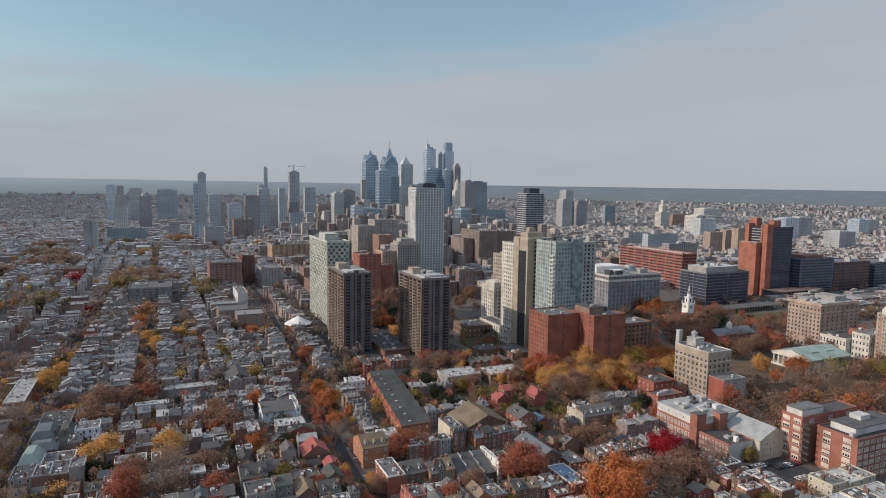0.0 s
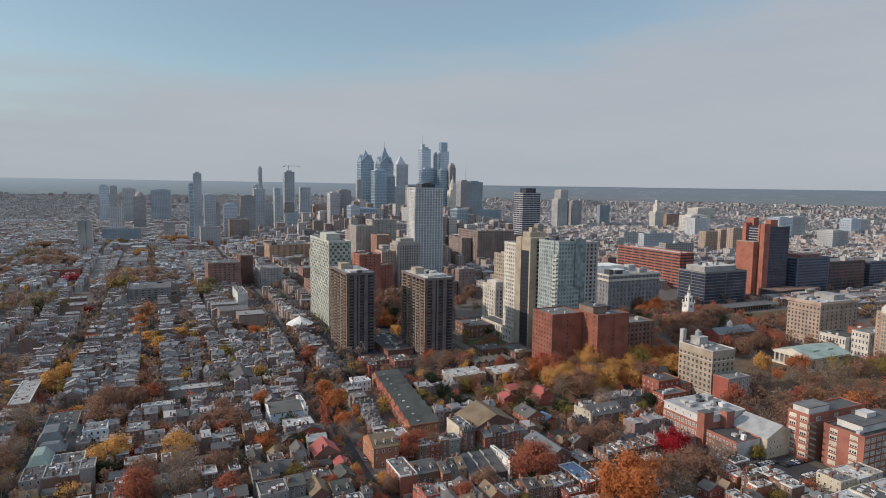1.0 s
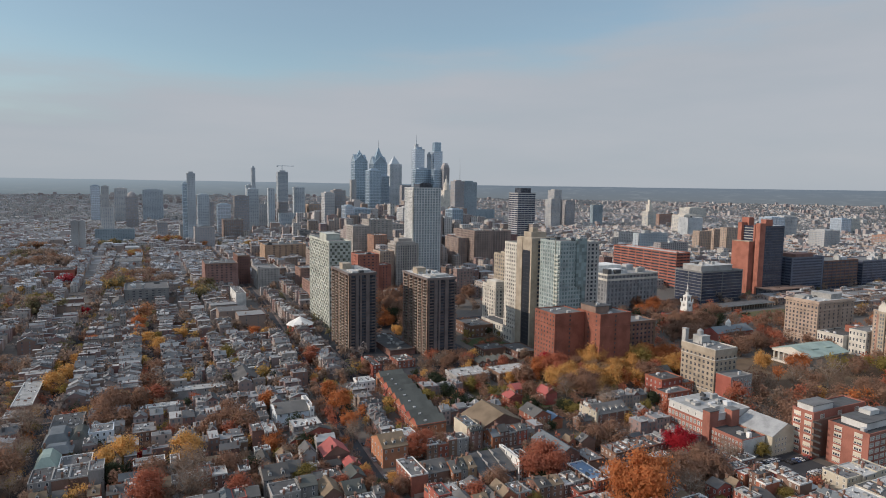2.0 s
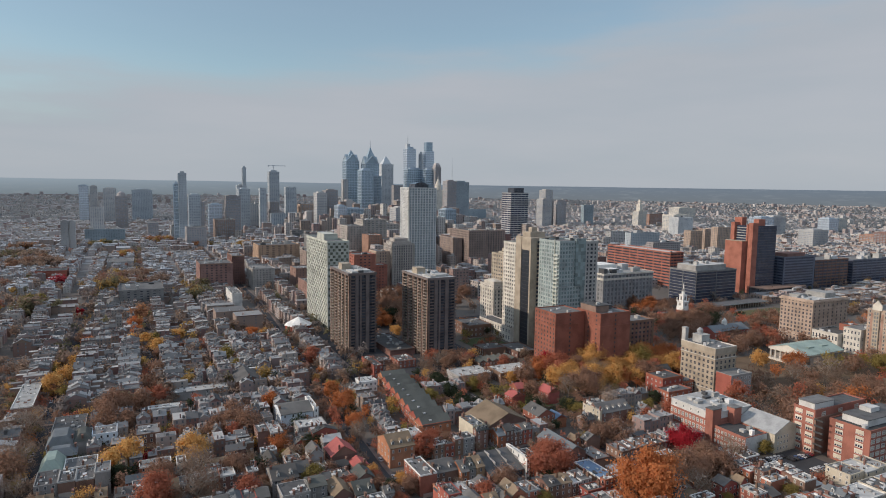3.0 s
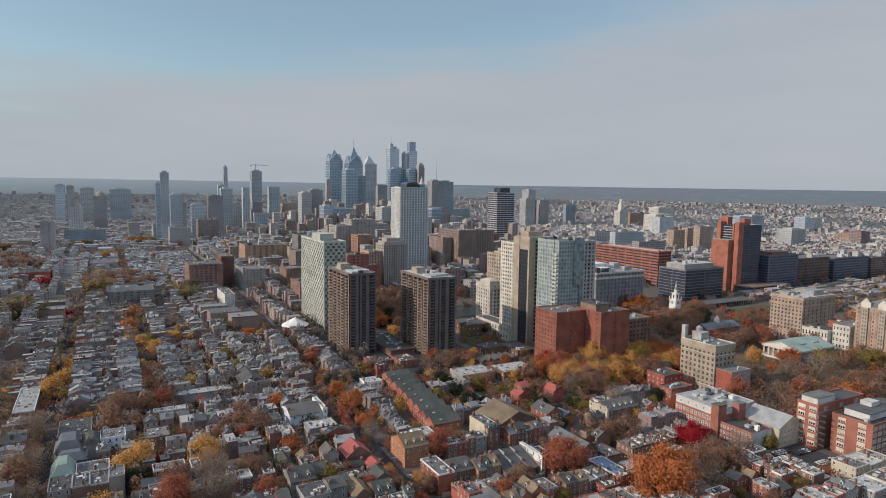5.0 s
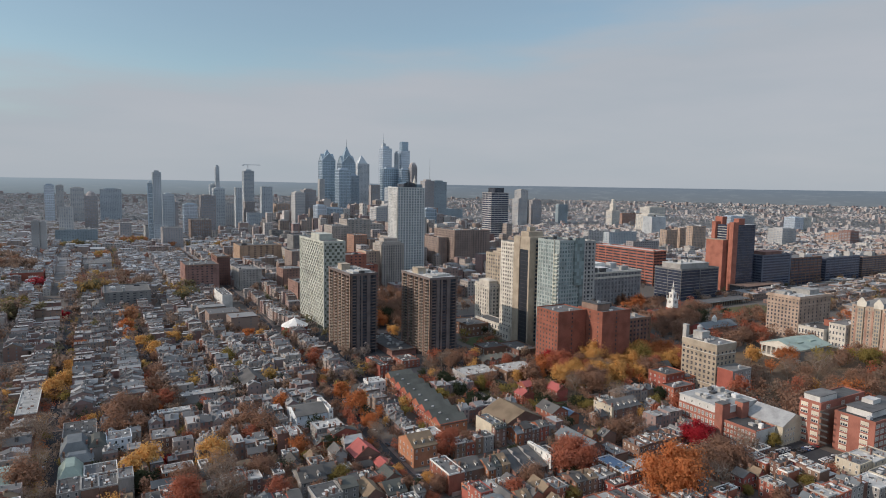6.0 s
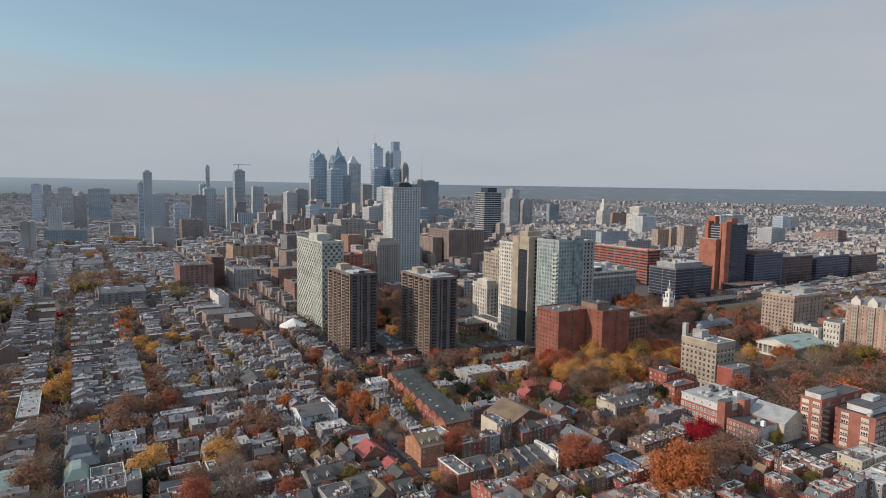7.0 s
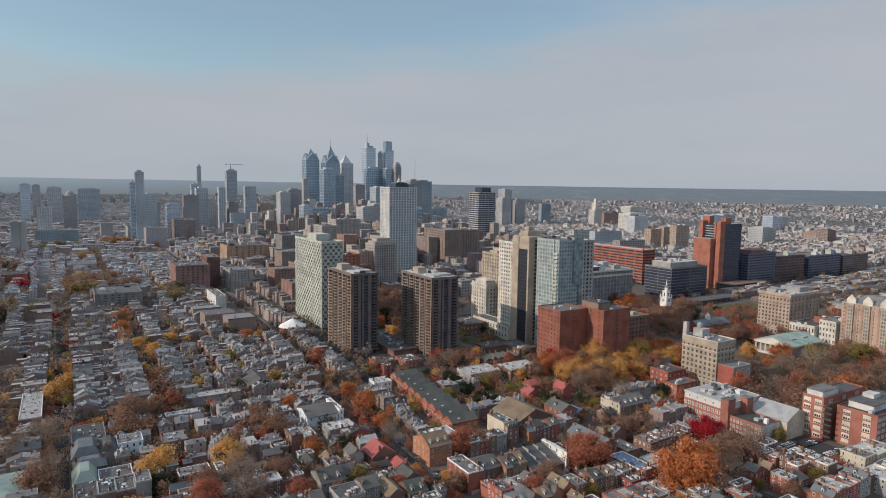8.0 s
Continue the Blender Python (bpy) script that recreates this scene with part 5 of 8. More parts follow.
def build_house(spec):
    x0, x1, y0, y1, h, roof, along, rise, wall, cover, label, name, ell, stuff, group, dorm = spec
    ox, oy = (x0 + x1) / 2, (y0 + y1) / 2
    a, b, c, d = x0 - ox, x1 - ox, y0 - oy, y1 - oy
    r = random.Random(int(x0 * 31 + y0 * 17))
    kind_word = "flat" if roof == "flat" else ("hipped" if roof == "hip" else "pitched")
    label = label or f"narrow {WALL_WORDS[wall.name]} row house with a {ROOF_WORDS[cover.name]} {kind_word} roof"
    top = thing(name, ox, oy, 0, 0, label, "house", group)
    part("wall", Shape().box(a, b, c, d, 0, h), wall, top)
    zc = h
    if roof == "flat":
        s = Shape().box(a + 0.28, b - 0.28, c + 0.28, d - 0.28, h - 0.1, h + 0.12)
        part("roof", s, cover, top)
        cop = r.choice([wall, wall, CONCRETE_GREY, TRIM])
        part("parapet", Shape().ring(a - 0.08, b + 0.08, c - 0.08, d + 0.08, h - 0.25, h + 0.5, 0.36), cop, top)
        if r.random() < 0.4:
            part("roof_hatch", HATCH, None, top, at=(r.uniform(a + 1.4, b - 1.4) if b - a > 3 else 0, r.uniform(c + 1.6, d - 1.6), h + 0.1))
        s = Shape()
        for _ in range(r.randint(5, 9) + min(30, int((b - a) * (d - c) / 22))):  # vents, curbs, skylights and decks
            w, l, t = r.choice(((0.3, 0.3, 0.9), (0.5, 0.8, 0.45), (0.9, 1.4, 0.35), (0.2, 0.2, 1.3), (1.6, 2.2, 0.25), (0.15, 2.0, 0.5)))
            t *= r.uniform(0.75, 1.3)
            u, v = r.uniform(a + 0.6, max(a + 0.7, b - 0.6 - w)), r.uniform(c + 0.6, max(c + 0.7, d - 0.6 - l))
            s.box(u, u + w, v, v + l, h + 0.1, h + 0.12 + t, r.randint(0, 3))
        part("roof_vents", s, [UNIT, DARK_METAL, BRICK_BROWN, TRIM], top, kind="stuff")
        for _ in range(r.randint(0, 1)):
            part("air_conditioner", ACBOX, None, top, at=(r.uniform(a + 1.0, b - 1.0), r.uniform(c + 1.0, d - 1.0), h + 0.1))
    elif roof == "gable":
        part("roof", Shape().gable(a, b, c, d, h, rise, along, 0, 1), [cover, wall], top)
        zc = h + rise * 0.55
        if dorm:
            if cover.name not in DORMERS:
                DORMERS[cover.name] = dormer_mesh(cover)
            for i in range(dorm):
                if along == "x":
                    o = part("dormer", DORMERS[cover.name], None, top, at=(a + (b - a) * (i + 0.5) / dorm, c + (d - c) * 0.12, h + rise * 0.25))
                else:
                    o = part("dormer", DORMERS[cover.name], None, top, at=(a + (b - a) * 0.12, c + (d - c) * (i + 0.5) / dorm, h + rise * 0.25))
                    o.rotation_euler = (0, 0, radians(-90))
                part("window", DORMER_PANE, None, o)
    else:
        part("roof", Shape().hip(a, b, c, d, h, rise, 0, 0.5, dorm if dorm else 0.0), cover, top)
        zc = h + rise * 0.4
    if group == "sawtooth town houses":
        for v in (c, d):
            part("party_wall", Shape().box(a - 0.25, b + 0.1, v - 0.18, v + 0.18, h - 0.4, h + 0.75), wall, top)
        part("skylight", Shape().box(a + 5, a + 6.6, c + 2.0, c + 3.2, h + rise * 0.42, h + rise * 0.62), UNIT, top)
    for _ in range(0 if group == "sawtooth town houses" else 1 if r.random() < 0.6 else 2):
        if along == "x":
            px, py = (a + 0.6 if r.random() < 0.5 else b - 0.6), r.uniform(c + (d - c) * 0.25, d - (d - c) * 0.25)
        else:
            px, py = r.uniform(a + (b - a) * 0.25, b - (b - a) * 0.25), (c + 0.6 if r.random() < 0.5 else d - 0.6)
        part("chimney", r.choice([CHIMNEY, CHIMNEY_B]), None, top, at=(px, py, zc))
    n = max(2, round(h / 3.1))
    fh = h / n
    dark = Shape()
    me = pane_mesh(r.choice([0.95, 1.05, 1.15]), min(1.75, fh * 0.58), r.choice([TRIM, TRIM, LIMESTONE]), GLASS)
    for face in ("-x", "-y"):
        if face == "-x" and "blank" in label:
            continue
        lo, hi = (c, d) if face == "-x" else (a, b)
        bays = max(1, int((hi - lo) / 2.6))
        if face == "-y" and along == "y" and r.random() < 0.5:
            continue
        bays = min(bays, 4)
        for j in range(n):
            for i in range(bays):
                if bays > 2 and r.random() < 0.15:
                    continue
                u, z = lo + (hi - lo) * (i + 0.5) / bays, j * fh + 0.95
                if math.hypot(ox, oy) < 246:
                    set_window(top, me, face, u, z, a, b, c, d)
                elif face == "-x":
                    dark.box(a - 0.06, a + 0.02, u - 0.55, u + 0.55, z - 0.05, z + 1.65, 0).face([(a - 0.08, u - 0.42, z + 0.1), (a - 0.08, u + 0.42, z + 0.1), (a - 0.08, u + 0.42, z + 1.5), (a - 0.08, u - 0.42, z + 1.5)], 1)
                else:
                    dark.box(u - 0.55, u + 0.55, c - 0.06, c + 0.02, z - 0.05, z + 1.65, 0).face([(u - 0.42, c - 0.08, z + 0.1), (u + 0.42, c - 0.08, z + 0.1), (u + 0.42, c - 0.08, z + 1.5), (u - 0.42, c - 0.08, z + 1.5)], 1)
    if dark.f:
        part("glazing", dark, [TRIM, GLASS], top, kind="stuff")
    if ell:
        ex0, ex1, ey0, ey1, eh = ell
        part("rear_wing", Shape().box(ex0 - ox, ex1 - ox, ey0 - oy, ey1 - oy, 0, eh).box(ex0 - ox - 0.1, ex1 - ox + 0.1, ey0 - oy - 0.1, ey1 - oy + 0.1, eh, eh + 0.25, 1), [wall, r.choice([ROOF_GREY, ROOF_PALE, ROOF_DARK])], top)


class Pile:
    """Houses too many and too far to pick apart, joined block by block."""

    def __init__(self):
        self.s = Shape()

    def add(self, spec):
        x0, x1, y0, y1, h, roof, along, rise, wall, cover, label, name, ell, stuff, group, dorm = spec
        s = self.s
        pale = 2 if cover is ROOF_PALE else 1
        if roof == "flat":
            s.box(x0, x1, y0, y1, 0, h + 0.5, 0)
            s.box(x0 + 0.3, x1 - 0.3, y0 + 0.3, y1 - 0.3, h, h + 0.53, pale)
        else:
            s.box(x0, x1, y0, y1, 0, h, 0)
            s.gable(x0, x1, y0, y1, h, rise, along, pale, 0, 0.2, 0.2)
        q = random.Random(int(x0 * 37 + y0 * 11))
        for _ in range(q.randint(2, 4)):  # chimneys, hatches and vents
            w, l, t, k = q.choice(((0.7, 0.9, 2.2, 0), (0.7, 1.4, 1.8, 0), (0.8, 0.8, 1.0, 2), (1.4, 1.8, 1.3, 1), (0.5, 1.6, 0.9, 2), (0.4, 0.4, 1.8, 1)))
            u, v = q.uniform(x0 + 0.3, max(x0 + 0.4, x1 - 0.3 - w)), q.uniform(y0 + 0.3, max(y0 + 0.4, y1 - 0.3 - l))
            z = h if roof == "flat" else h + rise * 0.4
            s.box(u, u + w, v, v + l, z - 0.5, z + t + (0.6 if roof == "flat" else 1.0), k)
        if roof == "gable" and along == "y" and q.random() < 0.6:  # a dormer and a raised party wall
            v = (y0 + y1) / 2
            s.box(x0 + 0.8, x0 + 3.2, v - 0.8, v + 0.8, h, h + min(rise, 2.0), q.choice((0, 1, 2)))
        if q.random() < 0.5:
            s.box(x0, x1, y0, y0 + 0.3, h, h + (0.9 if roof == "flat" else rise * 0.5), q.choice((0, 0, 2)))
        n = max(2, round(h / 3.1))
        for j in range(n):
            z = j * h / n + 1.0
            for u in (0.28, 0.72):
                v = y0 + (y1 - y0) * u
                s.face([(x0 - 0.05, v - 0.5, z), (x0 - 0.05, v + 0.5, z), (x0 - 0.05, v + 0.5, z + 1.6), (x0 - 0.05, v - 0.5, z + 1.6)], 3)
                v = x0 + (x1 - x0) * u
                s.face([(v - 0.5, y0 - 0.05, z), (v + 0.5, y0 - 0.05, z), (v + 0.5, y0 - 0.05, z + 1.6), (v - 0.5, y0 - 0.05, z + 1.6)], 3)
        if ell:
            s.box(*ell[:4], 0, ell[4], 0)
            s.box(ell[0] - 0.1, ell[1] + 0.1, ell[2] - 0.1, ell[3] + 0.1, ell[4], ell[4] + 0.25, 1 if pale == 2 else 2 if (x0 * 7) % 5 < 1.5 else 1)

    def finish(self, label, far):
        if self.s.f:
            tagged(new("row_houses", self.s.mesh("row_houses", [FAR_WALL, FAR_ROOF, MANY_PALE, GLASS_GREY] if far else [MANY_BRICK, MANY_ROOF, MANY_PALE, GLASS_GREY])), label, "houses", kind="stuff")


def row_y(xf, ya, yb, side, depth=(10, 13), hgt=(6.5, 11.5), gable=0.5, stuff=False, ells=True, slant=0.0, pale=0.18):
    """Houses along a street that runs in y. side -1: they stand on its -x side."""
    y = ya
    while y < yb - 3.5:
        w = min(rh.uniform(4.2, 6.4), yb - y) * (rh.choice((1, 1, 1, 1.7)) if stuff else 1)
        dp, h = rh.uniform(*depth), rh.uniform(*hgt)
        xo = xf + slant * (y - ya) + side * (rh.random() ** 3) * 2.5
        if stuff and rh.random() < 0.13:
            y += w
            continue
        x0, x1 = (xo, xo + dp) if side > 0 else (xo - dp, xo)
        roof = "gable" if rh.random() < gable else "flat"
        ell = None
        if ells and rh.random() < 0.8:
            el = rh.uniform(4, 9)
            e0, e1 = (x1 + 0.05, x1 + el) if side > 0 else (x0 - el, x0 - 0.05)
            ell = (e0, e1, y + 0.1, y + w * rh.uniform(0.5, 0.75), h * rh.uniform(0.55, 0.85))
        add_house(x0, x1, y + 0.03, y + w - 0.03, h, roof, "y" if rh.random() < 0.7 else "x", rh.uniform(1.6, 3.0), None, (ROOF_PALE if rh.random() < pale else None) if roof == "flat" else None, ell=ell, stuff=stuff, dorm=1 if roof == "gable" and rh.random() < 0.6 else 0)
        y += w
        if rh.random() < 0.04:
            y += rh.uniform(2, 6)


def row_x(yf, xa, xb, side, depth=(9, 12), hgt=(7, 9.5), gable=0.25, stuff=False, pale=0.22):
    x = xa
    while x < xb - 3.5:
        w = min(rh.uniform(4.8, 7.0), xb - x)
        dp, h = rh.uniform(*depth), rh.uniform(*hgt)
        y0, y1 = (yf, yf + dp) if side > 0 else (yf - dp, yf)
        roof = "gable" if rh.random() < gable else "flat"
        ell = None
        if stuff and rh.random() < 0.12:
            x += w
            continue
        if rh.random() < 0.6:
            el = rh.uniform(3, 6)
            e0, e1 = (y1 + 0.05, y1 + el) if side > 0 else (y0 - el, y0 - 0.05)
            ell = (x + 0.1, x + w * 0.6, e0, e1, h * rh.uniform(0.55, 0.85))
        add_house(x + 0.03, x + w - 0.03, y0, y1, h, roof, "x" if rh.random() < 0.7 else "y", rh.uniform(1.6, 2.8), None, (ROOF_PALE if rh.random() < pale else None) if roof == "flat" else None, ell=ell, stuff=stuff, dorm=1 if roof == "gable" and rh.random() < 0.6 else 0)
        x += w


# houses that can be told apart, by hand
ONE = dict(check=False, group="single houses", name="town_house")
add_house(51, 70, 367, 387, 8.6, "gable", "x", 3.0, BLUE_WHITE, SHINGLE, "pale blue-white meeting house with a grey pitched roof", **ONE)
add_house(70.3, 73, 366, 388, 10.5, "flat", "y", 2, WHITE_PAINT, ROOF_PALE, "white stepped front of a meeting house", **ONE)
add_house(56, 72, 345, 357, 7.8, "flat", "y", 2, STUCCO_GREY, ROOF_PALE, **ONE)
add_house(62, 75, 302, 315, 7.6, "gable", "y", 4.6, BRICK_BROWN, RED_METAL, "brown brick house with a bright red pitched roof", **ONE)
add_house(62, 72, 317, 323, 9.5, "gable", "x", 2.4, STUCCO_GREY, ROOF_PALE, "grey stucco house with a pale pitched roof", **ONE)
add_house(114.5, 127, 410, 421, 7.2, "flat", "x", 2, WHITE_PAINT, ROOF_PALE, "white cube house with a roof terrace", **ONE)
add_house(-91, -80, 444, 494, 8.0, "flat", "y", 2, BRICK_BROWN, ROOF_PALE, "long brick row under one pale flat roof", **ONE)
add_house(70, 77.5, 291, 299, 5.5, "gable", "y", 2.0, BRICK_BROWN, RED_METAL, "low brick house with a red pitched roof", **ONE)
add_house(33, 39, 340, 352, 11, "flat", "y", 2, BRICK_BROWN, ROOF_GREY, **ONE)
add_house(39.1, 45.5, 336, 350, 11, "flat", "y", 2, BRICK_BROWN, ROOF_PALE, **ONE)
add_house(30, 42, 287, 303, 8, "gable", "x", 3.4, STUCCO_GREY, SHINGLE, dorm=2, **ONE)
add_house(42.2, 50, 292, 303, 7.5, "gable", "x", 3.0, BRICK_BROWN, SHINGLE, **ONE)
add_house(52, 58.5, 305, 315, 9.5, "gable", "y", 3.0, STUCCO_GREY, SHINGLE, **ONE)
add_house(30, 42, 266, 278, 10.5, "flat", "y", 2, STUCCO_GREY, ROOF_DARK, "tall grey stucco house with a blank end wall", **ONE)
add_house(42.3, 50, 268, 279, 11, "gable", "x", 1.4, STUCCO_GREY, DARK_SHINGLE, "tall grey stucco house with a low dark roof", **ONE)
add_house(51, 59.8, 262, 276, 7.6, "gable", "y", 3.2, BRICK_BROWN, SHINGLE_BROWN, dorm=1, **ONE)
add_house(60, 69.5, 259, 272, 8.0, "gable", "x", 3.4, BRICK_BROWN, DARK_SHINGLE, dorm=2, **ONE)
add_house(52, 65, 280, 289, 7.0, "flat", "x", 2, BRICK_BROWN, ROOF_GREY, **ONE)
add_house(66, 75, 275, 286, 6.5, "gable", "y", 2.8, BRICK_BROWN, DARK_SHINGLE, **ONE)
add_house(30, 40, 248, 263, 8.5, "gable", "x", 3.0, BRICK_BROWN, SHINGLE_BROWN, dorm=1, **ONE)
add_house(40.2, 49, 250, 263, 8.0, "gable", "x", 3.2, STUCCO_GREY, DARK_SHINGLE, dorm=1, **ONE)
add_house(-66, -54, 371, 389, 7.5, "hip", "x", 5.0, BLUE_WHITE, SLATE, "pale house with a steep blue slate mansard roof", dorm=0.5, **ONE)
add_house(-53.8, -46, 373, 388, 8.5, "hip", "y", 3.4, STUCCO_GREY, DARK_SHINGLE, "grey house with a dark hipped roof", dorm=0.3, **ONE)
add_house(-65, -52, 359.5, 369.5, 7.0, "hip", "x", 3.4, BRICK_BROWN, SLATE, "brown brick house with a dark slate mansard", dorm=0.4, **ONE)
add_house(-45.8, -34, 376, 388, 9.5, "flat", "x", 2, BLUE_WHITE, ROOF_GREY, **ONE)
add_house(-66, -56.5, 341, 358, 7.0, "hip", "y", 5.4, STUCCO_GREY, COPPER, "grey house with a steep green copper mansard", dorm=0.35, **ONE)
add_house(-55.8, -42, 340, 352, 8, "flat", "y", 2, BRICK_BROWN, ROOF_DARK, **ONE)
add_house(-66, -57, 324, 339.5, 8.6, "flat", "y", 2, STUCCO_GREY, ROOF_DARK, **ONE)
add_house(-56.8, -50, 323, 336, 9.2, "flat", "y", 2, BRICK_BROWN, ROOF_DARK, **ONE)
add_house(-49.8, -42.5, 323, 335, 8.8, "flat", "y", 2, BRICK_BROWN, ROOF_DARK, **ONE)
add_house(-42.3, -36, 323, 334, 11, "flat", "y", 2, STUCCO_GREY, ROOF_GREY, **ONE)
add_house(-66, -50, 395, 420, 7.0, "flat", "y", 2, STUCCO_GREY, ROOF_GREY, **ONE)
add_house(-25, -13, 370, 385, 8, "flat", "x", 2, BRICK_BROWN, ROOF_GREY, **ONE)
add_house(-24, -10, 327, 335, 8, "flat", "x", 2, BRICK, ROOF_GREY, **ONE)
add_house(-4, 32, 444, 455, 5, "flat", "x", 2, STUCCO_GREY, ROOF_PALE, "long low garage row with a pale flat roof", **ONE)
add_house(-22, 4, 411, 424, 5, "flat", "x", 2, BRICK_BROWN, ROOF_DARK, "long low dark brick garage with a roof terrace", **ONE)
add_house(-18, 1, 415, 421, 6.2, "flat", "x", 2, STUCCO_GREY, ROOF_PALE, **ONE)
add_house(38, 55, 447, 474, 6.5, "gable", "y", 3.8, BRICK_BROWN, SHINGLE, "brown brick coach house with a pale pitched roof", **ONE)
add_house(89.8, 103.5, 293, 311, 10.3, "gable", "x", 4.2, LIT_ORANGE, SHINGLE_BROWN, "orange brick corner house with dormers and a brown roof", dorm=3, **ONE)
add_house(103.7, 114, 298, 316, 9.5, "flat", "y", 2, WHITE_PAINT, ROOF_PALE, **ONE)
add_house(91.5, 100, 260, 279, 10, "flat", "y", 2, BRICK_ORANGE, ROOF_GREY, "three-storey orange brick corner house with a grey roof", **ONE)
add_house(100.2, 112, 262, 276, 8.5, "gable", "x", 3.2, BRICK_BROWN, SHINGLE, dorm=2, **ONE)
add_house(140.3, 148, 297.6, 313.6, 12, "flat", "y", 2.5, STUCCO_CREAM, SLATE, "tall house with a blank cream stucco side wall", **ONE)
add_house(140.4, 148.1, 294, 297.5, 11, "gable", "x", 1.6, BRICK_BROWN, DARK_SHINGLE, "dark brick front of a cream house with a mansard top", dorm=3, **ONE)
add_house(151.2, 179.5, 300.5, 326, 8.5, "gable", "y", 6.4, BRICK_BROWN, SHINGLE_BROWN, "brown brick church hall under a broad brown pitched roof", **ONE)
for i in range(3):
    add_house(112.2 + 4.2 * i, 116.3 + 4.2 * i, 258 + i % 2, 271, 8.5 + 0.4 * i, "gable", "x", 3.0, (BRICK, STUCCO_GREY, BRICK_TAN)[i], (SHINGLE, DARK_SHINGLE, SHINGLE_BROWN)[i], dorm=1, **ONE)
for i in range(3):  # a terrace under sloping roofs between pale party walls
    shed = thing("terrace_house", 128.3 + 6.6 * i, 261.5, 0, 0, "brick terrace house with a long sloping dark roof", "house", "sloping-roof terrace")
    take(125 + 6.6 * i, 131.6 + 6.6 * i, 253, 270)
    part("wall", Shape().box(-3.1, 3.0, -7.5, 8.5, 0, 6).frustum((-3.1, 3.0, -7.5, 8.5, 6), (-3.1, 3.0, 8.1, 8.5, 10.4)), BRICK_BROWN, shed)
    part("roof", Shape().slab([(-3.1, -8.2, 5.95), (3.05, -8.2, 5.95), (3.05, 8.6, 10.6), (-3.1, 8.6, 10.6)], 0.2, 0), ROOF_DARK, shed)
    part("party_wall", Shape().box(3.1, 3.45, -8.4, -2, 0, 7.8).box(3.1, 3.45, -2, 4, 0, 9.4).box(3.1, 3.45, 4, 8.8, 0, 11.2), STUCCO_GREY, shed)
    part("window", Shape().box(-2.2, 2.2, -7.62, -7.45, 3.4, 5.2).box(-2.2, -0.8, -7.62, -7.45, 0.8, 2.6), GLASS, shed)
for i in range(5):
    add_house(137 + 6.6 * i, 143.5 + 6.6 * i, 205, 220 - i * 0.5, 6.5, "flat", "x", 2, BRICK, (ROOF_GREY, ROOF_PALE, ROOF_DARK)[i % 3], **ONE)
add_house(169, 178, 226, 246, 7.5, "flat", "y", 2, BRICK_BROWN, BLUE_METAL, "dark brick house with a blue flat roof", **ONE)
add_house(182, 196, 224, 238, 6.5, "flat", "y", 2, LIT_ORANGE, ROOF_PALE, "low orange brick house with a pale roof", **ONE)
add_house(-103, -84.5, 338, 366, 9, "hip", "y", 2.2, STUCCO_GREY, COPPER, "broad grey house with a pale green roof", **ONE)
add_house(144.9, 146.5, 252, 271, 11.5, "flat", "y", 2, WHITE_PAINT, ROOF_PALE, "white gable wall with stepped top", **ONE)
add_house(187, 199, 302, 318, 9, "gable", "y", 3.4, BRICK_ORANGE, SHINGLE, "orange brick house with a dark pitched roof", dorm=1, **ONE)
add_house(199.2, 207, 301, 311, 6.0, "gable", "y", 2.0, BRICK, BLUE_METAL, **ONE)
add_house(220, 229, 337, 349, 7.5, "gable", "y", 3.0, BRICK, RED_METAL, "small brick house with a faded red roof", **ONE)
add_house(208, 215, 356, 366, 6.5, "gable", "x", 2.6, BRICK, RED_METAL, **ONE)
add_house(196, 206, 344, 353, 6, "gable", "y", 2.6, BRICK, RED_METAL, **ONE)
add_house(224, 248, 290, 304, 9, "gable", "x", 4.0, BRICK_BROWN, SHINGLE, "grand brick town house with dormers and tall chimneys", dorm=5, **ONE)
add_house(222.4, 223.9, 289, 305, 11, "flat", "y", 2, STUCCO_CREAM, ROOF_PALE, "cream stepped gable wall of a town house", **ONE)
add_house(231, 240, 304.2, 312, 9.5, "flat", "x", 2, WHITE_PAINT, ROOF_GREY, "white rear wing of a town house", **ONE)
add_house(170, 182, 253, 279, 8.5, "gable", "y", 3.6, BRICK_BROWN, SLATE, dorm=2, **ONE)
add_house(184.5, 194, 248, 263, 5, "flat", "y", 2, BRICK_BROWN, ROOF_GREY, **ONE)
for i in range(6):
    add_house(200 + 6 * i, 205.9 + 6 * i, 246, 258, 7 + 0.3 * (i % 3), "flat", "x", 2, BRICK_BROWN, ROOF_GREY, **ONE)
add_house(183, 210, 394, 413, 7.5, "flat", "x", 2, STUCCO_GREY, ROOF_PALE, "low modern house with a pale flat roof", **ONE)
add_house(215, 244, 388, 408, 7.5, "flat", "x", 2, BRICK_BROWN, ROOF_PALE, "low modern house with a pale flat roof", **ONE)
add_house(135, 142, 438, 466, 9, "flat", "x", 2, BRICK, ROOF_DARK, "blank red brick stair block beside the tower", **ONE)
add_house(161, 176, 453, 472, 5.5, "flat", "x", 2, BRICK_ORANGE, ROOF_DARK, "low orange brick entrance block of the towers", **ONE)
add_house(144, 160, 466, 478, 3.6, "flat", "x", 2, BRICK_BROWN, ROOF_DARK, "low dark garage between the towers", **ONE)
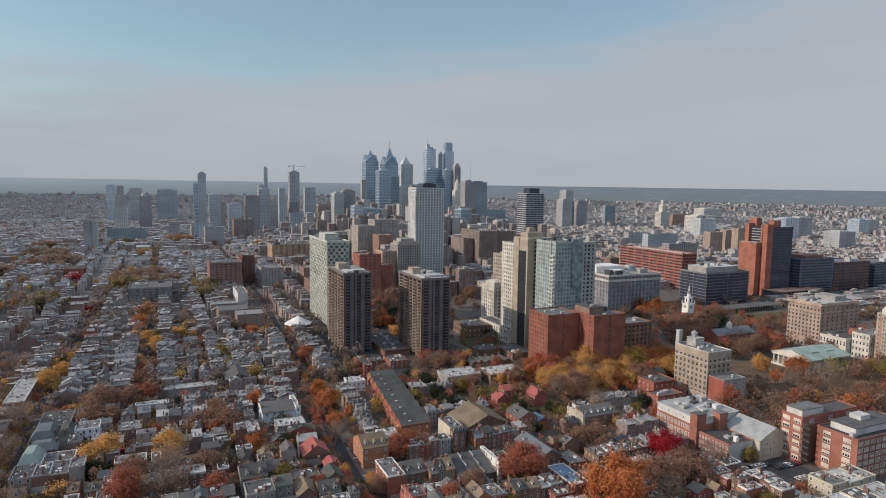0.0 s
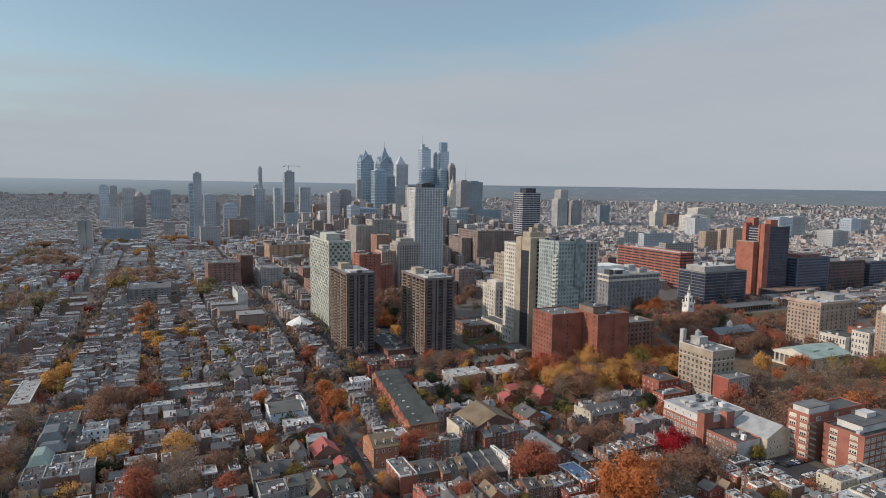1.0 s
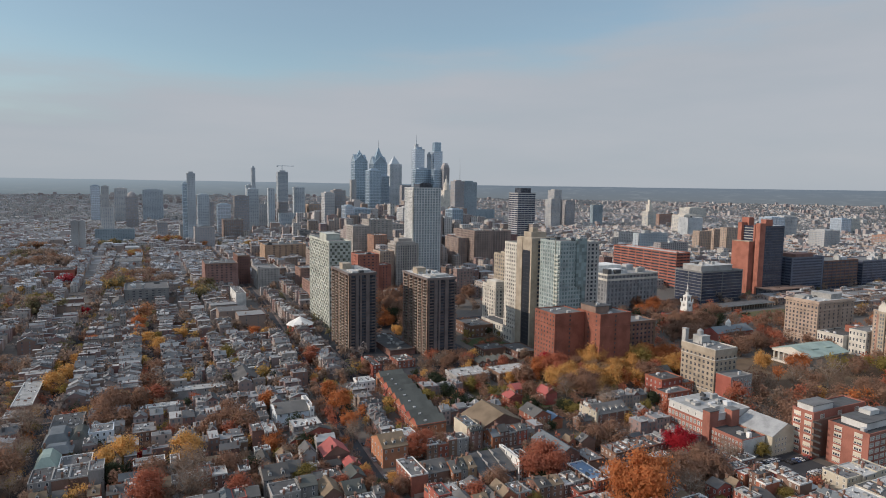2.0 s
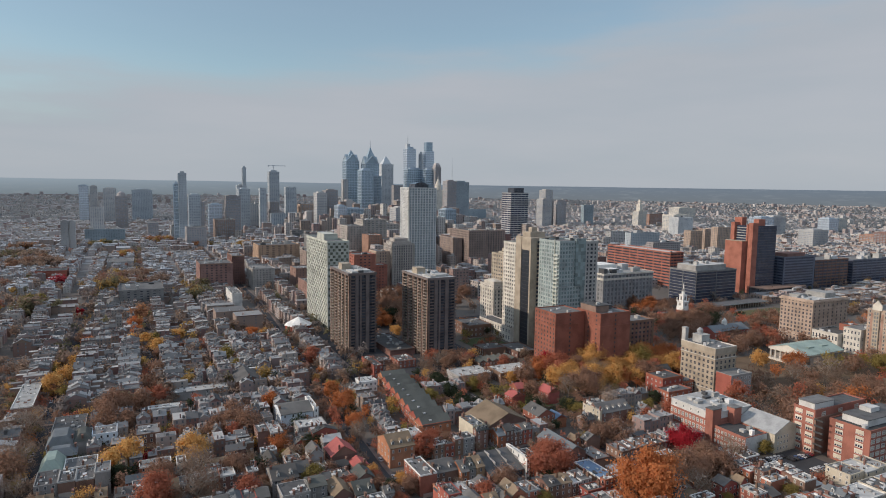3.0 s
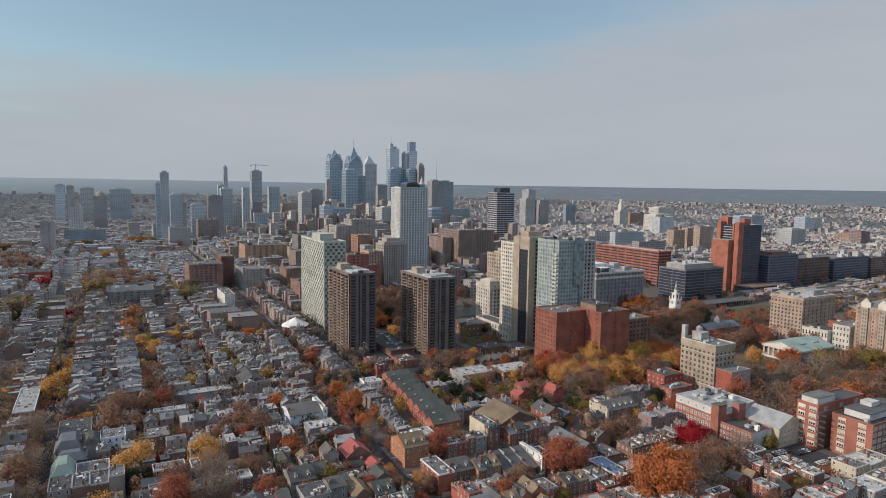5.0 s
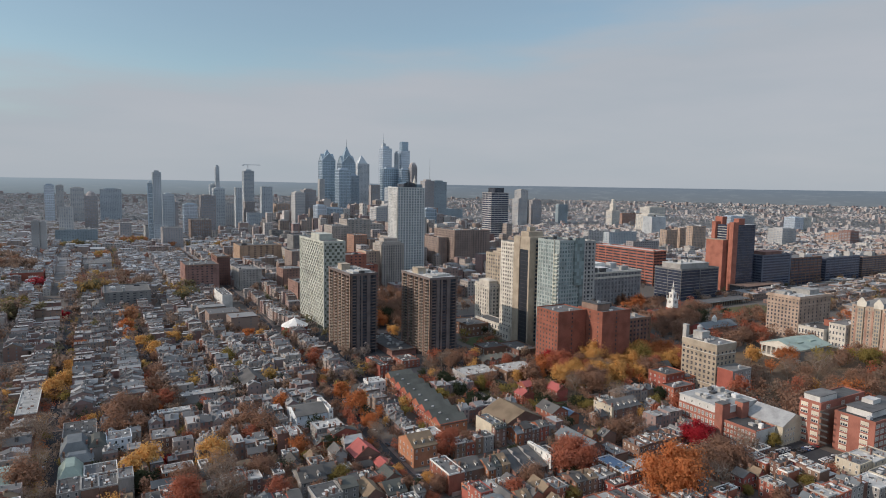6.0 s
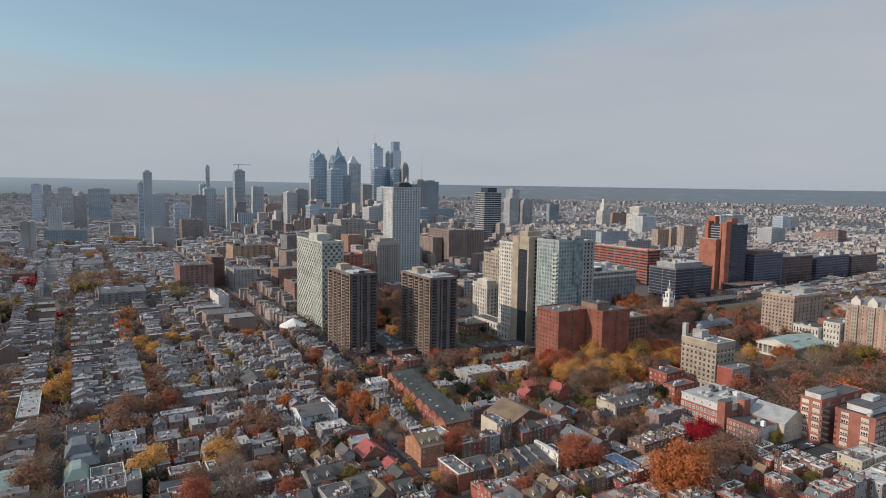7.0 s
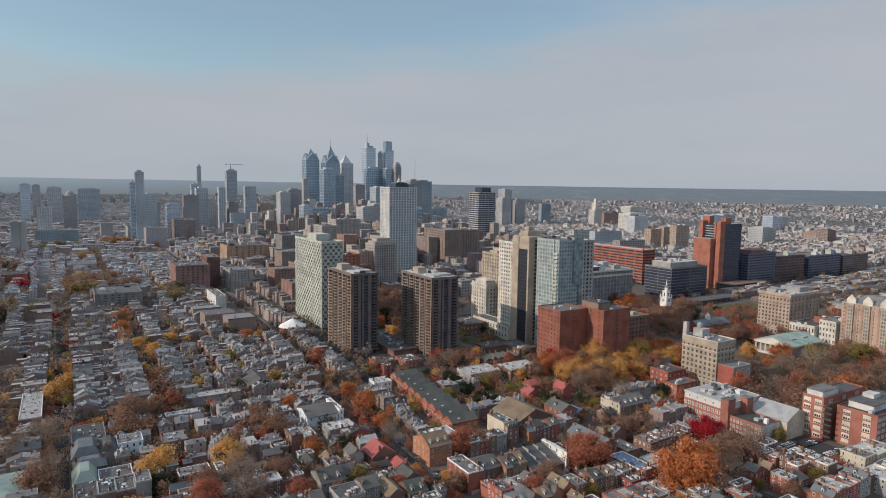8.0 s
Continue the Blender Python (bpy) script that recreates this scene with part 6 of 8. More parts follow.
for i in range(9):
    add_house(120.5 + 1.45 * i, 138.5 + 1.45 * i, 320 + 11.4 * i, 331.2 + 11.4 * i, 7.6, "gable", "x", 3.4, BRICK, DARK_SHINGLE, "brick town house with a sawtooth gable and dark roof", check=False, group="sawtooth town houses", name="town_house")
for i in range(6):
    add_house(217 + 5.6 * i, 222.5 + 5.6 * i, 422 - 0.3 * i, 437 - 0.3 * i, 6.4, "gable", "y", 1.6, BRICK_BROWN, DARK_SHINGLE, **ONE)
# eight-sided brick church beside the street
church = thing("church", 118.5, 603, 0, 0, "eight-sided brick church with a white pointed roof", "church")
take(105.5, 131.5, 590, 616)
part("wall", Shape().tube(0, 0, 0, 8.5, 12.6, 12.6, 8), BRICK, church)
part("roof", Shape().tube(0, 0, 8.5, 9.0, 13.5, 13.3, 8).tube(0, 0, 9.0, 15.5, 13.3, 1.0, 8).tube(0, 0, 15.4, 15.6, 1.0, 0.9, 8), WHITE_PAINT, church, "white pointed roof")
part("finial", Shape().tube(0, 0, 15.6, 17.0, 0.7, 0.15, 8), WHITE_PAINT, bpy.data.objects["church"].children[1])
part("porch", Shape().box(-2, 6, -15.5, -10, 0, 6).box(-2.3, 6.3, -15.8, -10, 6, 6.5, 1), [BRICK, ROOF_GREY], church)
add_house(78, 89, 748, 800, 17, "flat", "y", 2, OFF_WHITE, ROOF_GREY, "white six-storey apartment house", check=False, group="single houses", name="apartment_house")
for q in ((279, 290, 177, 189, 8.5), (290.2, 300, 176, 189, 8), (262, 276, 160, 172, 8), (276.2, 288, 158, 172, 8.5), (288.2, 304, 156, 172, 8), (300.2, 309, 176, 188, 8.5), (265, 280, 143, 155, 8), (281, 300, 140, 153, 8)):
    add_house(*q, "flat", "x", 2, rh.choice([STUCCO_CREAM, STUCCO_GREY, BRICK, STUCCO_CREAM]), rh.choice([ROOF_PALE, ROOF_PALE, ROOF_GREY]), **ONE)

# rows of houses, the nearest blocks
row_x(383, -6, 48, 1, gable=0.3, pale=0.35)
row_x(342, -6, 30, 1, gable=0.3, pale=0.35)
row_x(300, -34, 26, 1)
row_x(272, -60, 26, 1, gable=0.4)
row_x(405, 10, 76, 1)
row_x(408, -48, -24, 1)
row_y(74, 322, 343, -1)
row_y(76.5, 392, 428, -1, slant=0.05)
row_y(71, 250, 292, -1)
row_y(44, 252, 263, 1)
row_y(100.5, 320, 430, 1, depth=(8, 10), hgt=(4.8, 7.2), gable=0.6, slant=0.06, ells=False)
row_y(102, 445, 590, 1, depth=(9, 12), gable=0.75, slant=0.05)
row_y(87, 440, 595, -1, depth=(10, 13), gable=0.6, slant=0.065)
row_y(-63.5, 440, 594, 1, depth=(11, 14), gable=0.75)
row_y(-20, 452, 594, -1, depth=(11, 14), gable=0.75)
row_y(-6.5, 458, 594, 1, depth=(11, 14), gable=0.7)
row_y(30, 462, 590, 1, depth=(8, 10), gable=0.4)
row_y(58, 442, 590, -1, depth=(8, 10), gable=0.4)
row_y(66, 470, 590, -1, depth=(7, 9), gable=0.4)
row_y(-78.5, 440, 594, -1, depth=(11, 14), gable=0.4, pale=0.6)
row_y(-78.5, 300, 428, -1)
row_y(-143, 440, 594, 1)
row_x(286, 114, 140, -1, depth=(9, 11))
row_x(292, 108, 139, 1, depth=(7, 9))
row_x(290, 152, 186, 1, depth=(9, 11))
row_x(228, 96, 200, 1, gable=0.8)
row_x(212, 96, 142, -1, gable=0.8)
row_x(240, 96, 122, 1)
row_y(202.5, 190, 240, -1, depth=(9, 12), gable=0.2)
row_y(213, 188, 240, 1, depth=(9, 12), gable=0.1, pale=0.5)
row_y(236, 188, 214, 1, depth=(8, 10), gable=0.1, pale=0.5)
row_y(249, 180, 205, 1, depth=(8, 10), gable=0.1, pale=0.5)
row_y(180, 180, 226, -1, gable=0.2)
row_x(192, 150, 250, -1, gable=0.3)
row_x(165, 200, 262, 1, gable=0.2, pale=0.7)
row_x(376, 138, 182, 1, gable=0.3)
row_x(332, 136, 184, 1, depth=(7, 9), gable=0.6)
row_x(270, 214, 262, 1, gable=0.3)
row_x(312, 256, 288, 1, gable=0.5)
def fill_yards(x0, x1, y0, y1, tries):
    """Back buildings and lesser houses that crowd the yards between the rows."""
    for _ in range(tries):
        w, d = rh.uniform(4.2, 7.5), rh.uniform(6, 11)
        if rh.random() < 0.4:
            w, d = d, w
        x, y = rh.uniform(x0, x1 - w), rh.uniform(y0, y1 - d)
        if not free(x - 0.6, x + w + 0.6, y - 0.6, y + d + 0.6):
            continue
        roof = "gable" if rh.random() < 0.55 else "flat"
        add_house(x, x + w, y, y + d, rh.uniform(4.5, 8.5), roof, rh.choice("xy"), rh.uniform(1.8, 3.0), None, None, dorm=1 if roof == "gable" and rh.random() < 0.4 else 0)


fill_yards(-66, 78, 252, 430, 900)
fill_yards(-140, -78, 300, 430, 260)
fill_yards(96, 264, 182, 300, 900)
fill_yards(-62, 88, 440, 592, 700)
# blocks further out
def block(x0, x1, y0, y1):
    """One block of the old quarter: rows along its streets, or across, or a few large buildings among trees."""
    mode = rh.random()
    if mode < 0.36:
        row_y(x0, y0, y1, 1, stuff=True, gable=0.35)
        row_y(x1, y0, y1, -1, stuff=True)
        if x1 - x0 > 58:
            m = (x0 + x1) / 2 + rh.uniform(-4, 4)
            row_y(m - 2.5, y0 + rh.uniform(4, 20), y1 - rh.uniform(4, 20), -1, depth=(7, 9), stuff=True, ells=False)
    elif mode < 0.76:
        y = y0
        while y < y1 - 12:
            row_x(y, x0, x1 - rh.uniform(0, 8), 1, stuff=True, gable=0.35)
            y += rh.uniform(19, 27)
    else:
        for _ in range(5):
            w, d = rh.uniform(12, 34), rh.uniform(14, 40)
            a, b = rh.uniform(x0, max(x0 + 1, x1 - w)), rh.uniform(y0, max(y0 + 1, y1 - d))
            add_house(a, a + w, b, b + d, rh.uniform(7, 15), "flat", stuff=True)
        row_y(x0, y0, y1, 1, stuff=True, ells=False)


for x0, x1, y0, y1, h, wall, cover, words in ((-40, 10, 842, 892, 13, HAZED_BRICK, ROOF_GREY, "long brown brick warehouse with a cluttered flat roof"), (-50, -37, 786, 815, 8, STUCCO_GREY, SHINGLE, "small grey hall with a round-headed gable"), (-206, -150, 1474, 1490, 6, BLUE_WHITE, SLATE, "long low shed with a blue roof"), (-60, -20, 1180, 1230, 10, STUCCO_GREY, ROOF_GREY, "broad flat-roofed grey stucco school"), (-150, -110, 1080, 1120, 11, BRICK, ROOF_DARK, "broad brick school with a dark roof")):
    add_house(x0, x1, y0, y1, h, "gable" if cover in (SHINGLE, SLATE) else "flat", "y", 3, wall, cover, words, check=False, group="single houses", name="city_building")
bands = ((441, 593), (607, 728), (742, 898), (912, 1053), (1067, 1210), (1224, 1370), (1384, 1530), (1544, 1700))
for n, (ya, yb) in enumerate(bands):
    xa = -13.0 if n > 0 else -71.0
    while xa > -0.33 * ya - 40:
        xb = xa - (58 if xa == -13.0 and n < 3 else rh.uniform(44, 92))
        if not (math.hypot(xa, ya) < 440 or n == 0 and xa > -72):
            gap = rh.uniform(2.2, 6.6) if n > 1 else 6.6
            block(xb + gap, xa - gap, ya + rh.uniform(-3, 3), yb + rh.uniform(-3, 3))
        xa = xb
for ya, yb in ((607, 728), (742, 898), (912, 1053), (1067, 1210), (1224, 1370)):
    block(-6.5, 40, ya, yb)
    block(45, 94 + (ya - 600) * 0.03, ya, yb)
    row_y(114 + (ya - 600) * 0.02, ya, yb, 1, stuff=True, hgt=(8, 13))
    for xf in (150, 190, 230):
        if ya > 680:
            row_y(xf, ya, yb, 1, stuff=True, hgt=(8, 14), gable=0.15)

near = sorted((s for s in SPECS if not s[13] or s[10]), key=lambda s: (s[14] == "row houses", math.hypot(s[0], s[2])))
close, rest = near[:290], near[290:] + [s for s in SPECS if s[13] and not s[10]]
for s in close:
    build_house(s)
piles = {}
for s in rest:
    piles.setdefault((int(s[0] // 160), int(s[2] // 220)), Pile()).add(s)
for key in sorted(piles):
    piles[key].finish("blocks of brick row houses with grey and pale roofs", key[1] > 3)

# ---- the skyline and the far city ----
def sheen(m, metal=0.6):
    """Mirror-coated curtain glass."""
    m.node_tree.nodes["Principled BSDF"].inputs["Metallic"].default_value = metal
    return m


# skyline walls and glass are lightened: haze put into the base colours
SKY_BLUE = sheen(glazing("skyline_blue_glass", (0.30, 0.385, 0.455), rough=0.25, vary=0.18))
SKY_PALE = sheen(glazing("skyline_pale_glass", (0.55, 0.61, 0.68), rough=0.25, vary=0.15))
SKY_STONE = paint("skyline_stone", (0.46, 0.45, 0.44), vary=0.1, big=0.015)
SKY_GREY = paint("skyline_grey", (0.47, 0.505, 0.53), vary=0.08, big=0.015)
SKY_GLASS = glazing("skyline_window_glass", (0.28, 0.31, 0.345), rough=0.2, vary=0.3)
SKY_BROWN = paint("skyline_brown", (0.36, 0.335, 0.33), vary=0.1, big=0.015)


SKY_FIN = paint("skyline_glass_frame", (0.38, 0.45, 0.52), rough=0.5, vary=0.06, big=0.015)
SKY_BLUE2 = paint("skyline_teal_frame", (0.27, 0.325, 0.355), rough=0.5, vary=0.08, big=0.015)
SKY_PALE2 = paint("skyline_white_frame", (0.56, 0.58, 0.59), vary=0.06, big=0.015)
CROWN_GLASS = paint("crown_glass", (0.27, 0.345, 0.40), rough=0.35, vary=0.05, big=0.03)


def skyscraper(x0, x1, y0, depth, h, body, label, bays=8, fin=None, name="skyscraper"):
    """A far tower: body, floor bands and corner piers, a roof plant."""
    top = thing(name, (x0 + x1) / 2, y0 + depth / 2, 0, 0, label, "skyscraper")
    take(x0, x1, y0, y0 + depth, 4)
    a, b, c, d = -(x1 - x0) / 2, (x1 - x0) / 2, -depth / 2, depth / 2
    glassy = "glass" in body.name
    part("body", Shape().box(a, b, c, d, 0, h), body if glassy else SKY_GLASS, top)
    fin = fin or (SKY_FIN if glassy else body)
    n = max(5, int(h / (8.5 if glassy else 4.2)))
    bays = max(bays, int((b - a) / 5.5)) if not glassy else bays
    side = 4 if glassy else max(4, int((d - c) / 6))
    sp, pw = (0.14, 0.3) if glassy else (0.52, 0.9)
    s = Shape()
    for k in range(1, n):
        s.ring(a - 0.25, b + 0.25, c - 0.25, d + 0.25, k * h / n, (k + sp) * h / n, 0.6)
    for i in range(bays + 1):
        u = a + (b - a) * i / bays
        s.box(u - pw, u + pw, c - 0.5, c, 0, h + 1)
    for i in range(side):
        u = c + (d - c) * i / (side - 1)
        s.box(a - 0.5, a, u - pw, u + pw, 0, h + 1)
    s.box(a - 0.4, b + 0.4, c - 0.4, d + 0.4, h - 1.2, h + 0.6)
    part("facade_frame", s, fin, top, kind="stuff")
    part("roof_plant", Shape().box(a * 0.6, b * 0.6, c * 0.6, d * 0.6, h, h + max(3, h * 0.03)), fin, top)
    return top


def crown(top, steps, mat, name="crown"):
    """Tapering tiers on a tower: (half width, half depth, z) from tier to tier."""
    for (w0, d0, z0), (w1, d1, z1) in zip(steps, steps[1:]):
        part(name, Shape().frustum((-w0, w0, -d0, d0, z0), (-w1, w1, -d1, d1, z1)), mat, top)


def gabled_crown(top, tiers, taper):
    """Crossed gables of glass that step inwards to a point, each edged with a pale chevron."""
    for w, d, z, rise in tiers:
        tier = part("crown", Shape().gable(-w, w, -d, d, z, rise, "y", 0, 0, 0.2, 0.3).gable(-w, w, -d, d, z, rise, "x", 0, 0, 0.2, 0.3), CROWN_GLASS, top, "faceted blue glass crown")
        for sx in (-1, 1):
            part("chevron", Shape().limb((sx * w, -d - 0.5, z), (0, -d - 0.5, z + rise), 0.55, 0.55, 4), SKY_PALE, tier, "pale metal chevron")
            part("chevron", Shape().limb((-w - 0.5, sx * d, z), (-w - 0.5, 0, z + rise), 0.55, 0.55, 4), SKY_PALE, tier, "pale metal chevron")
    crown(top, taper, CROWN_GLASS, "crown_tip")


def spire(top, x, y, z0, z1, r=1.2):
    part("spire", Shape().tube(x, y, z0, z1, r, 0.3, 6), SKY_GREY, top)


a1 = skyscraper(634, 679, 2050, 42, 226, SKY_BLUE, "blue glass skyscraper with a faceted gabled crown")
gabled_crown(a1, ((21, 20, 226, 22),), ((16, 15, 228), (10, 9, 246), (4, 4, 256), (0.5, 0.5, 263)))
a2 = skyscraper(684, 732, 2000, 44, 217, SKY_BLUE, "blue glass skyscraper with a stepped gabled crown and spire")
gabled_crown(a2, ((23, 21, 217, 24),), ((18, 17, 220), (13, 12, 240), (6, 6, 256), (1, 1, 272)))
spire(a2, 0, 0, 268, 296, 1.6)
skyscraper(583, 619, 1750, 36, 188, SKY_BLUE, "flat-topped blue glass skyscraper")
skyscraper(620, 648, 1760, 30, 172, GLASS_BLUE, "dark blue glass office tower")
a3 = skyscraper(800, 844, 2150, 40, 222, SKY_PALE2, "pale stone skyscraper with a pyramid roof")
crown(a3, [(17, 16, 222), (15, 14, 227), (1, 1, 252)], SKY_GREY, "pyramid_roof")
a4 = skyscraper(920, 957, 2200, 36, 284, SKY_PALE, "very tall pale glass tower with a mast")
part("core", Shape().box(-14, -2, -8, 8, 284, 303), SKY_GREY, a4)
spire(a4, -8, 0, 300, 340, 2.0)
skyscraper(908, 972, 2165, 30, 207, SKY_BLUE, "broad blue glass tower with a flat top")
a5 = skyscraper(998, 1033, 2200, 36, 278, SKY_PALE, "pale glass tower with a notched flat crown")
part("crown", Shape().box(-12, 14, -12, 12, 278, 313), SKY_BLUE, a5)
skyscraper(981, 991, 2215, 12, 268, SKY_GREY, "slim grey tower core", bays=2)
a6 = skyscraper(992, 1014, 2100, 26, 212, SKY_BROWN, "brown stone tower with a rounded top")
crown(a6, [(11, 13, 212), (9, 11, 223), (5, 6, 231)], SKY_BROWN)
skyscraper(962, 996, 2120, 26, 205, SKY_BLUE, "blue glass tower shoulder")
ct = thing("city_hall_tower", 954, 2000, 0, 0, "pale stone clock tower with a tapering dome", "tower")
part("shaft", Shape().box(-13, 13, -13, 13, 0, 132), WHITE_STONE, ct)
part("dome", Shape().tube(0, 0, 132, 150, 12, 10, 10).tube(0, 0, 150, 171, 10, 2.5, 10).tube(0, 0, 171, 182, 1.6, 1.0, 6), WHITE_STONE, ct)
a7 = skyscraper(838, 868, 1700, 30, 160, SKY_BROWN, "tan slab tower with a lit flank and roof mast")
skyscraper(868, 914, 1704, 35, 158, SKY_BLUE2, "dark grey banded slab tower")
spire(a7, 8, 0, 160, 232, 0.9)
a8 = framed_block("banded_tower", 748, 795, 1206, 1245, 131, 26, 5, 3, SKY_STONE, NAVY_GLASS, "dark office tower with pale horizontal bands", "office tower", pier=0.03, spandrel=0.36, units=0)
part("penthouse", Shape().box(-12, 14, -14, 12, 131, 143), GLASS_DARK, a8)
OFFICES = (
    (278, 332, 1960, 1991, 81, SKY_STONE, SKY_GLASS, "grey stone office block"),
    (362, 390, 1960, 1994, 88, SKY_BROWN, SKY_GLASS, "brown brick tower with a flat roof"),
    (335, 374, 1802, 1825, 61, SKY_GREY, GLASS_BLUE, "pale blue glazed apartment block"),
    (433, 445, 1960, 1982, 78, HAZE_BROWN, SKY_GLASS, "narrow red-brown tower with a flat roof"),
    (454, 498, 1960, 1996, 81, ROSE_STONE, SKY_GLASS, "tan stone tower with rows of windows"),
    (594, 611, 1960, 1978, 161, SKY_STONE, SKY_GLASS, "white slim high-rise with a flat roof"),
    (312, 330, 1850, 1868, 131, SKY_GREY, SKY_GLASS, "grey slim high-rise with a flat roof"),
    (397, 429, 1900, 1922, 134, SKY_GREY, SKY_GLASS, "grey-green high-rise with a flat roof"),
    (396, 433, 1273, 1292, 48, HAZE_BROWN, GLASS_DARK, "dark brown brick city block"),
    (404, 459, 1175, 1201, 60, ROSE_STONE, GLASS_GREY, "orange-tan stone city block with a deep cornice"),
    (694, 716, 1960, 1981, 67, SKY_STONE, SKY_GLASS, "tan stone tower with a flat roof"),
    (728, 789, 1960, 1991, 74, ROSE_STONE, SKY_GLASS, "ornate tan stone office block"),
    (1000, 1130, 1960, 1978, 64, SKY_BLUE2, GLASS_BLUE, "teal glass office block"),
    (1063, 1161, 1944, 1962, 34, SKY_STONE, SKY_GLASS, "pale grey low office block"),
    (672, 706, 1900, 1921, 141, SKY_GREY, SKY_GLASS, "pale grey stepped high-rise"),
    (725, 756, 1850, 1869, 145, SKY_BROWN, SKY_GLASS, "grey-brown high-rise with a flat roof"),
    (-120, -87, 1960, 1978, 73, SKY_STONE, SKY_GLASS, "grey apartment block with a pale flank"),
    (-117, -34, 1652, 1670, 32, SKY_BLUE2, GLASS_BLUE, "long low teal glazed school"),
    (17, 43, 1787, 1847, 39, SKY_BROWN, SKY_GLASS, "tan apartment block with a flat roof"),
    (67, 85, 1679, 1739, 36, SKY_STONE, SKY_GLASS, "grey apartment block with a flat roof"),
    (89, 131, 1511, 1554, 43, SKY_BROWN, SKY_GLASS, "long grey-brown apartment block"),
    (150, 174, 1960, 2020, 88, SKY_BROWN, SKY_GLASS, "brown apartment tower with a flat roof"),
    (167, 213, 1648, 1703, 52, HAZE_BROWN, SKY_GLASS, "brown stone apartment house with a penthouse"),
    (1510, 1573, 1423, 1462, 58, SKY_PALE2, SKY_GLASS, "white blank-walled tower block"),
    (1142, 1180, 1046, 1066, 49, ROSE_STONE, GLASS_GREY, "tan brick tower block"),
    (1213, 1233, 1066, 1084, 51, ROSE_STONE, GLASS_GREY, "tan brick tower block"),
    (1181, 1227, 1004, 1022, 59, ROSE_STONE, GLASS_GREY, "tan brick tower block"),
    (1041, 1100, 1203, 1221, 38, SKY_STONE, GLASS_GREY, "tan stone office block"),
    (983, 1070, 1072, 1090, 45, SKY_GREY, GLASS_BLUE, "blue-grey glazed office block"),
    (1576, 1624, 1960, 1978, 80, SKY_BLUE2, GLASS_BLUE, "blue glass office block"),
    (1836, 1975, 1872, 1890, 46, HAZED_ORANGE_BRICK, SKY_GLASS, "long orange brick loft block"),
    (861, 932, 883, 901, 43, SKY_BROWN, GLASS_DARK, "dark grey office block"),
)
for x0, x1, y0, y1, h, w, g, words in OFFICES:
    framed_block("city_office", x0, x1, y0, y1, h, max(3, int(h / 4)), max(3, int((x1 - x0) / 5)), max(3, int((y1 - y0) / 5)), w, g, words, "office building", pier=0.45, spandrel=0.45, units=2)

rm = random.Random(14)
MIDTOWN = [HAZED_BRICK, DECO_STONE, ROSE_STONE, GREY_STONE, SKY_STONE, SKY_PALE2, GREY_STONE, SKY_GREY, SKY_BROWN]
spots = 0
while spots < 26:
    mx = rm.uniform(260, 1000)
    my = rm.uniform(940, 1650)
    mw, md = rm.uniform(22, 44), rm.uniform(22, 42)
    if mx > 0.62 * my or not free(mx - 3, mx + mw + 3, my - 3, my + md + 3) or on_street(mx + mw / 2, my + md / 2, 14):
        continue
    spots += 1
    mh = rm.uniform(22, 48) + 20 * rm.random() * (my > 1250)
    mwall = rm.choice(MIDTOWN)
    framed_block("city_office", mx, mx + mw, my, my + md, mh, int(mh / 4), int(mw / 4), int(md / 4), mwall, rm.choice([GLASS_GREY, GLASS_BLUE, GLASS]), "midtown office block with rows of windows and a flat roof", "office building", pier=rm.uniform(0.2, 0.6), spandrel=rm.uniform(0.35, 0.6), units=1)
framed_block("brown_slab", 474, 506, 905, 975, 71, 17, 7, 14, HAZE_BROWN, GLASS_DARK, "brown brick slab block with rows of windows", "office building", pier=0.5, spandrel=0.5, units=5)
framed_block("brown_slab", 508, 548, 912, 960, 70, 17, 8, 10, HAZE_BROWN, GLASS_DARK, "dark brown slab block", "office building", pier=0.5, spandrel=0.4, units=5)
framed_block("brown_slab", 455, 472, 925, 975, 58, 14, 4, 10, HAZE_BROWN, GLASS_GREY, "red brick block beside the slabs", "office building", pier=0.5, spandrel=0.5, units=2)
framed_block("red_block", 222, 250, 742, 772, 57, 14, 5, 5, ROSE_BRICK, GLASS_DARK, "orange-red brick block with a flat top", "office building", pier=0.6, spandrel=0.6, units=3)
framed_block("red_block", 252, 268, 748, 772, 42, 10, 4, 5, ROSE_BRICK, GLASS_DARK, "red brick block with a flat roof", "office building", pier=0.6, spandrel=0.6, units=3)
for x0, x1, y0, y1, h, w in ((322, 345, 968, 1000, 62, HAZED_ORANGE_BRICK), (346, 372, 960, 1000, 55, HAZE_BROWN), (375, 398, 940, 985, 60, DECO_STONE), (300, 330, 1010, 1050, 75, DECO_STONE), (345, 390, 1060, 1100, 82, DECO_STONE), (400, 440, 1120, 1170, 70, DECO_STONE), (255, 290, 1080, 1120, 55, GREY_STONE), (218, 250, 960, 1000, 40, HAZE_BROWN)):
    framed_block("office_building", x0, x1, y0, y1, h, int(h / 4), 6, 7, w, GLASS_GREY, "old city office block with rows of windows", "office building", pier=0.55, spandrel=0.55, units=4)
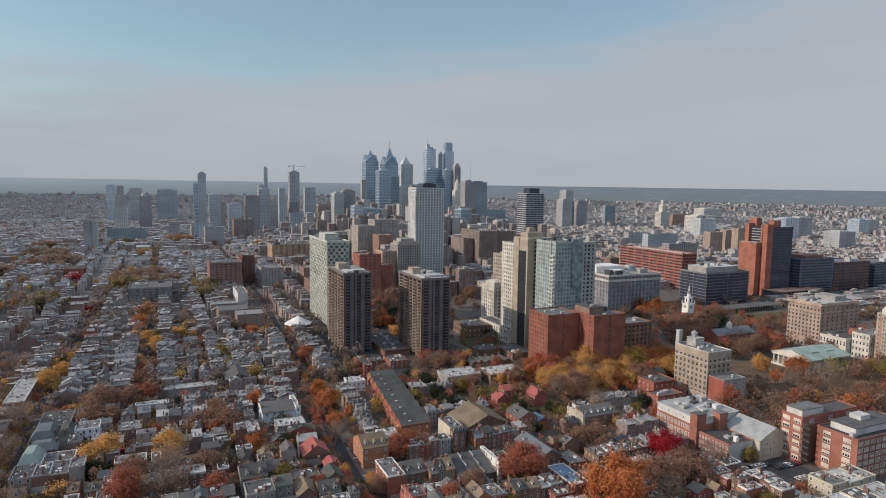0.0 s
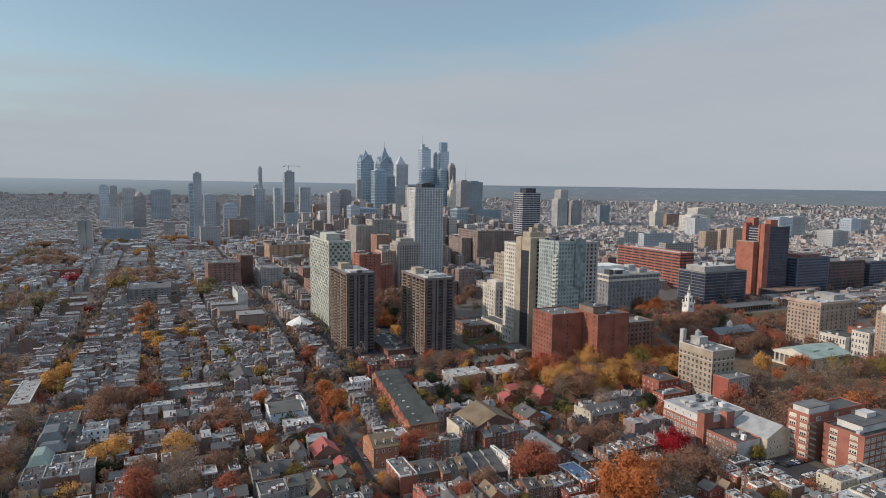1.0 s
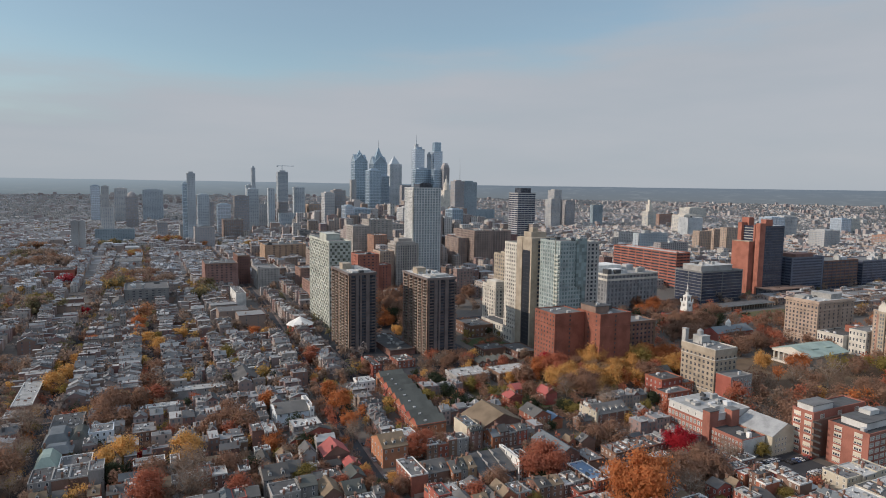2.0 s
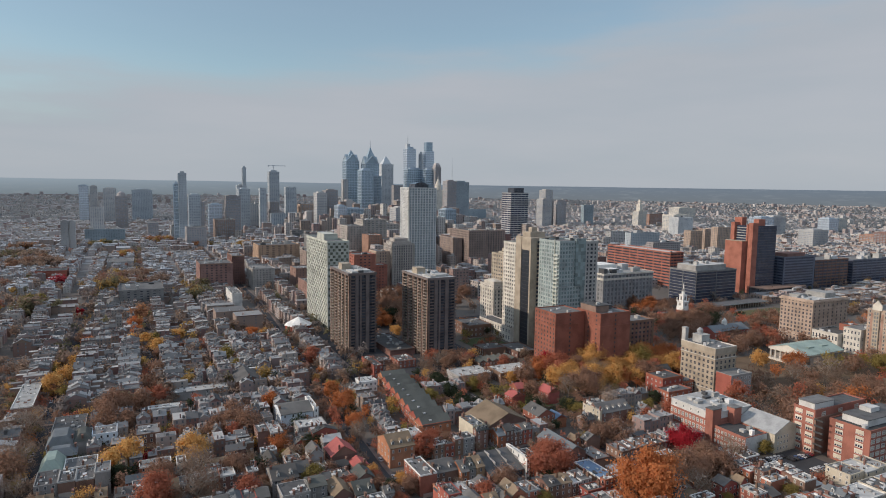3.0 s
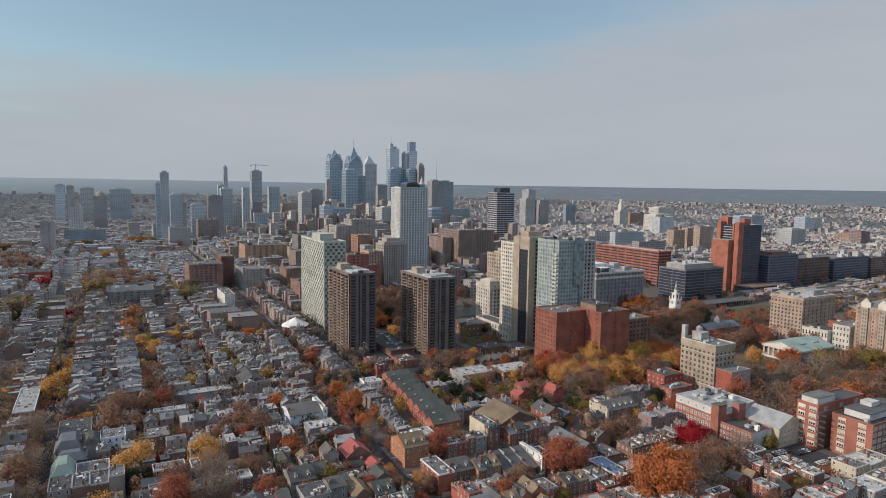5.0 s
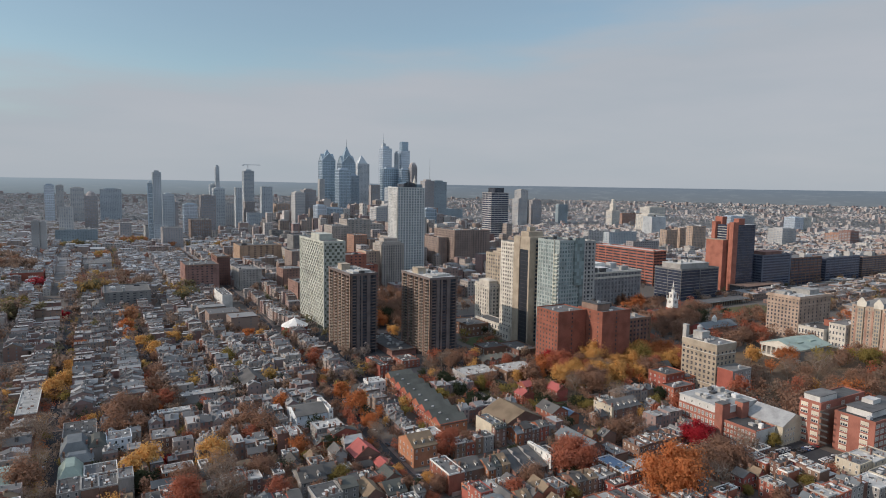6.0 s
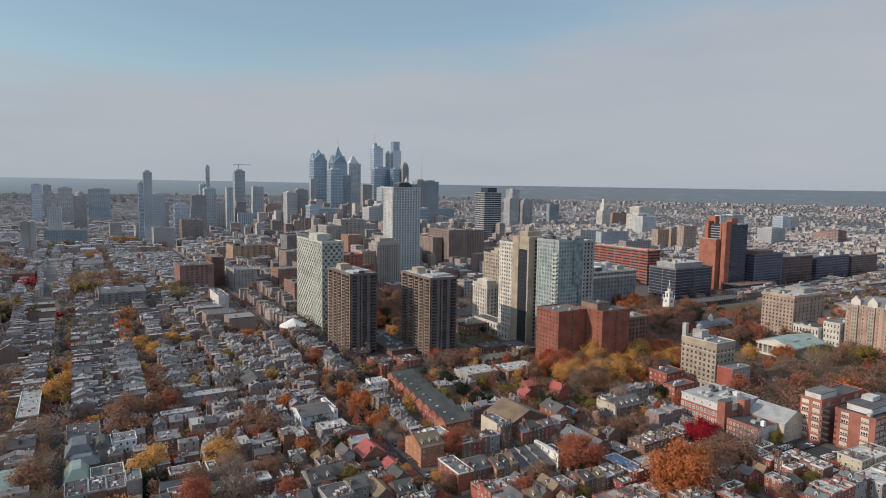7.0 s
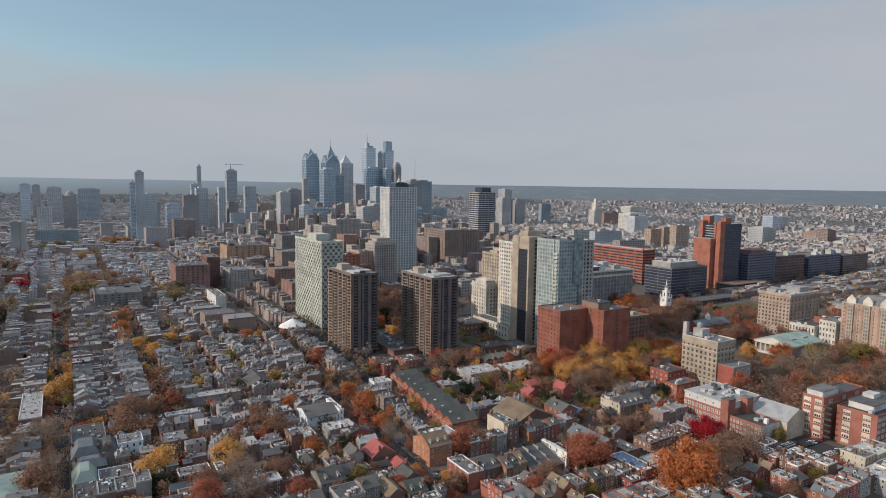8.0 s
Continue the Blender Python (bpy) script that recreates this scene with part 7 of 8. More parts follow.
for x0, x1, y0, y1, h, w in ((57, 99, 888, 940, 35, HAZED_BRICK), (123, 153, 878, 925, 27, STUCCO_GREY), (104, 121, 930, 980, 40, BRICK_BROWN), (161, 178, 735, 778, 27, HAZED_BRICK), (186, 262, 1182, 1240, 30, HAZE_ORANGE), (-38, 9, 800, 858, 19, GREY_STONE), (180, 210, 870, 905, 26, HAZED_BRICK), (215, 250, 880, 920, 30, HAZE_BROWN)):
    framed_block("office_building", x0, x1, y0, y1, h, max(3, int(h / 3.8)), 7, 8, w, GLASS_DARK, "brick city block with a flat grey roof", "office building", pier=0.6, spandrel=0.6, units=5)

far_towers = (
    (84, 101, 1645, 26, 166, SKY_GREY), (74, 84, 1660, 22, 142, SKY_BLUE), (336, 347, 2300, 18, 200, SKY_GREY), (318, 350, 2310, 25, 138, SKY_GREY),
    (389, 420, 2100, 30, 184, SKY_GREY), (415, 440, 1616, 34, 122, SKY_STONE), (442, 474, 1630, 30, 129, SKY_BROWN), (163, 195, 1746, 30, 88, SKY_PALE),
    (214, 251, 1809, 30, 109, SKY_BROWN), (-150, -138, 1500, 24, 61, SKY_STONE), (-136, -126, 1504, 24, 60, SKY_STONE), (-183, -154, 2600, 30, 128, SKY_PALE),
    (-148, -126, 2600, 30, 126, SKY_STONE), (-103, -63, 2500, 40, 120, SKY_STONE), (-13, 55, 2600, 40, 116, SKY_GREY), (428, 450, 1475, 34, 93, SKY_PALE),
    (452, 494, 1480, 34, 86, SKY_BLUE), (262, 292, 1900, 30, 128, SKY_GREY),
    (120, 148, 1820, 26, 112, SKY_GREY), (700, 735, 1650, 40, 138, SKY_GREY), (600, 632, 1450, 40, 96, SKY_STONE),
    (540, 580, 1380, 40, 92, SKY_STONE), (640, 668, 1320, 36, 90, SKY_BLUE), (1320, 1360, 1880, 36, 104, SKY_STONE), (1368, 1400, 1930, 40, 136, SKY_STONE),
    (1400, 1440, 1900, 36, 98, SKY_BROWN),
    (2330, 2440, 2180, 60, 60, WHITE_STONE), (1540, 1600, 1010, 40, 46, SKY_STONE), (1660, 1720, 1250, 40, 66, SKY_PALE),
    (1730, 1790, 1260, 40, 68, SKY_STONE), (1573, 1655, 1500, 50, 62, WHITE_STONE), (1771, 1812, 960, 30, 38, HAZED_BRICK), (1830, 1870, 1020, 40, 26, HAZED_ORANGE_BRICK), (2180, 2235, 1365, 40, 52, SKY_PALE), (2250, 2310, 1380, 40, 50, WHITE_STONE), 
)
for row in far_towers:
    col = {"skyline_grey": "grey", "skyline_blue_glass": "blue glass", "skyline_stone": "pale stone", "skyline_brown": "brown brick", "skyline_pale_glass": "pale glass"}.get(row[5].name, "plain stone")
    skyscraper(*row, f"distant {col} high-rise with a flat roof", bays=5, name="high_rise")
wt = skyscraper(1707, 1747, 1800, 30, 62, WHITE_STONE, "distant white stepped tower", name="high_rise")
part("tower_stage", Shape().box(-9, 6, -9, 9, 62, 88), WHITE_STONE, wt)
part("tower_stage", Shape().box(-5, 2, -5, 5, 88, 106), WHITE_STONE, wt)
dm = skyscraper(-60, -28, 2100, 30, 100, SKY_BROWN, "distant brown tower with a rounded cap", name="high_rise")
part("cap", Shape().tube(0, 0, 100, 110, 13, 10, 12).tube(0, 0, 110, 115, 10, 3, 12), SKY_BROWN, dm)
cr = thing("tower_crane", 404, 2112, 189.5, 0, "tower crane above an unfinished high-rise", "crane")
part("mast", Shape().box(-1, 1, -1, 1, -1, 17), SKY_GREY, cr)
part("jib", Shape().box(-16, 40, -0.8, 0.8, 14, 15.6), SKY_GREY, cr)
part("counterweight", Shape().box(-18, -13, -1.5, 1.5, 11.5, 14), SKY_GREY, cr)


def city_box(s, x0, x1, y0, y1, z, h, pale, windows):
    s.box(x0, x1, y0, y1, z, z + h, 0)
    s.box(x0 + 0.4, x1 - 0.4, y0 + 0.4, y1 - 0.4, z + h - 0.1, z + h + 0.12, 2 if pale else 1)
    r = random.Random(int(x0 * 13 + y0 * 7))
    for _ in range(r.randint(0, 3)):
        w = r.uniform(0.1, 0.3)
        u, v = r.uniform(0.1, 0.6), r.uniform(0.1, 0.6)
        s.box(x0 + (x1 - x0) * u, x0 + (x1 - x0) * (u + w), y0 + (y1 - y0) * v, y0 + (y1 - y0) * (v + w), z + h, z + h + r.uniform(1.5, 4), 2 if r.random() < 0.4 else 0)
    if windows:
        n = max(1, int(h / 3.6))
        for j in range(n):
            zz = z + 1.2 + j * h / n
            hh = h / n * 0.5
            k = max(2, int((y1 - y0) / 4.5))
            for i in range(k):
                v = y0 + (y1 - y0) * (i + 0.5) / k
                s.face([(x0 - 0.06, v - 1, zz), (x0 - 0.06, v + 1, zz), (x0 - 0.06, v + 1, zz + hh), (x0 - 0.06, v - 1, zz + hh)], 3)
            k = max(2, int((x1 - x0) / 4.5))
            for i in range(k):
                v = x0 + (x1 - x0) * (i + 0.5) / k
                s.face([(v - 1, y0 - 0.06, zz), (v + 1, y0 - 0.06, zz), (v + 1, y0 - 0.06, zz + hh), (v - 1, y0 - 0.06, zz + hh)], 3)


def city_height(x, y, r):
    """How tall the plain blocks stand in each quarter."""
    core = math.exp(-(((x - 560) / 360) ** 2 + ((y - 1650) / 560) ** 2))
    near_core = math.exp(-(((x - 430) / 220) ** 2 + ((y - 1050) / 280) ** 2))
    edge = min(1.0, max(0.15, (x / max(y, 1.0) - 0.1) * 6))  # the old quarter stays low
    return (6 + 5 * r.random()) + edge * (core * r.uniform(10, 95) + near_core * r.uniform(5, 44))


def far_city():
    r = random.Random(5)
    zones = {}
    y = 240.0
    while y < 2450:
        x = -0.27 * y - 60
        while x < 2.45 * y + 150:
            rr = math.hypot(x, y)
            w, d = r.uniform(9, 25), r.uniform(9, 23)
            mall = x > 580 and y < 565  # broad low roofs round the mall
            if mall:
                w *= 2.2
            step = x
            x += w + r.uniform(2, 8)
            if step < 114 and y < 1420 or rr > 2450 or step < 610 and y < 690 or step < 1190 and 560 < y < 660 or step < 700 and y < 560:
                continue
            if r.random() > 0.88 or not free(step, step + w, y, y + d) or rr < 1900 and on_street(step + w / 2, y + d / 2, 9):
                continue
            h = min(city_height(step, y, r) * (1.6 if r.random() < 0.06 else 1), 44 + 10 * r.random() + 60 * math.exp(-(((step - 560) / 300) ** 2 + ((y - 1650) / 500) ** 2)))
            if mall:
                h = r.uniform(4, 9)
            right = step > 0.55 * y
            pale = r.random() < (0.34 if right else 0.12)
            key = (int(step // 800), int(y // 700), rr > 1250)
            city_box(zones.setdefault(key, (Shape(), right))[0], step, step + w, y, y + d, 0, h, pale, rr < 1700)
        y += r.uniform(20, 30)
    for key in sorted(zones):
        s, right = zones[key]
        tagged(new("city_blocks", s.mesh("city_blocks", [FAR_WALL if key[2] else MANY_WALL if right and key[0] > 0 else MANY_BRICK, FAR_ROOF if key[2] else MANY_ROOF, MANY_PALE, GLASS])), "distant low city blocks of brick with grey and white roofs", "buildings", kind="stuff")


def suburbs():
    """The low houses and works that run up to the wooded horizon, with clumps of trees between them."""
    r = random.Random(6)
    s, trees = Shape(), Shape()
    d = 2400.0
    while d < 4330:
        a = -0.30
        while a < 1.2:
            big = r.random()
            w, dp, h = r.uniform(7, 17), r.uniform(7, 14), r.uniform(2.6, 5.2)
            if big < 0.14:
                w, dp = w * 3.0, dp * 1.6
            elif big < 0.165:
                w, h = w * 1.6, r.uniform(9, 22)
            dd = d + r.uniform(-9, 9)
            x, y, z = dd * math.sin(a), dd * math.cos(a), ground_height(dd)
            a += (w + r.uniform(0, 9)) / d
            town = noise.noise((x / 300, y / 300, 3.0))
            if r.random() < (0.28 if a < 0.4 else 0.24) - 0.7 * town - 0.1 * max(0, (d - 3600) / 600):
                for _ in range(2):
                    k = r.uniform(5, 9)
                    q = Vector((x + r.uniform(-4, 10), y + r.uniform(-5, 5), z + k * 0.5))
                    t = r.uniform(0, 3.1)
                    u, v = Vector((math.cos(t) * k, math.sin(t) * k, 0)), Vector((0, 0, k * r.uniform(0.5, 0.8)))
                    g = Vector((u.y, -u.x, 0)) * 0.7
                    trees.face([q - u - v * 0.4, q + g - v, q + u - v * 0.3, q + u * 0.5 + v, q - u * 0.4 + v * 0.8])
                    trees.face([q - g - v * 0.6, q + g - v * 0.6, q + g * 0.6 + v, q - g * 0.5 + v])
                continue
            k = len(s.v)
            s.v += [(x, y, z - 3), (x + w, y, z - 3), (x, y + dp, z - 3), (x, y, z + h), (x + w, y, z + h), (x + w, y + dp, z + h), (x, y + dp, z + h)]
            s.f += [(k, k + 1, k + 4, k + 3), (k, k + 3, k + 6, k + 2), (k + 3, k + 4, k + 5, k + 6)]
            s.m += [0, 0, 2 if r.random() < 0.16 else 1]
        d += r.uniform(14, 21)
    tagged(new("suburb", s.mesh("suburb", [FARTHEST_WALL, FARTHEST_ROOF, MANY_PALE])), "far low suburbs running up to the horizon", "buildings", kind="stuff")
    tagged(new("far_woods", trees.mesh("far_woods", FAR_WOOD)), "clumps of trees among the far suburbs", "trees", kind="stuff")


far_city()
suburbs()

# ---- trees ----
def crown_mesh(seed, mat, n, flat=1.0, leaf=0.62, spread=1.0, name="crown", thin=1.0):
    """A crown of radius 1 round (0, 0, 1.25): many small leaf sprays in uneven clumps."""
    r = random.Random(seed)
    s = Shape()
    clumps = []
    for _ in range(38):
        while True:
            p = Vector((r.uniform(-1, 1), r.uniform(-1, 1), r.uniform(-0.85, 1)))
            if 0.35 < p.length < 1:
                break
        p *= r.uniform(0.72, 1.02) / max(0.55, p.length) * (0.55 + 0.45 * p.length)
        clumps.append((p, r.uniform(0.2, 0.34)))
    for i in range(n):
        c, k = clumps[i % len(clumps)]
        q = Vector((r.gauss(0, 1), r.gauss(0, 1), r.gauss(0, 0.8))) * k * 0.78 * spread
        p = c + q
        p.z = p.z * flat + 1.25
        nrm = (Vector((r.gauss(0, 1), r.gauss(0, 1), r.gauss(0.4, 1))) * 0.55 + (c + q).normalized() * 0.8 + q.normalized() * 0.6).normalized()
        u = nrm.orthogonal().normalized()
        u.rotate(Matrix.Rotation(r.uniform(0, 6.28), 3, nrm))
        v = nrm.cross(u)
        z = leaf * 0.12 * r.uniform(0.6, 1.35)
        v = v * thin
        if thin == 1.0 and i % 9 == 0:  # denser spray deep in the clump
            p, z = c * 0.9 + q * 0.5 + Vector((0, 0, 1.25 + (flat - 1) * c.z)), z * 1.9
        s.face([p - u * z - v * z * 0.6, p + u * z * 1.1 - v * z * 0.3, p + u * z * 0.1 + v * z * 1.1], 0)
    return s.mesh(name, mat)


def trunk_mesh(seed, mat, twigs):
    r = random.Random(seed)
    s = Shape()
    s.limb((0, 0, -0.05), (0.02, 0.01, 0.5), 0.055, 0.04, 7)
    tips = []
    for i in range(6):
        a = i * 1.05 + r.uniform(-0.3, 0.3)
        b = Vector((math.cos(a) * r.uniform(0.3, 0.5), math.sin(a) * r.uniform(0.3, 0.5), r.uniform(0.95, 1.5)))
        s.limb((0.02, 0.01, 0.42 + 0.03 * i), b, 0.032, 0.016, 5)
        tips.append(b)
    for b in list(tips):
        for _ in range(3 if not twigs else 5):
            c = b + Vector((r.uniform(-0.4, 0.4), r.uniform(-0.4, 0.4), r.uniform(0.1, 0.55)))
            s.limb(b, c, 0.02 if twigs else 0.014, 0.007, 4)
            if twigs:
                for _ in range(5):
                    d = c + Vector((r.uniform(-0.3, 0.3), r.uniform(-0.3, 0.3), r.uniform(0.02, 0.32)))
                    s.limb(c, d, 0.007, 0.003, 3)
    return s.mesh("trunk", mat)


TRUNKS = [trunk_mesh(k, BARK, False) for k in range(3)]
TRUNKS_BARE = [trunk_mesh(20 + k, BARK_PALE, True) for k in range(3)]
CROWNS = {}
for colour, mat in LEAF.items():
    if colour == "bare":
        CROWNS[colour] = [crown_mesh(100 + 7 * k, mat, 2300, 1.1, 0.95, thin=0.1) for k in range(4)]
    else:
        CROWNS[colour] = [crown_mesh(100 + 7 * k + len(colour), mat, 2300 if colour == "brown" else 2800, 1.0 if k % 2 else 1.15, 0.52) for k in range(4)]
FINE = {c: [crown_mesh(200 + 7 * k + len(c), LEAF[c], 5200, 1.0 if k % 2 else 1.15, 0.40) for k in range(3)] for c in LEAF if c != "bare"}
BROAD = {c: [crown_mesh(300 + k, LEAF[c], 9000, 0.9, 0.34) for k in range(2)] for c in ("orange", "rust", "red", "brown", "yellow")}
TREE_WORDS = {"orange": "deciduous tree in bright orange autumn leaf", "rust": "deciduous tree in rust-red autumn leaf", "yellow": "deciduous tree in golden yellow autumn leaf", "brown": "thinning tree with dry brown autumn leaves", "red": "maple tree in deep crimson autumn leaf", "olive": "tree turning from olive green to yellow", "green": "dark green evergreen tree", "bare": "almost bare tree with pale branches and grey-brown twigs"}
rt_ = random.Random(77)
TREES = []


def tree(colour, x, y, r):
    TREES.append((x, y, r, colour))


def plant(colour, places):
    for x, y, r in places:
        for step in range(40):  # the nearest free spot
            dx, dy = 0.35 * step * math.cos(2.4 * step), 0.35 * step * math.sin(2.4 * step)
            if free(x + dx - 0.7, x + dx + 0.7, y + dy - 0.7, y + dy + 0.7):
                x, y = x + dx, y + dy
                break
        tree(colour, x, y, r * (1.45 if 245 < x < 340 and 330 < y < 420 else 1.1))


plant("orange", [(91, 374, 6.5), (93, 406, 5), (89, 349, 5), (182, 208, 11.5), (169, 207, 6), (333, 407, 7), (452, 322, 8), (53, 401, 5), (43, 335, 5), (-22, 671, 6), (-21, 643, 5), (76, 607, 5), (516, 546, 8), (494, 541, 6), (202, 592, 6), (-60, 626, 4)])
plant("bare", [(86, 332, 5), (434, 286, 9), (412, 296, 7), (-2, 294, 9), (5, 304, 6), (-78, 405, 9), (-76, 362, 8), (-88, 392, 8), (-74, 331, 6), (-1, 317, 8), (243, 345, 7), (254, 317, 6), (251, 221, 6)])
plant("rust", [(102, 490, 6), (156, 248, 10), (163, 262, 6), (258, 380, 7), (331, 280, 7), (-20, 305, 7), (19, 286, 6), (565, 402, 8), (506, 388, 8), (236, 419, 5), (215, 437, 5), (117, 241, 5), (110, 296, 6), (120, 306, 5), (-12, 442, 6), (26, 360, 5), (277, 286, 5), (254, 276, 5), (501, 376, 6)])
plant("red", [(239, 240, 7.8), (269, 403, 5), (-21, 349, 3.5), (-112, 1004, 6), (-75, 764, 4)])
plant("yellow", [(290, 407, 7), (294, 383, 7), (330, 385, 7), (302, 367, 6), (267, 343, 4), (433, 339, 6), (398, 269, 4.5), (-74, 489, 6), (-68, 510, 6), (-28, 348, 7), (-36, 341, 6), (0, 338, 7), (-15, 600, 6), (-25, 605, 5), (-1, 569, 6), (12, 613, 6), (60, 578, 5), (85, 596, 4), (203, 564, 4), (221, 384, 4), (92, 442, 3), (597, 338, 5), (-65, 556, 5)])
plant("olive", [(330, 367, 7), (224, 320, 4), (225, 311, 4.5), (504, 283, 8), (285, 215, 3.5), (48, 294, 5), (-7, 608, 5), (-130, 837, 7), (-116, 831, 7), (188, 382, 4), (149, 370, 5), (39, 522, 6), (40, 500, 5), (271, 299, 4)])
plant("brown", [(-36, 415, 9), (479, 380, 8), (448, 372, 7), (485, 296, 7), (403, 257, 7), (431, 254, 8), (-40, 404, 7), (-31, 399, 7), (21, 309, 6), (-31, 1001, 8), (-9, 1023, 8), (-52, 961, 7), (-176, 1220, 9), (-156, 1254, 9), (-188, 1196, 8), (496, 586, 8), (505, 562, 8), (526, 533, 8), (360, 710, 8), (321, 660, 8), (236, 633, 9), (239, 674, 8), (573, 390, 7), (570, 502, 7), (-80, 350, 7), (254, 340, 7), (317, 344, 6), (200, 387, 5)])
plant("brown", [(128, 245, 6), (235, 225, 7), (231, 212, 7), (209, 213, 8), (216, 267, 6), (206, 270, 5), (135, 448, 5), (-16, 469, 6), (-10, 503, 6), (-21, 434, 6), (26, 377, 7), (32, 365, 7), (16, 366, 6), (-15, 314, 6), (-66, 635, 5), (517, 341, 7), (549, 429, 7), (230, 380, 7), (218, 353, 6)])
plant("brown", [(264, 734, 9), (271, 715, 9), (233, 665, 8), (228, 620, 8), (252, 700, 9), (222, 590, 7), (240, 640, 9), (255, 662, 9), (262, 622, 9), (276, 690, 9), (248, 602, 9), (284, 645, 9), (232, 705, 9), (236, 575, 8), (270, 588, 8)])
for x, y, r in ((476, 474, 10), (480, 462, 10.5), (491, 458, 10), (503, 460, 9), (468, 462, 9)):
    tree("brown", x, y, r)
plant("orange", [(207, 608, 6), (210, 600, 5)])
plant("yellow", [(203, 556, 4)])
plant("brown", [(448, 445, 7), (442, 422, 7)])
plant("bare", [(199, 203, 7), (178, 444, 5), (192, 446, 5), (200, 452, 5)])
plant("brown", [(198, 440, 5), (206, 446, 5), (210, 432, 5), (148, 432, 5), (124, 300, 5)])
plant("green", [(172, 348, 4), (163, 352, 5), (205, 330, 4), (226, 318, 4), (222, 322, 4), (230, 314, 4), (-33, 329, 5), (219, 609, 6), (518, 474, 7), (166, 375, 5), (169, 401, 5), (140, 391, 4), (62, 330, 5), (63, 324, 4), (287, 309, 4)])
for _ in range(90):  # the golden grove below the red brick blocks
    x, y = rt_.uniform(246, 372), rt_.uniform(344, 390)
    if free(x - 2, x + 2, y - 2, y + 2) and all(math.hypot(x - q[0], y - q[1]) > 7.5 for q in TREES):
        tree(rt_.choice(["yellow"] * 5 + ["orange"] * 2 + ["brown", "rust", "bare"]), x, y, rt_.uniform(6.5, 9.0))
PLANTS = len(TREES)
# street and yard trees where room is left
MIX = ["brown"] * 10 + ["rust"] * 3 + ["orange"] + ["yellow"] * 2 + ["olive"] * 2 + ["bare"] * 5 + ["green"] * 2


def scatter(x0, x1, y0, y1, count, size, mix, gap=5.0, clear=1.0):
    for _ in range(count):
        x, y, r = rt_.uniform(x0, x1), rt_.uniform(y0, y1), rt_.uniform(*size)
        if free(x - clear, x + clear, y - clear, y + clear) and not on_street(x, y, -1.5) and all(math.hypot(x - a, y - b) > gap for a, b, c, e in TREES):
            tree(rt_.choice(mix), x, y, r)


scatter(312, 362, 228, 286, 40, (5, 7.5), ["brown"] * 4 + ["bare", "rust"], 8, 1.5)
scatter(-9.5, -7.5, 460, 590, 14, (3.5, 4.8), ["brown", "rust", "brown"], 8, 0.2)
scatter(-18.5, -16.5, 460, 590, 14, (3.5, 4.8), ["brown", "rust", "brown"], 8, 0.2)
scatter(-66, 92, 255, 430, 700, (2.4, 4.4), MIX, 4.6, 0.8)
scatter(-160, -60, 300, 600, 260, (2.6, 4.4), MIX, 5.5)
scatter(-60, 100, 440, 600, 300, (2.4, 4.2), MIX, 5)
scatter(95, 300, 180, 430, 700, (2.4, 4.4), MIX, 5, 0.8)
scatter(355, 540, 225, 318, 90, (5, 7.5), ["brown"] * 4 + ["bare"] * 2 + ["rust", "orange", "olive"], 8, 3)
scatter(360, 545, 360, 470, 90, (5, 7.5), ["brown"] * 6 + ["rust", "green", "bare"], 9, 3)
scatter(470, 610, 500, 556, 40, (5, 7), ["brown"] * 5 + ["rust"], 9, 3)
for yy in range(255, 600, 9):
    xx = 81 + (yy - 200) * 0.053
    for sd in (-4.4, 4.4):
        if rt_.random() < 0.25 and free(xx + sd - 0.6, xx + sd + 0.6, yy - 0.6, yy + 0.6):
            tree(rt_.choice(["brown", "bare", "rust", "orange", "bare"]), xx + sd, yy, rt_.uniform(2.6, 4.2))
    if rt_.random() < 0.7:
        tree(rt_.choice(MIX), -71 + rt_.choice((-4.8, 4.8)), yy, rt_.uniform(2.8, 4.5))
scatter(178, 240, 418, 470, 18, (3, 5), MIX, 7, 1.5)
scatter(240, 290, 425, 560, 30, (3, 5), ["brown", "rust", "green", "bare", "olive"], 7, 1.5)
scatter(560, 690, 425, 465, 60, (4.5, 7), ["brown", "rust", "brown", "orange"], 8, 2)
scatter(440, 600, 430, 556, 70, (4.5, 7), ["brown", "brown", "rust", "green", "bare"], 8, 2)
scatter(590, 800, 270, 430, 60, (4, 6), ["brown", "rust", "bare", "orange"], 8, 1.5)
scatter(180, 290, 540, 740, 70, (4, 7), ["brown"] * 4 + ["olive", "orange", "green"], 8, 3)


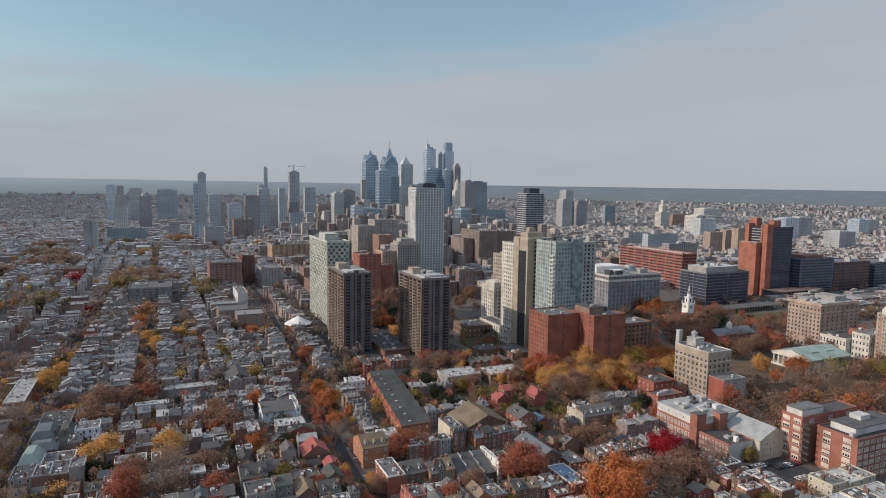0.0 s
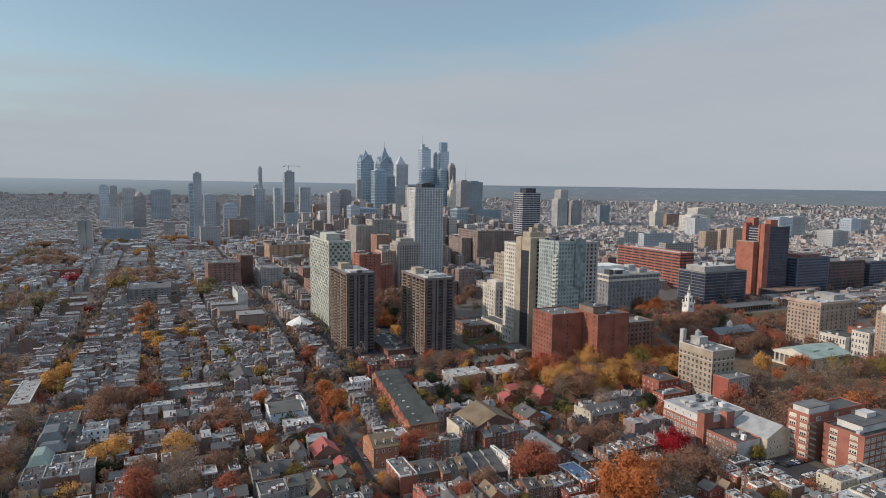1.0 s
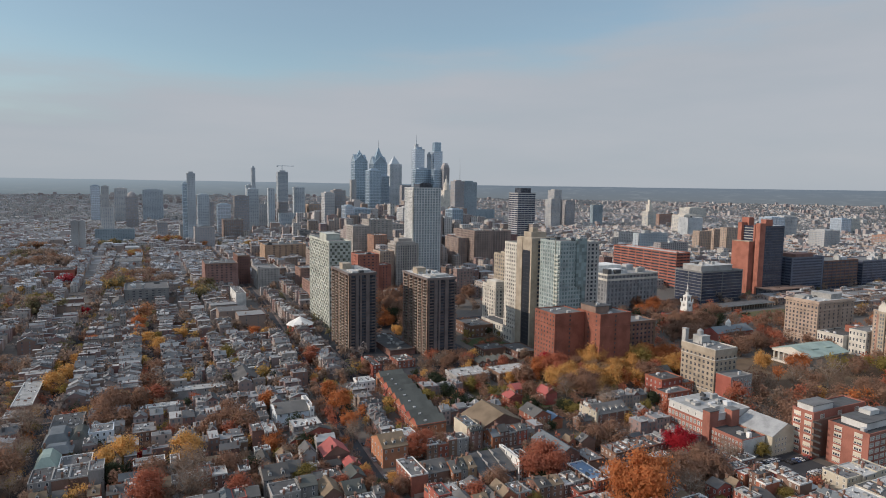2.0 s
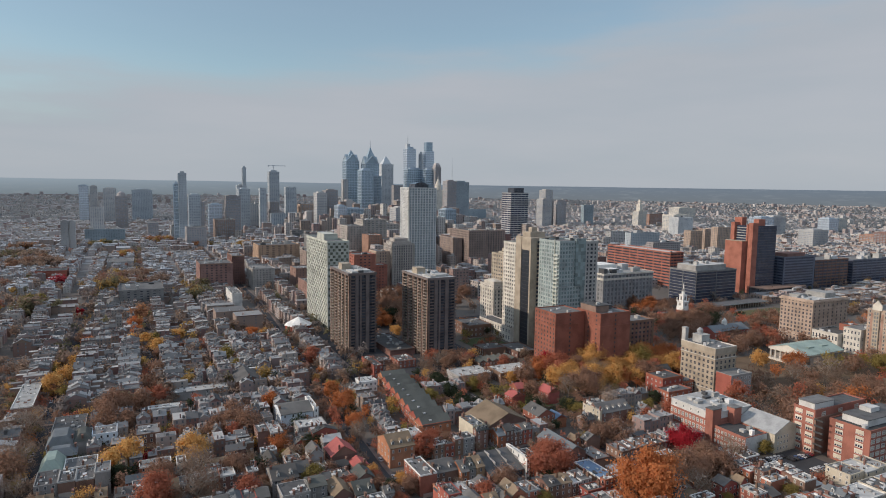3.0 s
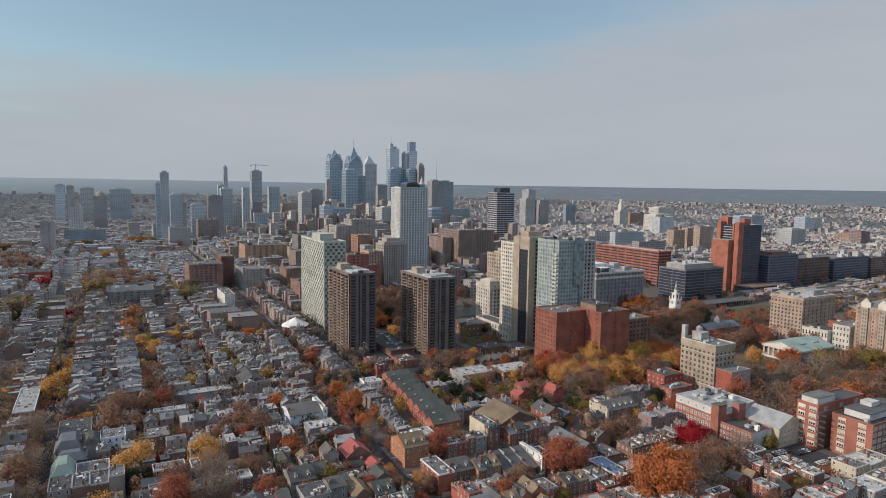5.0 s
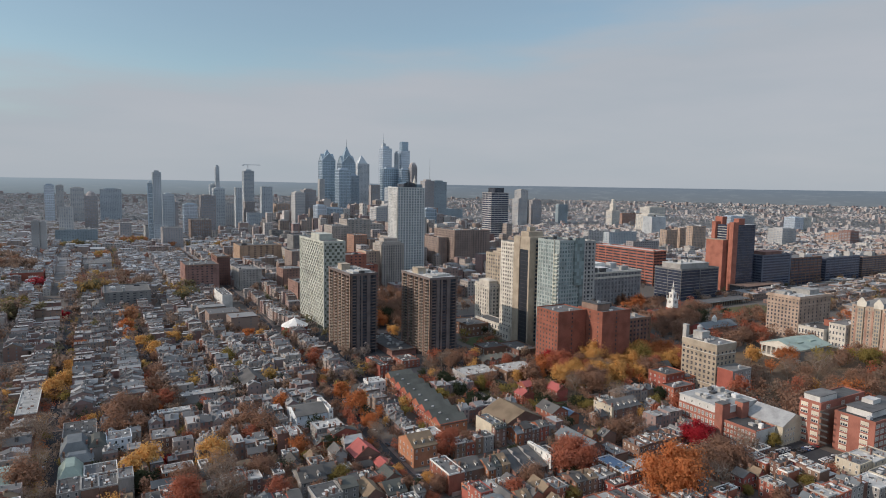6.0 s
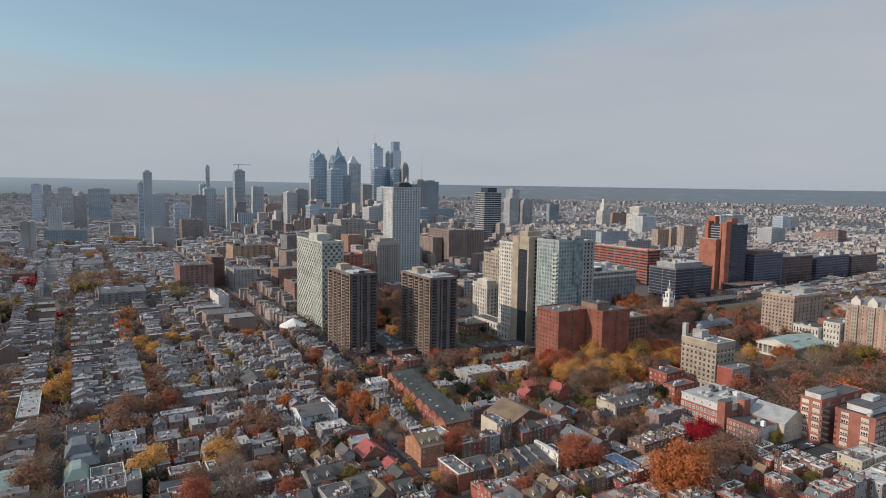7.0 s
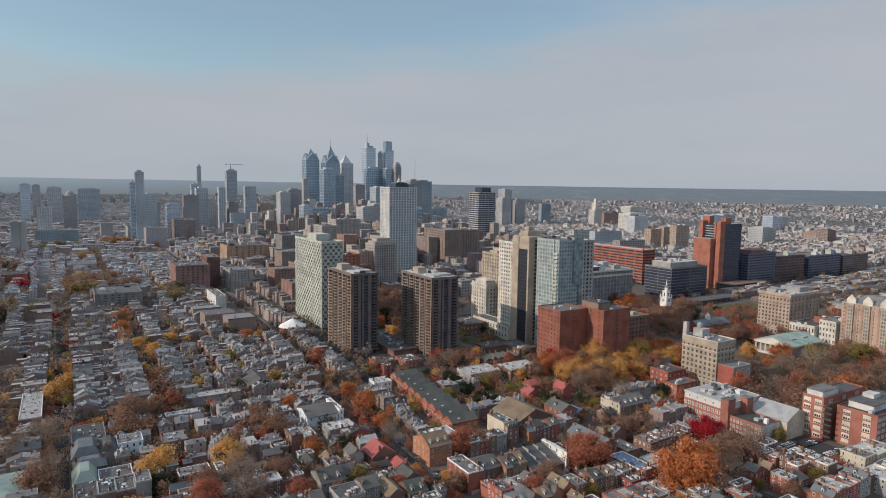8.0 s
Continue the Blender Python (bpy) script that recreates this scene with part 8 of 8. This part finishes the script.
def grow():
    """The nearest trees are things with trunk and crown; those further off are joined by colour."""
    order = TREES[:PLANTS] + sorted(TREES[PLANTS:], key=lambda q: math.hypot(q[0], q[1]))
    for x, y, r, colour in order[:300]:
        top = thing("tree", x, y, 0, rt_.uniform(0, 360), TREE_WORDS[colour], "tree")
        k = r * rt_.uniform(0.92, 1.06)
        for ob in (part("trunk", rt_.choice(TRUNKS_BARE if colour == "bare" else TRUNKS), None, top), part("crown", rt_.choice(BROAD[colour] if r > 8.4 and colour in BROAD else FINE[colour] if colour in FINE and math.hypot(x, y) < 340 else CROWNS[colour]), None, top)):
            ob.scale = (k, k, k * rt_.uniform(0.85, 1.0))
    r = random.Random(31)
    sets = {}
    far = [(x, y, k, c, 230) for x, y, k, c in order[300:]]

    def put(x, y, k, c, n):
        far.append((x, y, k, c, n))

    names = ["brown"] * 9 + ["rust"] + ["yellow"] + ["olive"] * 2 + ["bare"] * 5
    # along the streets that run away from the eye, and down the backs of their blocks
    for xs in (-13, -71, -150, -232, -318, -400, -485):
        for side in (-4.6, 4.6):
            y = 600.0 if xs > -100 else 440.0
            while y < 1500:
                if r.random() < (0.62 if xs == -13 else 0.3 if xs > -100 else 0.16):
                    put(xs + side + r.uniform(-0.6, 0.6), y, r.uniform(3.0, 5.2), r.choice(names), 60 if y < 800 else 36)
                y += r.uniform(6, 12)
    # tree masses in the parks and squares
    for mx, my, sx, sy, count, mix in ((-175, 1235, 26, 30, 40, ["brown"]), (-205, 1370, 24, 30, 26, ["brown", "olive"]), (-28, 985, 30, 60, 72, ["brown", "brown", "brown", "yellow", "rust"]), (55, 890, 7, 18, 12, ["yellow", "olive"]), (-18, 712, 4, 5, 4, ["orange"]), (-156, 1228, 26, 40, 34, ["brown"]), (221, 1492, 10, 10, 8, ["yellow", "orange"]), (-50, 925, 9, 20, 12, ["yellow", "olive"]), (43, 1633, 26, 20, 30, ["yellow", "orange", "orange"]), (-33, 1321, 8, 22, 16, ["orange", "yellow"]), (104, 1520, 8, 10, 6, ["orange"]), (192, 1437, 12, 12, 10, ["yellow"]), (-220, 1549, 24, 14, 16, ["orange", "brown"]), (-75, 1578, 24, 10, 14, ["olive", "yellow"]), (-122, 805, 14, 16, 18, ["olive", "brown", "olive"]), (45, 850, 9, 28, 20, ["olive", "brown", "yellow"]), (-109, 981, 5, 6, 5, ["red"]), (10, 960, 10, 20, 12, ["brown"]), (-230, 1130, 20, 40, 30, ["brown", "bare"])):
        for _ in range(int(count * 1.4)):
            put(mx + r.gauss(0, sx * 0.6), my + r.gauss(0, sy * 0.6), r.uniform(5, 8), r.choice(mix), 99)
    made = 0
    while made < 2700:
        y = 440 + 2000 * r.random() ** 1.7
        x = r.uniform(-0.28 * y - 40, 2.2 * y)
        if math.hypot(x, y) > 2500:
            continue
        if x > 0.3 * y and (r.random() < 0.6 or x < 610 and y < 600):
            continue
        if not free(x - 1.2, x + 1.2, y - 1.2, y + 1.2) or on_street(x, y, -2):
            continue
        made += 1
        put(x, y, r.uniform(2.6, 5.8), r.choice(names), 64 if y < 700 else 40 if y < 1100 else 26)
    for x, y, k, c, n in far:
        z0 = ground_height(math.hypot(x, y))
        s = sets.setdefault((c, n < 100), Shape())
        lobes = [Vector((r.gauss(0, 0.45), r.gauss(0, 0.45), r.gauss(0, 0.35))) for _ in range(5)]
        size = 1.0 * (30 / n) ** 0.5
        s.limb((x, y, z0), (x, y, z0 + k * 1.1), 0.06 * k, 0.03 * k, 3)
        for i in range(int(n * 1.4)):
            p = (lobes[i % 5] + Vector((r.gauss(0, 0.3), r.gauss(0, 0.3), r.gauss(0, 0.26)))) * k + Vector((x, y, z0 + k * 1.35))
            g = (lobes[i % 5] + Vector((r.gauss(0, 0.5), r.gauss(0, 0.5), r.gauss(0.3, 0.5)))).normalized()
            u = g.orthogonal().normalized()
            u.rotate(Matrix.Rotation(r.uniform(0, 6.28), 3, g))
            v = g.cross(u)
            z = k * r.uniform(0.2, 0.36) * size
            s.face([p - u * z * 1.2, p + u * z * 0.5 - v * z * 1.2, p + u * z * 0.7 + v * z])
    for k in sorted(sets):
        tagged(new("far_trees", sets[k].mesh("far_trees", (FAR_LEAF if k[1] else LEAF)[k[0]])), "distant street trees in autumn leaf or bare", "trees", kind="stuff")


grow()

# ---- parked cars, garden walls, street lamps ----
CAR_PAINT = {k: paint(k + "_car_paint", c, rough=0.3, vary=0.05, bump=0.0) for k, c in {"white": (0.7, 0.7, 0.7), "silver": (0.42, 0.43, 0.45), "black": (0.025, 0.025, 0.028), "red": (0.32, 0.03, 0.03), "blue": (0.05, 0.09, 0.2)}.items()}
TYRE = paint("tyre_rubber", (0.02, 0.02, 0.02), vary=0.0)
CARS = {}


def car_meshes(colour):
    if colour not in CARS:
        body = Shape()
        prof = [(-2.2, 0.35), (2.2, 0.35), (2.25, 0.75), (1.9, 0.9), (-2.15, 0.95), (-2.25, 0.7)]
        n = len(prof)
        k = len(body.v)
        for sx in (-0.88, 0.88):
            body.v += [(sx, y, z) for y, z in prof]
        body.f += [tuple(range(n))[::-1], tuple(range(n, 2 * n))] + [(i, (i + 1) % n, n + (i + 1) % n, n + i) for i in range(n)]
        body.m += [0] * (n + 2)
        cab = Shape().frustum((-0.8, 0.8, -1.7, 0.95, 0.9), (-0.64, 0.64, -1.2, 0.25, 1.42))
        roof = Shape().box(-0.64, 0.64, -1.2, 0.25, 1.42, 1.47)
        wheel = Shape()
        for sx in (-0.1, 0.1):
            wheel.v += [(sx, 0.33 * math.cos(2 * math.pi * i / 12), 0.33 * math.sin(2 * math.pi * i / 12)) for i in range(12)]
        wheel.f += [tuple(range(12))[::-1], tuple(range(12, 24))] + [(i, (i + 1) % 12, 12 + (i + 1) % 12, 12 + i) for i in range(12)]
        wheel.m += [0] * 14
        CARS[colour] = (body.mesh("body", CAR_PAINT[colour]), cab.mesh("cabin_glass", GLASS_DARK), roof.mesh("roof", CAR_PAINT[colour]), wheel.mesh("wheel", TYRE))
    return CARS[colour]


def car(x, y, turn, colour, z=0.05):
    top = thing("car", x, y, z, turn, f"{colour} parked car beside the kerb", "car", "parked cars")
    b, c, r, w = car_meshes(colour)
    part("body", b, None, top)
    part("cabin_glass", c, None, top)
    part("roof", r, None, top)
    for sx in (-0.8, 0.8):
        for sy in (-1.35, 1.35):
            part("wheel", w, None, top, at=(sx, sy, 0.33))


rc = random.Random(9)
COLOURS = ["white", "silver", "black", "black", "silver", "red", "blue"]
for i, yy in enumerate(range(262, 560, 7)):
    if rc.random() < 0.4:
        car(81.3 + (yy - 200) * 0.0535 + 2.1, yy, -3, rc.choice(COLOURS))
for yy in range(345, 590, 8):
    if rc.random() < 0.35:
        car(-73.5, yy, 0, rc.choice(COLOURS))
for i in range(6):
    car(272 + 3.0 * i, 217.5, 0, rc.choice(COLOURS), 0.07)
for i in range(6):
    car(288 + 3.1 * i, 212.5, 0, rc.choice(COLOURS), 0.07)
for i in range(5):
    car(287 + 3.0 * i, 199, 0, ["white", "white", "silver", "black", "white"][i], 0.07)
for i in range(4):
    car(137 + 6.4 * i, 286.2, 90, rc.choice(COLOURS))


def garden_walls():
    s = Shape()
    r = random.Random(8)
    for x0, x1, y0, y1, n in ((-66, 75, 255, 430, 190), (-60, 86, 440, 590, 120), (96, 262, 182, 300, 170), (135, 290, 300, 420, 110), (-140, -80, 330, 590, 70)):
        for _ in range(n):
            x, y, l = r.uniform(x0, x1), r.uniform(y0, y1), r.uniform(4, 11)
            w, d = (l, 0.3) if r.random() < 0.5 else (0.3, l)
            if free(x - w / 2, x + w / 2, y - d / 2, y + d / 2) and not on_street(x, y, l / 2):
                s.box(x - w / 2, x + w / 2, y - d / 2, y + d / 2, 0, r.uniform(1.5, 2.2))
                if r.random() < 0.3 and free(x, x + 3.2, y, y + 2.6):
                    s.box(x + 0.2, x + 3.0, y + 0.3, y + 2.5, 0, r.uniform(2.2, 2.8))
    tagged(new("garden_walls", s.mesh("garden_walls", MANY_BRICK)), "brick garden walls and sheds between the yards", "garden walls", kind="stuff")


garden_walls()
